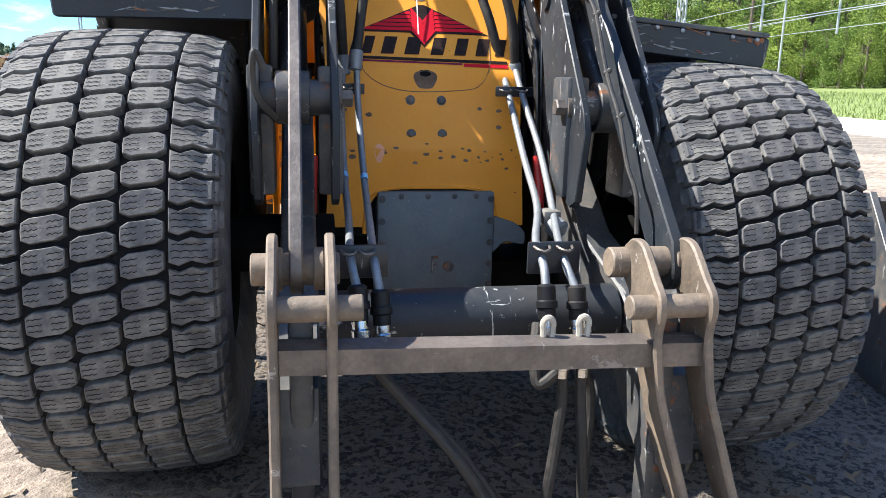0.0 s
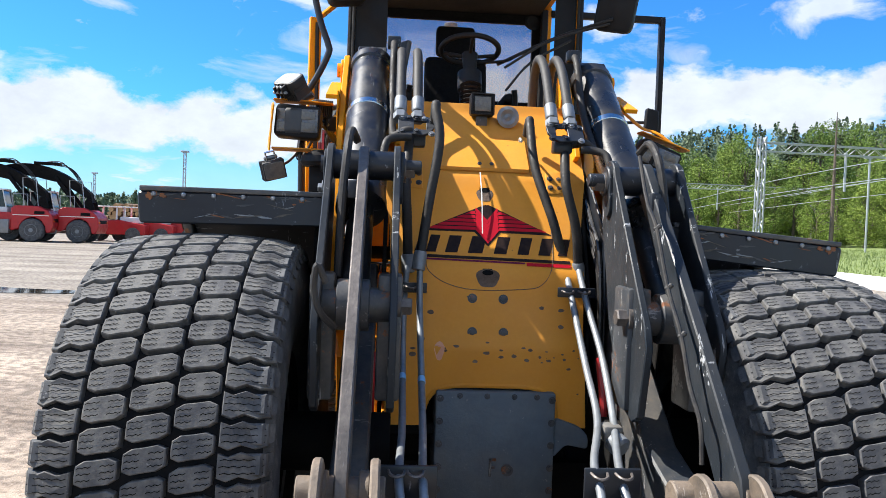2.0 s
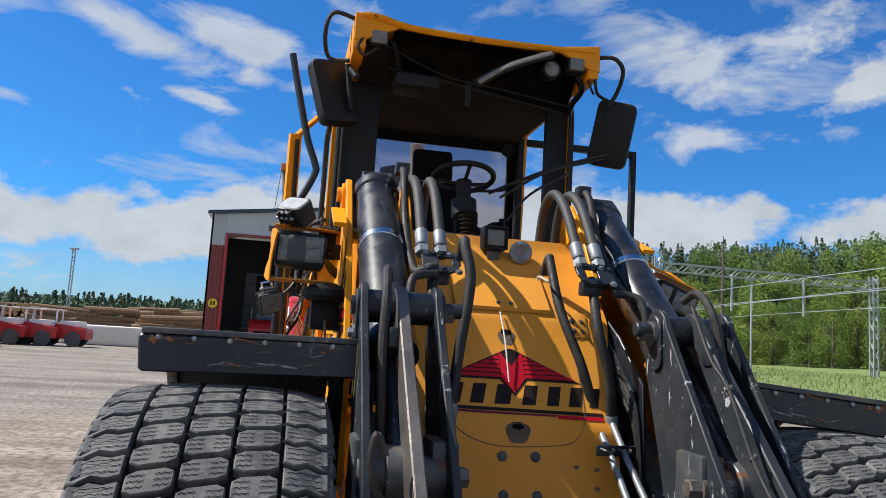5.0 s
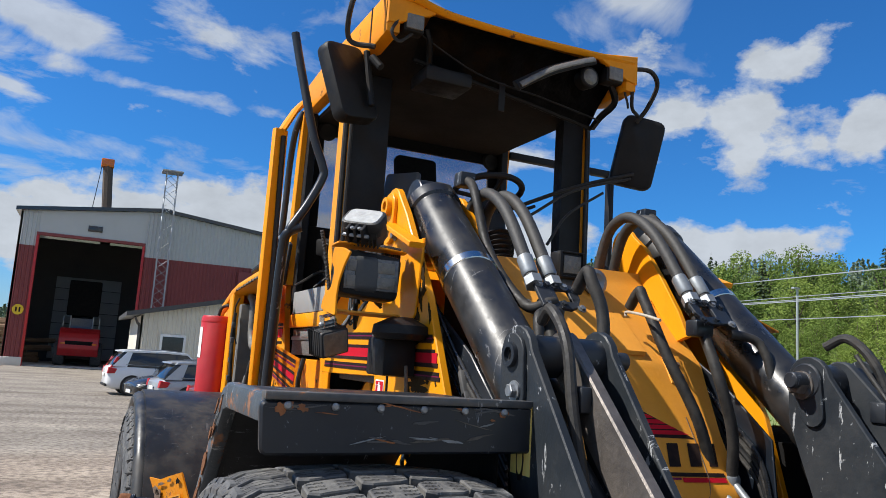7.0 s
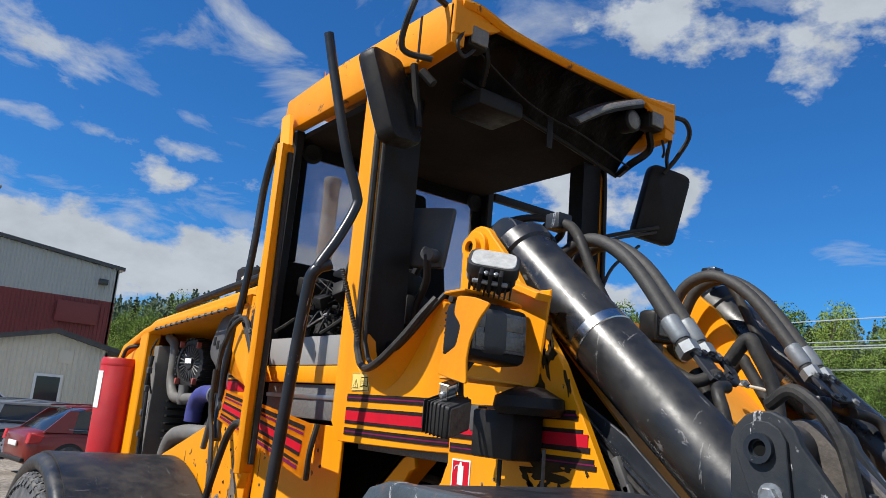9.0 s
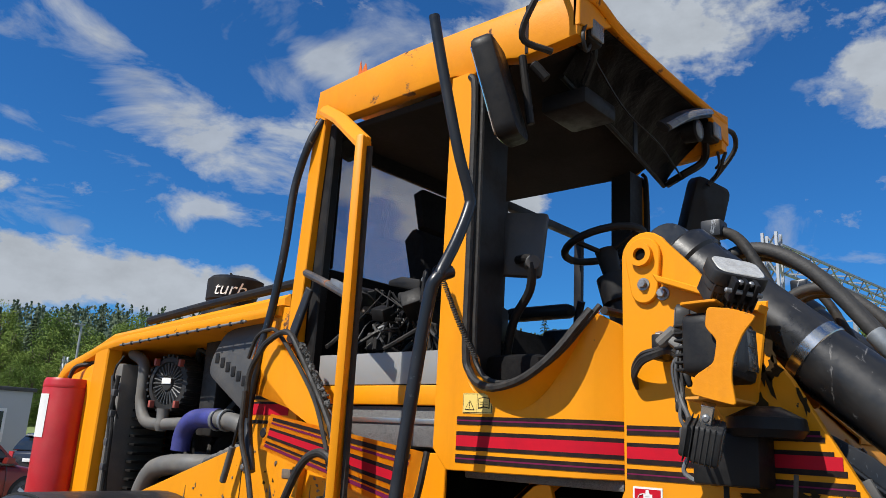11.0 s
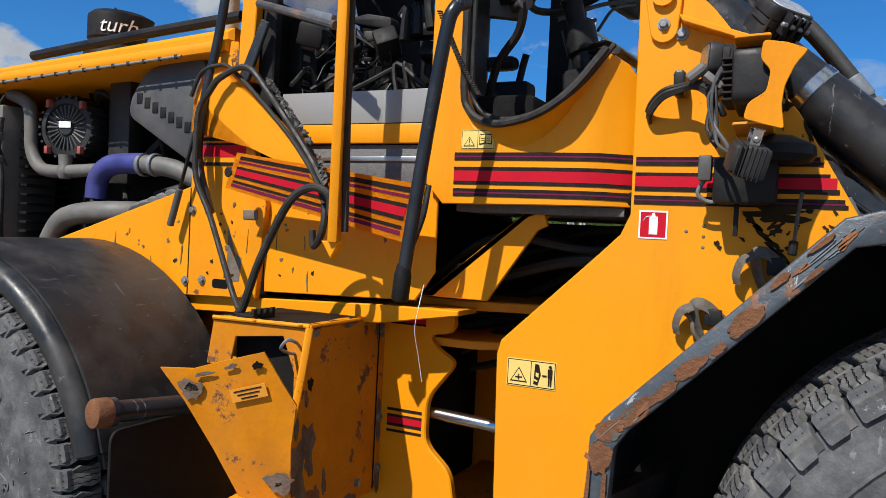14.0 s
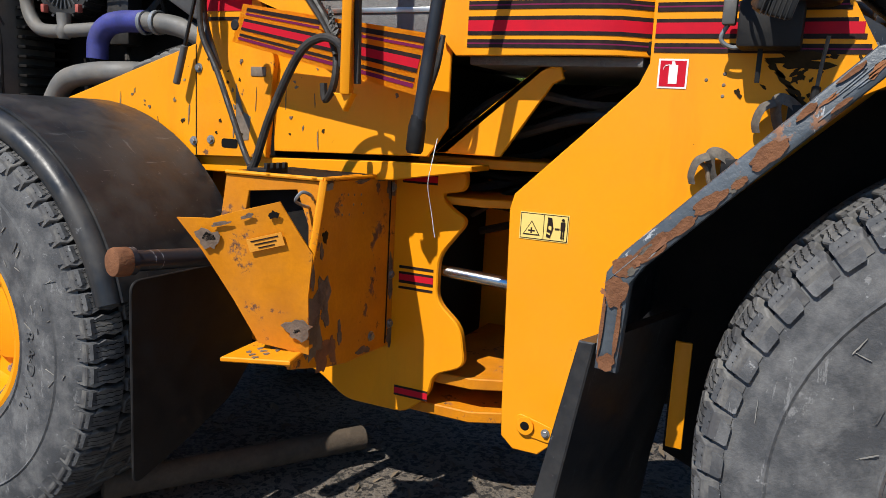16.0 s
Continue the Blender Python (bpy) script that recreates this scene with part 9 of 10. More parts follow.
M["needle"] = material("spruce_needles", (0.065, 0.10, 0.035), 0.85, dark=(0.025, 0.045, 0.016), scale=0.6, amount=0.5, grain=3.0, bump=0, island=0.7)
M["bark"] = material("bark", (0.13, 0.10, 0.08), 0.9, dark=(0.06, 0.045, 0.035), scale=5.0, bump=0.4)
M["hill"] = material("wooded_hill", (0.05, 0.085, 0.03), 0.95, dark=(0.02, 0.04, 0.018), scale=0.12, amount=0.9, grain=0.6, bump=0.0)
M["wall_red"] = material("red_cladding", (0.22, 0.045, 0.045), 0.6, dark=(0.16, 0.035, 0.035), scale=0.7, amount=0.4, bump=0.02)
M["wall_grey"] = material("grey_cladding", (0.46, 0.48, 0.48), 0.6, dark=(0.38, 0.40, 0.40), scale=0.7, amount=0.4, bump=0.02)
M["dim"] = material("dim_interior", (0.10, 0.10, 0.10), 0.8, dark=(0.05, 0.05, 0.05), scale=0.8, bump=0.0)
M["log"] = material("timber_logs", (0.27, 0.16, 0.085), 0.85, dark=(0.12, 0.075, 0.045), scale=3.0, amount=0.7, island=0.6, bump=0.3)
M["logend"] = material("log_ends", (0.48, 0.32, 0.16), 0.85, dark=(0.33, 0.2, 0.1), scale=6.0, amount=0.6, island=0.5)
M["carglass"] = material("car_glass", (0.015, 0.018, 0.02), 0.08, bump=0, coat=0.5)
M["carsilver"] = material("silver_car_paint", (0.40, 0.41, 0.42), 0.3, metal=0.4, bump=0, coat=0.6, amount=0.1)
M["carwhite"] = material("white_car_paint", (0.78, 0.79, 0.80), 0.3, bump=0, coat=0.6, amount=0.1)
M["carred"] = material("dark_red_car_paint", (0.22, 0.02, 0.012), 0.3, metal=0.3, bump=0, coat=0.6, amount=0.2)
M["cardark"] = material("dark_car_paint", (0.02, 0.022, 0.026), 0.25, bump=0, coat=0.6, amount=0.2)
M["signyellow"] = material("yellow_sign", (0.8, 0.55, 0.02), 0.5, bump=0)

# grass bank beyond the low concrete wall, to the right
bm = bmesh.new()
q = [[bm.verts.new((x + 0.09 * y, y, z)) for x, z in ((16.4, 0.30), (17.6, 0.45), (23, 0.8), (40, 1.2), (75, 3.0), (140, 9.0))] for y in (-60, -30, -10, 0, 8, 16, 23, 30, 40, 55, 75, 100, 140)]
for r0, r1 in zip(q, q[1:]):
    for i in range(5):
        bm.faces.new((r0[i], r0[i + 1], r1[i + 1], r1[i]))
bmesh.ops.recalc_face_normals(bm, faces=bm.faces)
tagged(obj("grass_bank", bm, "grass"), "rough green grass bank with weeds", "grass", kind="structure")
tf = bmesh.new()
rnd = random.Random(8)
for k in range(26000):
    y = rnd.uniform(-12, 75)
    x = 16.6 + 0.09 * y + 22 * rnd.random() ** 1.5
    z = float(np.interp(x - 0.09 * y, [16.4, 17.6, 23, 40], [0.3, 0.45, 0.8, 1.2]))
    h, a = rnd.uniform(0.08, 0.30), rnd.uniform(0, 6.28)
    w = Vector((math.cos(a), math.sin(a), 0)) * rnd.uniform(0.012, 0.03)
    p = Vector((x, y, z - 0.02))
    d = Vector((rnd.uniform(-0.1, 0.1), rnd.uniform(-0.1, 0.1), h))
    tf.faces.new([tf.verts.new(v) for v in (p - w, p + w, p + d)])
M["blade"] = material("grass_blades", (0.19, 0.245, 0.075), 0.8, dark=(0.11, 0.16, 0.03), scale=0.4, amount=0.5, grain=3.0, bump=0, island=0.4)
tagged(obj("grass_tufts", tf, "blade", smooth=False), "tufts of tall grass and weeds", "grass", kind="stuff")


def barrier(x0, y0, x1, y1):
    d = Vector((x1 - x0, y1 - y0, 0))
    L = d.length
    bm = prism(rounded([(-0.22, -0.02), (0.22, -0.02), (0.15, 0.18), (0.10, 0.52), (-0.10, 0.52), (-0.15, 0.18)], 0.03, 2), 0.01, L - 0.01, "y", w=0.0)
    ob = obj("concrete_barrier", bm, "concrete")
    ob.matrix_world = Matrix.Translation((x0, y0, 0)) @ Matrix.Rotation(math.atan2(d.y, d.x) - math.pi / 2, 4, "Z")
    return tagged(ob, "low pale concrete barrier along the yard edge", "barrier", "barriers along the yard")


for y in np.arange(-20.0, 80.0, 5.0):
    barrier(16.1 + 0.09 * y, y, 16.1 + 0.09 * (y + 5), y + 5)


# trees
def leaf_cloud(bm, c, r, n, size, rnd, squash=0.8):
    for _ in range(n):
        d = Vector((rnd.gauss(0, 1), rnd.gauss(0, 1), rnd.gauss(0, 1))).normalized()
        p = Vector(c) + Vector((d.x * r, d.y * r, d.z * r * squash)) * rnd.uniform(0.55, 1.0)
        t = Euler((rnd.uniform(0, 6.3), rnd.uniform(0, 6.3), rnd.uniform(0, 6.3))).to_matrix()
        s = size * rnd.uniform(0.6, 1.3)
        vs = [bm.verts.new(p + t @ Vector(v) * s) for v in ((-0.5, -0.1, 0), (0, -0.45, 0.08), (0.5, 0, 0), (0.05, 0.45, 0.1))]
        bm.faces.new(vs)


def broadleaf(h, seed):
    rnd = random.Random(seed)
    tk = lathe([(h * 0.022, 0), (h * 0.018, h * 0.2), (h * 0.012, h * 0.6), (h * 0.003, h * 0.92)], (0, 0, 0), (0, 0, 1), 8)
    cr = bmesh.new()
    for k in range(30):
        a, z = rnd.uniform(0, 6.28), h * (0.06 + 0.86 * (k + rnd.random()) / 30)
        w = h * 0.20 * (1 - abs(z / h - 0.42) * 1.25)
        rr = max(0.02 * h, w) * rnd.uniform(0.5, 1.1)
        c = (rr * math.cos(a), rr * math.sin(a), z)
        absorb(tk, tube([(0, 0, z * 0.72), (c[0] * 0.5, c[1] * 0.5, z * 0.9), c], h * 0.004, 4, 2))
        leaf_cloud(cr, c, h * rnd.uniform(0.07, 0.125), 330, h * 0.0135, rnd, 1.1)
    return tk, cr


def spruce(h, seed):
    rnd = random.Random(seed)
    tk = lathe([(h * 0.014, 0), (h * 0.009, h * 0.5), (0.01, h)], (0, 0, 0), (0, 0, 1), 7)
    cr = bmesh.new()
    for k in range(34):
        z = h * (0.10 + 0.88 * k / 34)
        r = h * 0.17 * (1 - z / h) ** 0.85 + 0.08
        for i in range(11):
            a = rnd.uniform(0, 6.28)
            rr = r * rnd.uniform(0.7, 1.15)
            for f in (0.45, 0.75, 1.0):
                p = Vector((rr * f * math.cos(a), rr * f * math.sin(a), z - rr * 0.35 * f + rnd.uniform(-0.1, 0.1)))
                s = r * 0.38 + h * 0.008
                d, w = Vector((math.cos(a), math.sin(a), -0.45)) * s, Vector((-math.sin(a), math.cos(a), rnd.uniform(-0.3, 0.3))) * s * 0.42
                cr.faces.new([cr.verts.new(q) for q in (p - d * 0.5, p + w, p + d * 0.6, p - w)])
    return tk, cr


kinds = []
for k in range(4):
    kinds.append(("broadleaf_tree", broadleaf(9.0, 40 + k), "leaf", "leafy green broadleaf tree on the wooded slope"))
for k in range(3):
    kinds.append(("spruce_tree", spruce(13.0, 60 + k), "needle", "tall dark spruce on the wooded slope"))
protos = []
for name, (tk, cr), mat, lab in kinds:
    e = thing(name, lab, "tree", "trees round the yard", loc=(0, 0, 0))
    part("trunk", tk, "bark", e)
    part("crown", cr, mat, e, smooth=False)
    protos.append(e)
rnd = random.Random(77)
for row, f in enumerate((0.50, 0.74, 0.92, 1.0)):
    az = 13.0 + row * 0.5
    while az < 100:
        d = float(np.interp(az, [13, 25, 45, 65, 85, 100], [125, 105, 80, 58, 52, 52])) * (1 + 0.10 * row) * rnd.uniform(0.97, 1.04)
        el = float(np.interp(az, [13, 20, 30, 42, 50, 60, 100], [6.3, 7.1, 8.2, 8.6, 9.4, 10.0, 9.6])) * rnd.uniform(0.88, 1.05)
        x, y = d * math.sin(radians(az)) - 1.0, d * math.cos(radians(az)) + 1.0
        base = float(np.interp(x - 0.09 * y, [13, 22, 40, 75, 140], [0.3, 0.8, 1.2, 3.0, 9.0])) - 0.2
        k = rnd.choice((0, 1, 2, 3)) if row < 2 else rnd.choice((0, 1, 2, 3, 4, 5, 6))
        h = max(2.5, 1.9 + d * math.tan(radians(el)) * f - base)
        s = h / (9.0 if k < 4 else 13.0)
        w = s * (1.25 if k < 4 and row < 2 else 1.0) * rnd.uniform(0.9, 1.15)
        e = copy_thing(protos[k], Matrix())
        e.matrix_world = Matrix.Translation((x, y, base)) @ Matrix.Rotation(rnd.uniform(0, 6.28), 4, "Z") @ Matrix.Diagonal((w, w, s, 1))
        az += math.degrees(h * (0.30 if k < 4 else 0.22) / d) * rnd.uniform(0.7, 1.25)
for i, e in enumerate(protos):
    e.matrix_world = Matrix.Translation((75 + 4 * i, 68 - 5 * i, 3.2))

# dead spruce standing bare before the leafy trees
dead = thing("dead_spruce", "bare grey dead spruce with short broken branches", "tree", loc=(29.5, 49.7, 1.0))
part("trunk", lathe([(0.16, 0), (0.12, 4.0), (0.05, 8.4), (0.02, 9.6)], (0, 0, 0), (0, 0, 1), 8), "bark", dead)
rnd = random.Random(9)
for k in range(60):
    z = 1.6 + 7.7 * k / 60
    a, r = rnd.uniform(0, 6.28), (1.35 - 0.12 * z) * rnd.uniform(0.5, 1.0)
    part("branch", tube([(0, 0, z), (r * 0.5 * math.cos(a), r * 0.5 * math.sin(a), z + 0.03), (r * math.cos(a), r * math.sin(a), z - 0.18 * r)], 0.018, 4, 2), "bark", dead)

# wooded hills behind
bm = bmesh.new()
rows = []
for az in np.arange(-60, 121, 1.5):
    hgt = float(np.interp(az, [-60, -20, -5, 8, 20, 40, 120], [3, 3, 5, 18, 31, 35, 35])) + 2 * noise.noise((az * 0.08, 0, 3))
    rows.append([bm.verts.new((d * math.sin(radians(az)), d * math.cos(radians(az)), max(0.0, f * hgt + (noise.noise((az * 0.9, f * 9, 1)) * 1.6 if f > 0.3 else 0)))) for d, f in ((150, 0.0), (190, 0.45), (235, 0.8), (275, 1.0), (300, 0.6))])
for r0, r1 in zip(rows, rows[1:]):
    for i in range(4):
        bm.faces.new((r0[i], r0[i + 1], r1[i + 1], r1[i]))
bmesh.ops.recalc_face_normals(bm, faces=bm.faces)
tagged(obj("wooded_hill", bm, "hill"), "low dark green wooded hill on the horizon", "hill", kind="structure")
cr = bmesh.new()
rnd = random.Random(5)
for k in range(3000):
    az, f = rnd.uniform(-58, 110), rnd.random()
    hgt = float(np.interp(az, [-60, -20, -5, 8, 20, 40, 120], [3, 3, 5, 18, 31, 35, 35]))
    d = 165 + 112 * f
    z = hgt * np.interp(d, [150, 190, 235, 275], [0, 0.45, 0.8, 1.0])
    fir = rnd.random() < 0.45
    h = rnd.uniform(4.5, 7.5) * (1.25 if fir else 1.0) * (0.72 if az < 2 else 1.0)
    x, y = d * math.sin(radians(az)), d * math.cos(radians(az))
    for i in range(84):
        t = rnd.random() ** 0.8
        w = h * (0.20 * (1 - t) + 0.01 if fir else (0.27 if az > 2 else 0.40) * math.sqrt(max(0.0, 1 - (2 * t - 0.9) ** 2 / 1.3)))
        a, g = rnd.uniform(0, 6.28), rnd.uniform(0.55, 1.0)
        p = Vector((x + w * g * math.cos(a), y + w * g * math.sin(a), z + h * t))
        m = Euler((rnd.uniform(-0.9, 0.9), rnd.uniform(-0.9, 0.9), a)).to_matrix()
        q = rnd.uniform(0.24, 0.52)
        cr.faces.new([cr.verts.new(p + m @ Vector(v) * q) for v in ((-0.9, 0, -0.3), (0.1, 0.3, -0.8), (0.9, 0, 0.1), (0.0, -0.2, 0.9))])
M["far"] = material("far_forest", (0.15, 0.195, 0.11), 0.9, dark=(0.085, 0.12, 0.08), scale=0.12, grain=0.8, bump=0, island=0.6)
tagged(obj("far_forest", cr, "far", smooth=False), "dense mixed forest covering the far hills", "forest", kind="stuff")


# railway masts with lattice beams
def lattice(a, b, w, r, n):
    a, b = Vector(a), Vector(b)
    d = (b - a)
    u = Vector((0, 0, 1)) if abs(d.normalized().z) < 0.9 else Vector((1, 0, 0))
    s = d.cross(u).normalized() * w / 2
    t = s.cross(d).normalized() * w / 2
    bm = bmesh.new()
    cs = [s + t, s - t, -s - t, -s + t]
    for c in cs:
        absorb(bm, tube([a + c, b + c], r, 4, smooth=False))
    for k in range(n):
        p, q = a + d * k / n, a + d * (k + 1) / n
        for i in range(4):
            absorb(bm, tube([p + cs[i], q + cs[(i + 1) % 4]] if k % 2 else [p + cs[(i + 1) % 4], q + cs[i]], r * 0.6, 3, smooth=False))
    return bm


def gantry(xa, ya, xb, yb, h):
    g = thing("rail_gantry", "galvanised steel railway portal with lattice beam", "gantry", "railway portals")
    for x, y in ((xa, ya), (xb, yb)):
        part("mast", lattice((x, y, 0.3), (x, y, h), 0.42, 0.06, 12), "galv", g)
    part("beam", lattice((xa, ya, h - 0.7), (xb, yb, h - 0.7), 0.6, 0.05, 26), "galv", g)
    for f in (0.33, 0.66):
        x, y = xa + (xb - xa) * f, ya + (yb - ya) * f
        part("hanger", rod((x, y, h - 3.5), (x, y, h - 0.8), 0.09, 8), "galv", g)
    return g


gantry(25.0, 51.0, 44.0, 52.0, 8.9)
gantry(21.4, 10.9, 40.0, 8.4, 8.9)
gantry(34.0, 92.0, 53.0, 93.0, 8.9)
for zz, off in ((5.6, 3.0), (6.6, 3.0), (5.5, 9.0), (6.5, 9.0), (7.4, 14.0)):
    w = tube([(20 + off, -40, zz), (21 + off, 10, zz - 0.2), (25 + off, 51, zz - 0.2), (34 + off, 92, zz - 0.2), (46 + off, 140, zz)], 0.025, 4, 5)
    tagged(obj("overhead_wire", w, "galv"), "thin overhead railway wire", "wire", "overhead wires")
for x, y, h in ((40, 62, 9), (24, 66, 9.5), (46, 42, 9), (17, 96, 9)):
    p = thing("lamp_post", "slender grey lamp post by the railway", "lamp post", "lamp posts by the railway", loc=(x, y, 0))
    part("post", rod((0, 0, 0), (0, 0, h), 0.09, 10), "galv", p)
    part("lamp_head", box(-0.5, 0.2, -0.12, 0.12, h - 0.02, h + 0.1, 0.03), "galv", p)


# ---- hall, annex, vehicles, timber ----
def corrugated(x0, x1, z0, z1, y, mat, parent, name, top=None, pitch=0.25):
    """Trapezoid cladding facing -y; top: height of the upper edge as a function of x."""
    bm = bmesh.new()
    xs = []
    x = x0
    while x < x1 - 1e-6:
        xs += [(x, 0.0), (min(x1, x + pitch * 0.55), 0.0), (min(x1, x + pitch * 0.7), 0.05), (min(x1, x + pitch * 0.88), 0.05)]
        x += pitch
    xs.append((x1, 0.0))
    vs = [(bm.verts.new((a, y - d, z0)), bm.verts.new((a, y - d, top(a) if top else z1))) for a, d in xs]
    for p, q in zip(vs, vs[1:]):
        if (p[0].co - q[0].co).length > 1e-5:
            bm.faces.new((p[0], q[0], q[1], p[1]))
    bmesh.ops.recalc_face_normals(bm, faces=bm.faces)
    return part(name, bm, mat, parent, smooth=False)


hall = thing("industrial_hall", "red and pale grey clad industrial hall with open gate", "building")
HX0, HX1, HY, XM = -6.7, 11.2, 58.0, 2.1
roofz = lambda x: 10.1 + 1.05 * (1 - abs(x - XM) / (HX1 - XM if x > XM else XM - HX0))
DX0, DX1, DZ = -5.5, 1.0, 8.6
for x0, x1 in ((HX0, DX0), (DX1, HX1)):
    corrugated(x0, x1, 0.5, 7.85, HY, "wall_red", hall, "red_wall")
corrugated(HX0, DX0, 7.85, 0, HY, "wall_grey", hall, "grey_wall", roofz)
corrugated(DX1, HX1, 7.85, 0, HY, "wall_grey", hall, "grey_wall", roofz)
part("gate_head", prism([(DX0, DZ), (DX1, DZ), (DX1, roofz(DX1)), (DX0, roofz(DX0))], HY - 0.04, HY + 0.2, "y", w=0), "wall_grey", hall)
part("plinth", box(HX0, DX0, HY - 0.15, HY + 0.2, 0, 0.55, 0.02), "concrete", hall)
part("plinth", box(DX1, HX1, HY - 0.1, HY + 0.2, 0, 0.5, 0.02), "concrete", hall)
for x0, x1 in ((DX0 - 0.12, DX0 + 0.05), (DX1 - 0.05, DX1 + 0.12)):
    part("gate_frame", box(x0, x1, HY - 0.12, HY + 0.2, 0, DZ, 0.02), "red", hall)
part("gate_frame", box(DX0 - 0.12, DX1 + 0.12, HY - 0.12, HY + 0.2, DZ, DZ + 0.2, 0.02), "wall_red", hall)
part("side_wall", box(HX0, HX0 + 0.2, HY, HY + 34, 0, 10.1, 0.02), "wall_grey", hall)
part("side_wall", box(HX1 - 0.2, HX1, HY, HY + 34, 0, 10.1, 0.02), "wall_grey", hall)
part("hall_floor", box(HX0, HX1, HY + 0.2, HY + 34, 0.0, 0.04, 0), "concrete", hall)
part("inner_wall", box(HX0 + 0.3, HX1 - 0.3, HY + 13, HY + 13.2, 0, 9.9, 0), "dim", hall)
for k in range(7):
    part("inner_panel", box(-4.6, 0.3, HY + 12.9, HY + 13.0, 0.3 + 0.95 * k, 1.2 + 0.95 * k, 0.02), "wall_grey", hall)
for s in (-1, 1):
    xe = HX0 if s < 0 else HX1
    part("roof", prism([(xe + s * 0.3, roofz(xe) - 0.02), (XM, roofz(XM) + 0.02), (XM, roofz(XM) + 0.25), (xe + s * 0.3, roofz(xe) + 0.22)], HY - 0.3, HY + 34, "y", w=0), "cardark", hall, "dark sheet roof")
part("gate_sign", box(-2.6, -1.7, HY - 0.1, HY - 0.04, 9.2, 9.6, 0.01), "cardark", hall)
part("number_disc", rod((-6.1, HY - 0.06, 3.6), (-6.1, HY - 0.1, 3.6), 0.34, 24), "signyellow", hall, "round yellow sign with two dark bars")
for x in (-6.2, -6.0):
    part("sign_bar", box(x - 0.05, x + 0.05, HY - 0.115, HY - 0.1, 3.45, 3.75, 0), "blacktape", hall)
part("wall_lamp", box(9.9, 10.5, HY - 0.5, HY - 0.1, 8.9, 9.3, 0.05), "cardark", hall)
part("wall_box", box(7.6, 10.2, HY - 0.35, HY - 0.05, 6.1, 7.5, 0.03), "wall_red", hall, "red box on the wall")
lad = lattice((2.3, HY - 0.7, 0.2), (2.3, HY - 0.7, 14.0), 0.75, 0.035, 22)
tower_ob = thing("ladder_mast", "tall galvanised lattice mast with ladder", "mast")
part("lattice", lad, "galv", tower_ob)
part("platform", box(1.6, 3.0, HY - 1.4, HY - 0.1, 13.9, 14.0, 0.02), "galv", tower_ob)
crane = thing("crane_boom", "dark crane boom standing up behind the hall roof", "crane")
part("boom_tube", tube([(-1.2, 76, 9), (-1.9, 76, 17.6)], 0.42, 8, smooth=False), "bark", crane)
part("boom_head", box(-2.5, -1.4, 75.6, 76.4, 17.5, 18.3, 0.1), "amber", crane)
part("hoist_rope", tube([(-2.4, 76, 17.6), (-3.0, 76, 11)], 0.04, 4, smooth=False), "hose", crane)


# beige annex
annex = thing("annex_house", "low beige boarded annex with grey gable roof", "house")
AY = 42.0
g = lambda x: 3.3 + (x - 0.2) / 4.8 * 1.05 if x < 5.0 else 4.35 - (x - 5.0) / 2.5 * 0.6
M["beige"] = material("beige_boards", (0.66, 0.63, 0.54), 0.75, dark=(0.54, 0.51, 0.43), scale=1.0, amount=0.5, bump=0.03)
corrugated(0.5, 7.4, 0, 0, AY, "beige", annex, "board_wall", g, 0.22)
part("side_wall", box(0.5, 0.6, AY, AY + 10, 0, 3.3, 0), "beige", annex)
part("side_wall", box(7.3, 7.4, AY, AY + 10, 0, 3.7, 0), "beige", annex)
for xa, xb in ((-0.2, 5.0), (5.0, 8.0)):
    part("roof", prism([(xa, g(xa)), (xb, g(xb)), (xb, g(xb) + 0.22), (xa, g(xa) + 0.22)], AY - 0.45, AY + 10, "y", w=0), "plastic_grey", annex, "grey sheet roof")
for x in (2.1, 5.0):
    w = part("window", box(x - 0.62, x + 0.62, AY - 0.10, AY - 0.04, 1.1, 2.45, 0.02), "white", annex, "white framed window")
    part("pane", box(x - 0.50, x + 0.50, AY - 0.115, AY - 0.10, 1.22, 2.33, 0), "carglass", w)
part("vent_hatch", box(5.3, 5.9, AY - 0.09, AY - 0.05, 3.0, 3.6, 0.01), "beige", annex)
part("downpipe", tube([(0.2, AY - 0.35, 3.2), (0.35, AY - 0.2, 2.9), (0.45, AY - 0.12, 2.6), (0.45, AY - 0.12, 0.2)], 0.06, 8), "cardark", annex)
far_ann = thing("site_hut", "grey site hut with white framed window", "hut", loc=(0, 0, 0))
part("hut_body", box(7.0, 9.9, 36.5, 39.5, 0, 3.0, 0.03), "wall_grey", far_ann)
part("hut_roof", box(6.9, 10.0, 36.4, 39.6, 3.0, 3.15, 0.03), "plastic_grey", far_ann)
w = part("window", box(7.6, 9.0, 36.42, 36.49, 1.0, 2.3, 0.02), "white", far_ann)
part("pane", box(7.72, 8.88, 36.405, 36.42, 1.12, 2.18, 0), "carglass", w)


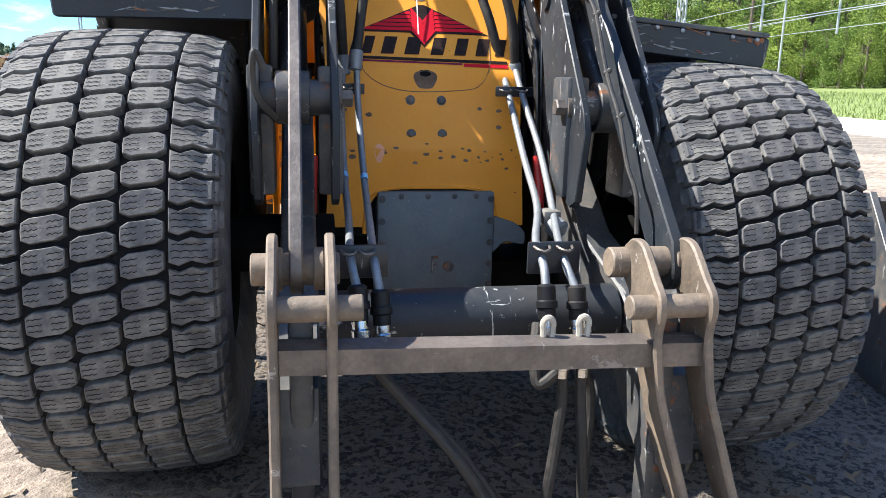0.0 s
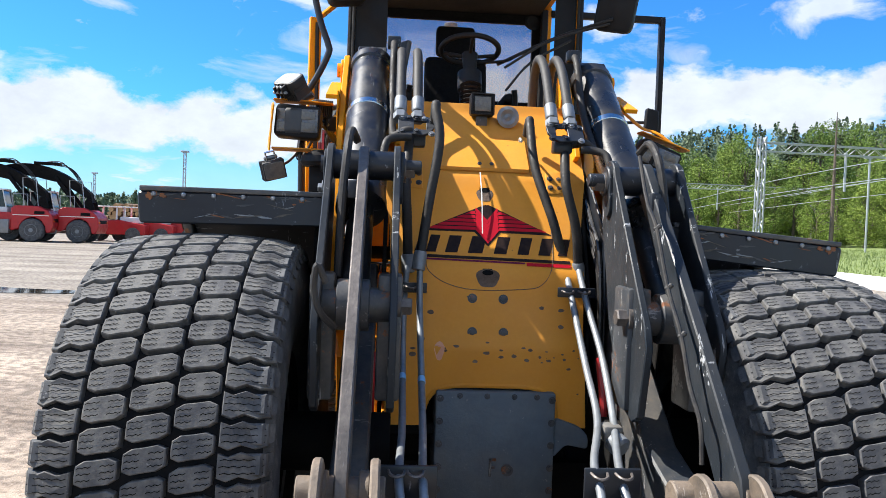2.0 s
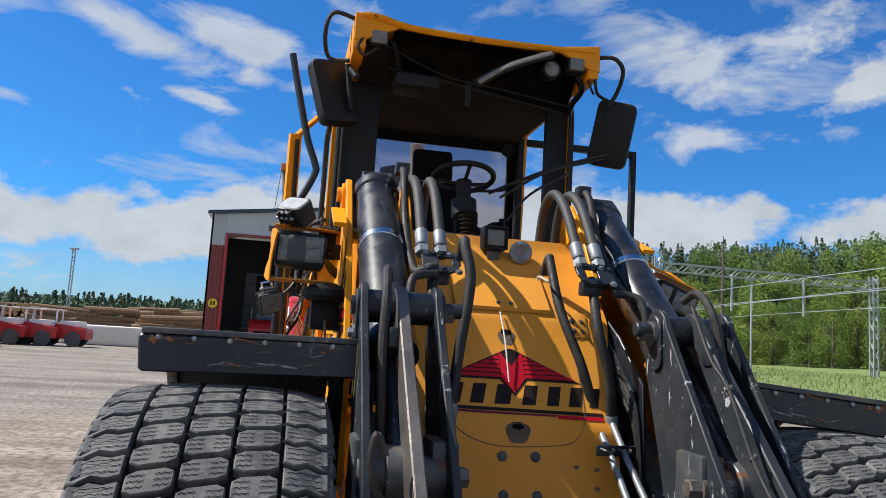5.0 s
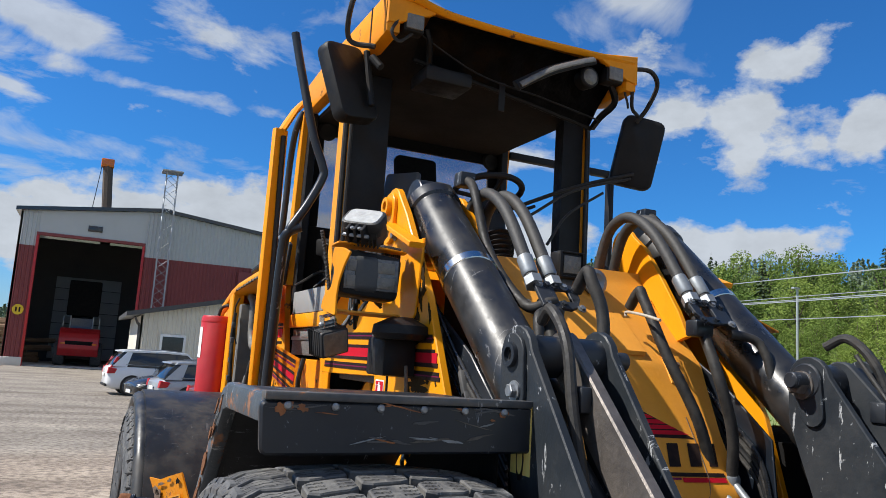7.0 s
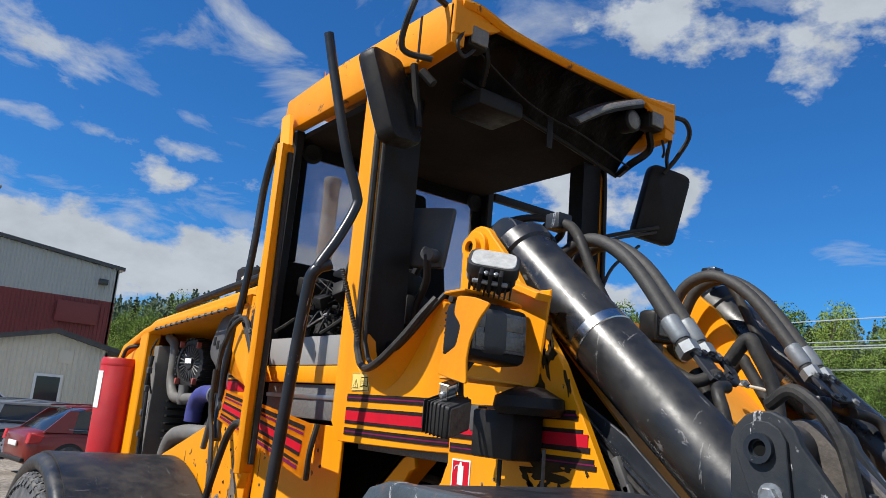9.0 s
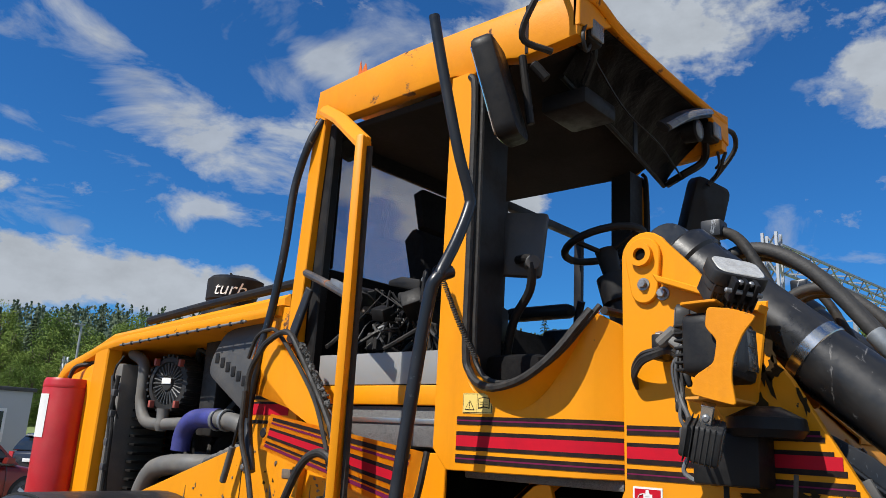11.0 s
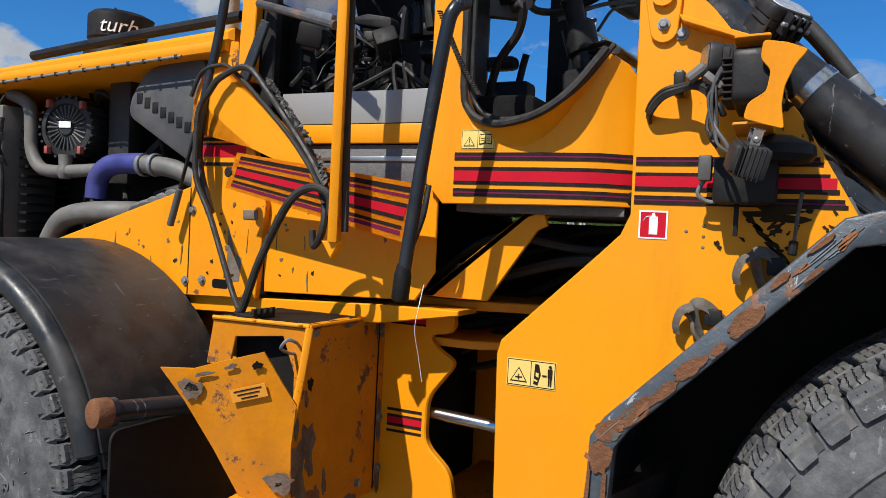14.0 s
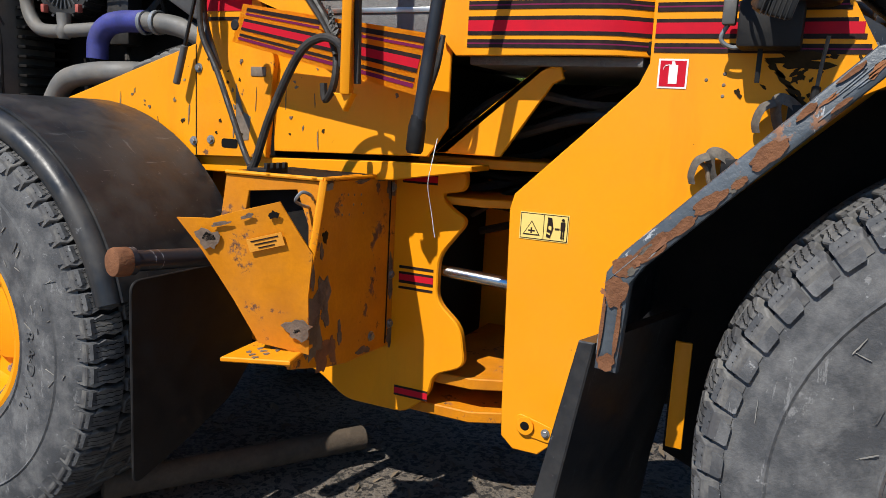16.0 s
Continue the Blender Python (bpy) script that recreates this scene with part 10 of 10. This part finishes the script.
def car(name, label, loc, rz, paint, high=1.5, long=4.6, wagon=True, upright_lights=False):
    """A parked car, its nose towards +x: rounded hull, glazed cabin with painted pillars and roof, wheels in dark arches, lights, mirrors and bumpers."""
    c = thing(name, label, "car", "parked cars", loc=loc, rz=rz)
    h, L = high, long
    e = L / 2
    # stations from tail to nose: place, underside, waist, top, half width
    st = [(-e, 0.36, 0.56, h * 0.55, 0.66), (-e + 0.06, 0.27, 0.60, h * 0.60, 0.80), (-e + 0.25, 0.22, 0.66, h * 0.635, 0.87), (-e + 0.8, 0.20, 0.68, h * 0.64, 0.905), (-0.3, 0.20, 0.66, h * 0.63, 0.91),
          (e - 1.5, 0.20, 0.66, h * 0.63, 0.91), (e - 1.15, 0.20, 0.66, h * 0.615, 0.90), (e - 0.7, 0.20, 0.64, h * 0.575, 0.89), (e - 0.28, 0.21, 0.60, h * 0.51, 0.84), (e - 0.06, 0.25, 0.54, h * 0.44, 0.73), (e, 0.32, 0.50, h * 0.40, 0.62)]
    hull, rings = bmesh.new(), []
    for x, zb, zw, zt, w in st:
        half = [(0.0, zb), (w * 0.86, zb), (w * 0.965, zb + 0.10), (w * 0.985, (zb + zw) / 2), (w, zw), (w * 0.975, zw + (zt - zw) * 0.45), (w * 0.93, zt - 0.05), (w * 0.82, zt - 0.005), (0.0, zt + 0.02)]
        rings.append([hull.verts.new((x, y, z)) for y, z in half] + [hull.verts.new((x, -y, z)) for y, z in half[-2:0:-1]])
    for r0, r1 in zip(rings, rings[1:]):
        for i in range(len(r0)):
            j = (i + 1) % len(r0)
            hull.faces.new((r0[i], r0[j], r1[j], r1[i]))
    hull.faces.new(rings[0]), hull.faces.new(rings[-1])
    bmesh.ops.recalc_face_normals(hull, faces=hull.faces)
    body = part("body", hull, paint, c, angle=50)
    zr = lambda z: max(0.0, (z - h * 0.62) / (h * 0.38))
    wide = lambda z: 0.83 * (1 - 0.17 * zr(z))
    tail = -e + (0.10 if wagon else 0.30)
    top = [(tail, h * 0.62), (tail + (0.16 if wagon else 0.30), h * 0.80), (tail + (0.42 if wagon else 0.85), h * 0.965), (-0.35, h * 0.995), (0.45, h * 0.965), (e - 1.12, h * 0.61)]
    cab = prism(rounded(top, 0.10, 3), -0.83, 0.83, "y", w=0.06, seg=2)
    for v in cab.verts:
        v.co.y *= wide(v.co.z) / 0.83
    part("cabin_glass", cab, "carglass", c, "dark car windows")
    roof_ = prism([(tail + (0.34 if wagon else 0.80), h * 0.925), (tail + (0.44 if wagon else 0.92), h * 0.985), (-0.35, h + 0.008), (0.42, h * 0.98), (0.56, h * 0.935), (0.35, h * 0.925), (-0.4, h * 0.945)], -0.72, 0.72, "y", w=0.03, seg=2)
    part("roof", roof_, paint, c)
    if wagon:
        part("spoiler", prism([(tail + 0.24, h * 0.945), (tail + 0.46, h * 0.945), (tail + 0.50, h * 0.99), (tail + 0.26, h * 0.968)], -0.60, 0.60, "y", w=0.012), paint, c)
    for s in (-1, 1):
        for xb, xt, wb, wt in ((e - 1.18, 0.47, 0.09, 0.07), (0.12, 0.05, 0.06, 0.05), (-0.72, -0.66, 0.06, 0.05), (tail + 0.30, tail + 0.62, 0.50 if wagon else 0.62, 0.20)):
            q = bmesh.new()
            lo_, up_ = h * 0.62, h * 0.935
            vs = [q.verts.new((x, s * (wide(z) + d), z)) for d in (0.007, -0.03) for x, z in ((xb - wb / 2, lo_), (xb + wb / 2, lo_), (xt + wt / 2, up_), (xt - wt / 2, up_))]
            q.faces.new(vs[:4]), q.faces.new(vs[4:])
            for i in range(4):
                j = (i + 1) % 4
                q.faces.new((vs[i], vs[j], vs[4 + j], vs[4 + i]))
            bmesh.ops.recalc_face_normals(q, faces=q.faces)
            part("pillar", q, paint if wb > 0.07 else "carglass", c)
        part("window_trim", tube([(e - 1.25, s * (wide(h * 0.64) + 0.012), h * 0.645), (-0.3, s * (wide(h * 0.64) + 0.014), h * 0.655), (tail + 0.52, s * (wide(h * 0.66) + 0.012), h * 0.67)], 0.012, 6), "zinc", c)
        part("roof_rail", tube([(0.30, s * 0.66, h * 0.99), (-0.4, s * 0.67, h + 0.025), (tail + 0.55, s * 0.65, h * 0.985)], 0.016, 6), "zinc" if wagon else paint, c)
        for x in (-e + 0.88, e - 0.92):
            part("wheel_arch", rod((x, s * 0.60, 0.35), (x, s * 0.913, 0.35), 0.40, 28, 0.02), "hose", c)
            w = part("wheel", lathe([(0.23, -0.11), (0.325, -0.10), (0.345, -0.06), (0.345, 0.06), (0.325, 0.10), (0.23, 0.11)], (x, s * 0.82, 0.345), (x, s * 2, 0.345), 28), "rubber", c)
            part("rim", lathe([(0.235, 0.108), (0.22, 0.114), (0.19, 0.07), (0.0001, 0.06)], (x, s * 0.82, 0.345), (x, s * 2, 0.345), 24, cap=False), "cardark", w)
            for k in range(5):
                a = 2 * math.pi * k / 5 + 0.3
                part("spoke", box(-0.040, 0.040, -0.006, 0.006, 0.02, 0.232, 0.006, m=Matrix.Translation((x, s * 0.930, 0.345)) @ Matrix.Rotation(a, 4, "Y")), "carwhite", w)
        tl = [(-e - 0.005, h * 0.46), (-e + 0.26, h * 0.47), (-e + 0.32, h * 0.57), (-e + 0.03, h * 0.60)]
        part("tail_light", prism(tl, s * 0.68, s * 0.872, "y", w=0.02), "red", c)
        if upright_lights:
            part("tail_light", prism([(-e + 0.09, h * 0.60), (-e + 0.26, h * 0.60), (-e + 0.36, h * 0.82), (-e + 0.28, h * 0.83)], s * 0.66, s * 0.80, "y", w=0.012), "red", c)
        part("headlight", prism([(e - 0.62, h * 0.50), (e - 0.10, h * 0.40), (e - 0.03, h * 0.36), (e - 0.10, h * 0.34), (e - 0.45, h * 0.43)], s * 0.50, s * 0.84, "y", w=0.02), "lens", c)
        part("door_mirror", prism(rounded([(0.60, h * 0.645), (0.80, h * 0.65), (0.80, h * 0.72), (0.64, h * 0.73)], 0.02), s * 0.88, s * 1.06, "y", w=0.02), paint, c)
        for x in (-0.62, 0.28):
            part("door_handle", box(x - 0.10, x + 0.10, s * 0.905 - 0.015, s * 0.905 + 0.015, h * 0.545, h * 0.56, 0.006), "zinc", c)
        for x in (-0.70, 0.14, e - 1.42):
            part("door_gap", tube([(x, s * 0.905, 0.30), (x, s * 0.917, 0.66), (x, s * 0.865, h * 0.62)], 0.006, 4), "cardark", c)
        part("sill_trim", box(-e + 1.3, e - 1.35, s * 0.88 - 0.02, s * 0.88 + 0.02, 0.19, 0.30, 0.01), "hose", c)
    part("rear_bumper", box(-e - 0.04, -e + 0.10, -0.70, 0.70, 0.30, 0.40, 0.03), "hose", c)
    part("number_plate", box(-e - 0.045, -e - 0.02, -0.26, 0.26, h * 0.40, h * 0.40 + 0.11, 0.004), "white", c)
    part("grille", box(e - 0.06, e + 0.012, -0.42, 0.42, h * 0.24, h * 0.35, 0.03), "hose", c)
    part("front_plate", box(e + 0.005, e + 0.03, -0.26, 0.26, h * 0.20, h * 0.20 + 0.11, 0.004), "white", c)
    return c


car("white_suv", "white estate car parked before the hall", (1.27, 33.05, 0), 5, "carwhite", 1.68, 4.7, True, True)
car("silver_estate", "silver estate car seen from behind", (2.52, 26.6, 0), 8, "carsilver", 1.47, 4.8)
car("red_car", "dark red hatchback parked beside the estate car", (2.95, 22.1, 0), 8, "carred", 1.55, 4.3, False)
car("dark_car", "black car parked between the white and silver ones", (1.85, 29.6, 0), 192, "cardark", 1.45, 4.5)
car("dark_car", "black car parked at the yard edge", (9.6, 31.0, 0), 30, "cardark", 1.5, 4.6)
car("red_car", "red car parked at the yard edge", (9.2, 27.0, 0), 30, "carred", 1.5, 4.6)


def stacker(loc, rz, boom, size=0.82):
    c = thing("reach_stacker", "large red reach stacker with black boom", "reach stacker", "red machines in the yard", loc=loc, rz=rz)
    c.scale = (size, size, size)
    rear = rounded([(0.9, 0.8), (0.9, 2.45), (1.2, 2.65), (2.7, 2.65), (3.45, 2.30), (3.75, 1.9), (3.8, 1.2), (3.6, 0.7), (3.30, 0.7), (3.22, 1.15), (2.95, 1.6), (2.5, 1.82), (2.05, 1.75), (1.65, 1.45), (1.45, 0.95)], 0.06, 2)
    part("counterweight", prism(rear, -1.3, 1.3, "y", w=0.05), "red", c, "red engine housing and counterweight")
    part("chassis", prism(rounded([(-3.6, 0.9), (-3.6, 1.9), (-2.6, 2.2), (0.95, 2.1), (0.95, 0.9), (-1.5, 0.9), (-1.8, 1.5), (-3.2, 1.5), (-3.4, 0.9)], 0.08, 2), -1.2, 1.2, "y", w=0.04), "red", c)
    part("grille", box(3.0, 3.78, -0.9, 0.9, 1.35, 1.75, 0.03), "frame_dark", c)
    for s in (-1, 1):
        y0 = s * 1.305
        part("vent", box(2.5, 3.2, min(y0, y0 + s * 0.015), max(y0, y0 + s * 0.015), 2.05, 2.28, 0), "frame_dark", c)
        part("stripe", box(1.0, 3.5, min(y0, y0 + s * 0.012), max(y0, y0 + s * 0.012), 1.93, 1.98, 0), "white", c)
        part("tail_lamp", box(3.78, 3.82, s * 1.0 - 0.15, s * 1.0 + 0.15, 1.5, 1.62, 0.01), "amber", c)
        part("handrail", tube([(1.0, s * 1.2, 2.6), (1.0, s * 1.2, 3.5), (2.0, s * 1.2, 3.5), (2.0, s * 1.2, 2.6)], 0.03, 5, smooth=False), "galv", c)
        part("step", box(0.0, 0.8, min(s * 1.2, s * 1.45), max(s * 1.2, s * 1.45), 0.6, 1.6, 0.03), "sheet_grey", c)
        for x in (-2.5, 2.35):
            w = part("wheel", lathe([(0.4, -0.35), (0.66, -0.37), (0.80, -0.33), (0.86, -0.2), (0.86, 0.2), (0.80, 0.33), (0.66, 0.37), (0.4, 0.35)], (x, s * 1.2, 0.86), (x, s * 3, 0.86), 32), "rubber", c)
            part("rim", lathe([(0.44, 0.34), (0.42, 0.37), (0.36, 0.30), (0.17, 0.26), (0.15, 0.36), (0.0001, 0.37)], (x, s * 1.2, 0.86), (x, s * 3, 0.86), 24, cap=False), "zinc", w)
    cb = part("cab", prism(rounded([(-1.3, 2.1), (-1.3, 3.75), (0.1, 3.75), (0.45, 2.1)], 0.1, 2), -0.75, 0.75, "y", w=0.04), "carglass", c, "white cab with dark windows")
    part("cab_roof", box(-1.38, 0.20, -0.82, 0.82, 3.72, 3.84, 0.04), "white", cb)
    part("cab_base", box(-1.33, 0.48, -0.78, 0.78, 2.08, 2.50, 0.03), "white", cb)
    for s in (-1, 1):
        for x0, x1 in ((-1.28, -1.28), (-0.5, -0.4), (0.14, 0.40)):
            part("cab_post", rod((x1, s * 0.76, 2.45), (x0, s * 0.76, 3.75), 0.045, 6), "white", cb)
    if boom:
        arcp = [(2.9 + (-6.9) * t, 2.75 + 3.15 * math.sin(math.pi * min(1.0, 0.08 + 0.62 * t)) ** 0.8) for t in np.linspace(0, 1, 14)]
        low = [(x + 0.18 - 0.25 * (x < 0), z - 0.72 - 0.25 * math.sin(math.pi * k_ / 13)) for k_, (x, z) in enumerate(arcp)]
        part("boom", prism(arcp + low[::-1], -0.40, 0.40, "y", w=0.03), "frame_dark", c, "arched black lifting boom")
        part("boom_head", box(-1.2, 0.5, -0.55, 0.55, 5.85, 6.05, 0.04), "frame_dark", c)
        for k in range(4):
            y = -0.42 + 0.28 * k
            part("boom_hose", tube([(-1.0, y, 5.95), (0.6, y, 6.1 - 0.1 * k), (1.3, y, 5.6), (1.9, y, 4.9), (2.3, y, 4.0)], 0.035, 6), "hose", c)
        for s in (-1, 1):
            part("lift_ram", rod((2.2, s * 0.62, 2.5), (0.3, s * 0.55, 5.0), 0.14, 12), "frame_dark", c)
            part("boom_pivot", prism([(2.2, 2.5), (3.3, 2.5), (3.05, 3.3), (2.7, 3.4)], s * 0.55 - 0.06, s * 0.55 + 0.06, "y", w=0.02), "frame_dark", c)
            part("rail", tube([(1.7, s * 1.1, 2.6), (1.6, s * 1.1, 4.7), (2.5, s * 1.1, 4.7), (2.7, s * 1.1, 2.6)], 0.03, 5, smooth=False), "galv", c)
        part("cowl_plate", prism([(-3.0, 0.3), (-2.3, 0.3), (-2.1, 1.9), (-2.6, 2.3), (-3.0, 2.0)], -1.55, -1.38, "y", w=0.03), "plastic_grey", c)
    return c


stacker((-23.9, 48.6, 0), 6, True)
stacker((-21.6, 49.8, 0), 4, True)
inside = stacker((-2.3, 64.5, 0.04), -90, False, 1.0)
part("mast", box(-0.2, 0.5, -1.1, 1.1, 3.6, 6.2, 0.1), "frame_dark", inside)


def tractor(loc):
    c = thing("terminal_tractor", "small red and white yard tractor", "tractor", "red machines in the yard", loc=loc)
    part("body", prism(rounded([(-2.2, 0.5), (-2.2, 1.3), (0.4, 1.5), (2.2, 1.2), (2.2, 0.5)], 0.1, 2), -1.0, 1.0, "y", w=0.04), "red", c)
    for x in (-1.4, 1.4):
        for s in (-1, 1):
            part("wheel", rod((x, s * 0.8, 0.5), (x, s * 1.1, 0.5), 0.5, 20), "rubber", c)
    for x in (-1.2, 0.2):
        for s in (-1, 1):
            part("cab_post", box(x - 0.05, x + 0.05, s * 0.7 - 0.05, s * 0.7 + 0.05, 1.4, 2.35, 0.01), "white", c)
    part("cab_roof", box(-1.4, 0.4, -0.85, 0.85, 2.35, 2.43, 0.03), "white", c)
    part("hood", box(0.4, 1.8, -0.7, 0.7, 1.3, 1.7, 0.05), "white", c)


for x, y in ((-19.2, 54.5), (-17.6, 55.5), (-16.0, 56.5)):
    tractor((x, y, 0))


def log_pile(x0, x1, y, h, seed, along):
    """A heap of stacked timber; along: True where the cut ends face the yard."""
    rnd = random.Random(seed)
    bm = bmesh.new()
    z, row = 0.2, 0
    while z < h:
        inset = row * 0.22
        x = x0 + inset
        while x < x1 - inset:
            r = rnd.uniform(0.13, 0.24)
            if along:
                a, b = (x, y + rnd.uniform(-0.35, 0.35), z), (x + rnd.uniform(-0.4, 0.4), y + 5, z + rnd.uniform(-0.1, 0.15))
                x += 0.42
            else:
                L = rnd.uniform(4.2, 5.6)
                a, b = (x, y + rnd.uniform(-0.2, 0.2), z), (x + L, y + rnd.uniform(-0.3, 0.3), z + rnd.uniform(-0.25, 0.25))
                x += L * rnd.uniform(0.75, 1.05)
            q = rod(a, b, r, 8, 0.0)
            q.faces.ensure_lookup_table()
            for f in q.faces:
                if len(f.verts) == 8:
                    f.material_index = 1
            absorb(bm, q)
        z += 0.36 if along else 0.26
        row += 1
    return tagged(obj("log_pile", bm, ["log", "logend"], smooth=False), "stacked pile of brown timber logs with pale ends", "log pile", "log piles", kind="stuff")


log_pile(-27, -20, 72, 3.0, 1, True)
log_pile(-24, -14, 71, 3.0, 2, False)
log_pile(-17, -6, 73, 3.2, 3, False)
log_pile(-14, -8, 66, 2.4, 4, False)
for x, y, h in ((-23.5, 88, 9.2), (-46, 122, 8.2)):
    m = thing("light_mast", "tall lattice light mast beyond the timber", "mast", "light masts", loc=(x, y, 0))
    part("lattice", lattice((0, 0, 0), (0, 0, h), 0.26, 0.035, 18), "galv", m)
    part("lamp_head", box(-0.42, 0.42, -0.3, 0.3, h, h + 0.2, 0.04), "galv", m)
tagged(obj("white_tarp", box(-17.5, -9.5, 62.0, 63.0, 0, 1.5, 0.2), "concrete"), "long pale wall before the timber", "wall")

# on the ground by the loader
lg = rod((-1.25, 6.32, 0.03), (-0.22, 5.67, 0.03), 0.06, 14)
tagged(obj("wooden_pole", lg, "old_wood"), "brown wooden pole lying under the loader", "pole")
bk = thing("loader_bucket", "worn dark steel bucket lying beside the front wheel", "bucket", loc=(2.55, 3.3, -0.07), rz=-14)
part("shell", sheet([(-0.55, 0.02), (0.35, 0.03), (0.62, 0.18), (0.72, 0.45), (0.66, 0.75), (0.45, 1.0)], -0.05, 1.9, 0.03), "steel_bar", bk)
part("side_plate", prism([(-0.55, 0.0), (0.35, 0.0), (0.65, 0.15), (0.75, 0.45), (0.68, 0.78), (0.45, 1.03)], -0.09, -0.05, w=0.004), "black_worn", bk)
part("cutting_edge", box(-0.06, 1.9, -0.62, -0.50, 0.0, 0.05, 0.004), "steel_bar", bk)
pd = bmesh.new()
pd.faces.new([pd.verts.new((-9.5 + 2.6 * math.cos(a) * (1 + 0.2 * math.sin(2 * a)), 17.5 + 0.75 * math.sin(a) * (1 + 0.25 * math.cos(3 * a)), 0.013)) for a in np.linspace(0, 6.28, 30)[:-1]])
M["puddle"] = material("still_water", (0.03, 0.028, 0.024), 0.04, bump=0.0, amount=0.2)
tagged(obj("puddle", pd, "puddle"), "shallow puddle in the gravel", "puddle", kind="structure")
# bark and wood chips, stones
ch = bmesh.new()
rnd = random.Random(12)
for k in range(5200):
    x, y = rnd.gauss(-0.3, 3.0), rnd.uniform(0.6, 10.5)
    s = rnd.uniform(0.006, 0.03)
    m = pose(x, y, 0.006 + float(np.interp(y, [3.4, 6.9, 8.5, 14.0], [0.0, -0.17, -0.17, 0.0])), rnd.uniform(-25, 25), rnd.uniform(-25, 25), rnd.uniform(0, 360))
    ch.faces.new([ch.verts.new(m @ Vector((a * s * 1.8, b * s, c * s * 0.3))) for a, b, c in ((-1, -0.3, 0), (0.2, -0.6, 1), (1, 0.1, 0), (0.1, 0.6, 0.8))])
M["chips"] = material("bark_chips", (0.20, 0.15, 0.10), 0.9, dark=(0.04, 0.03, 0.022), island=0.9, bump=0)
tagged(obj("bark_litter", ch, "chips", smooth=False), "scattered bark chips and twigs", "litter", kind="stuff")
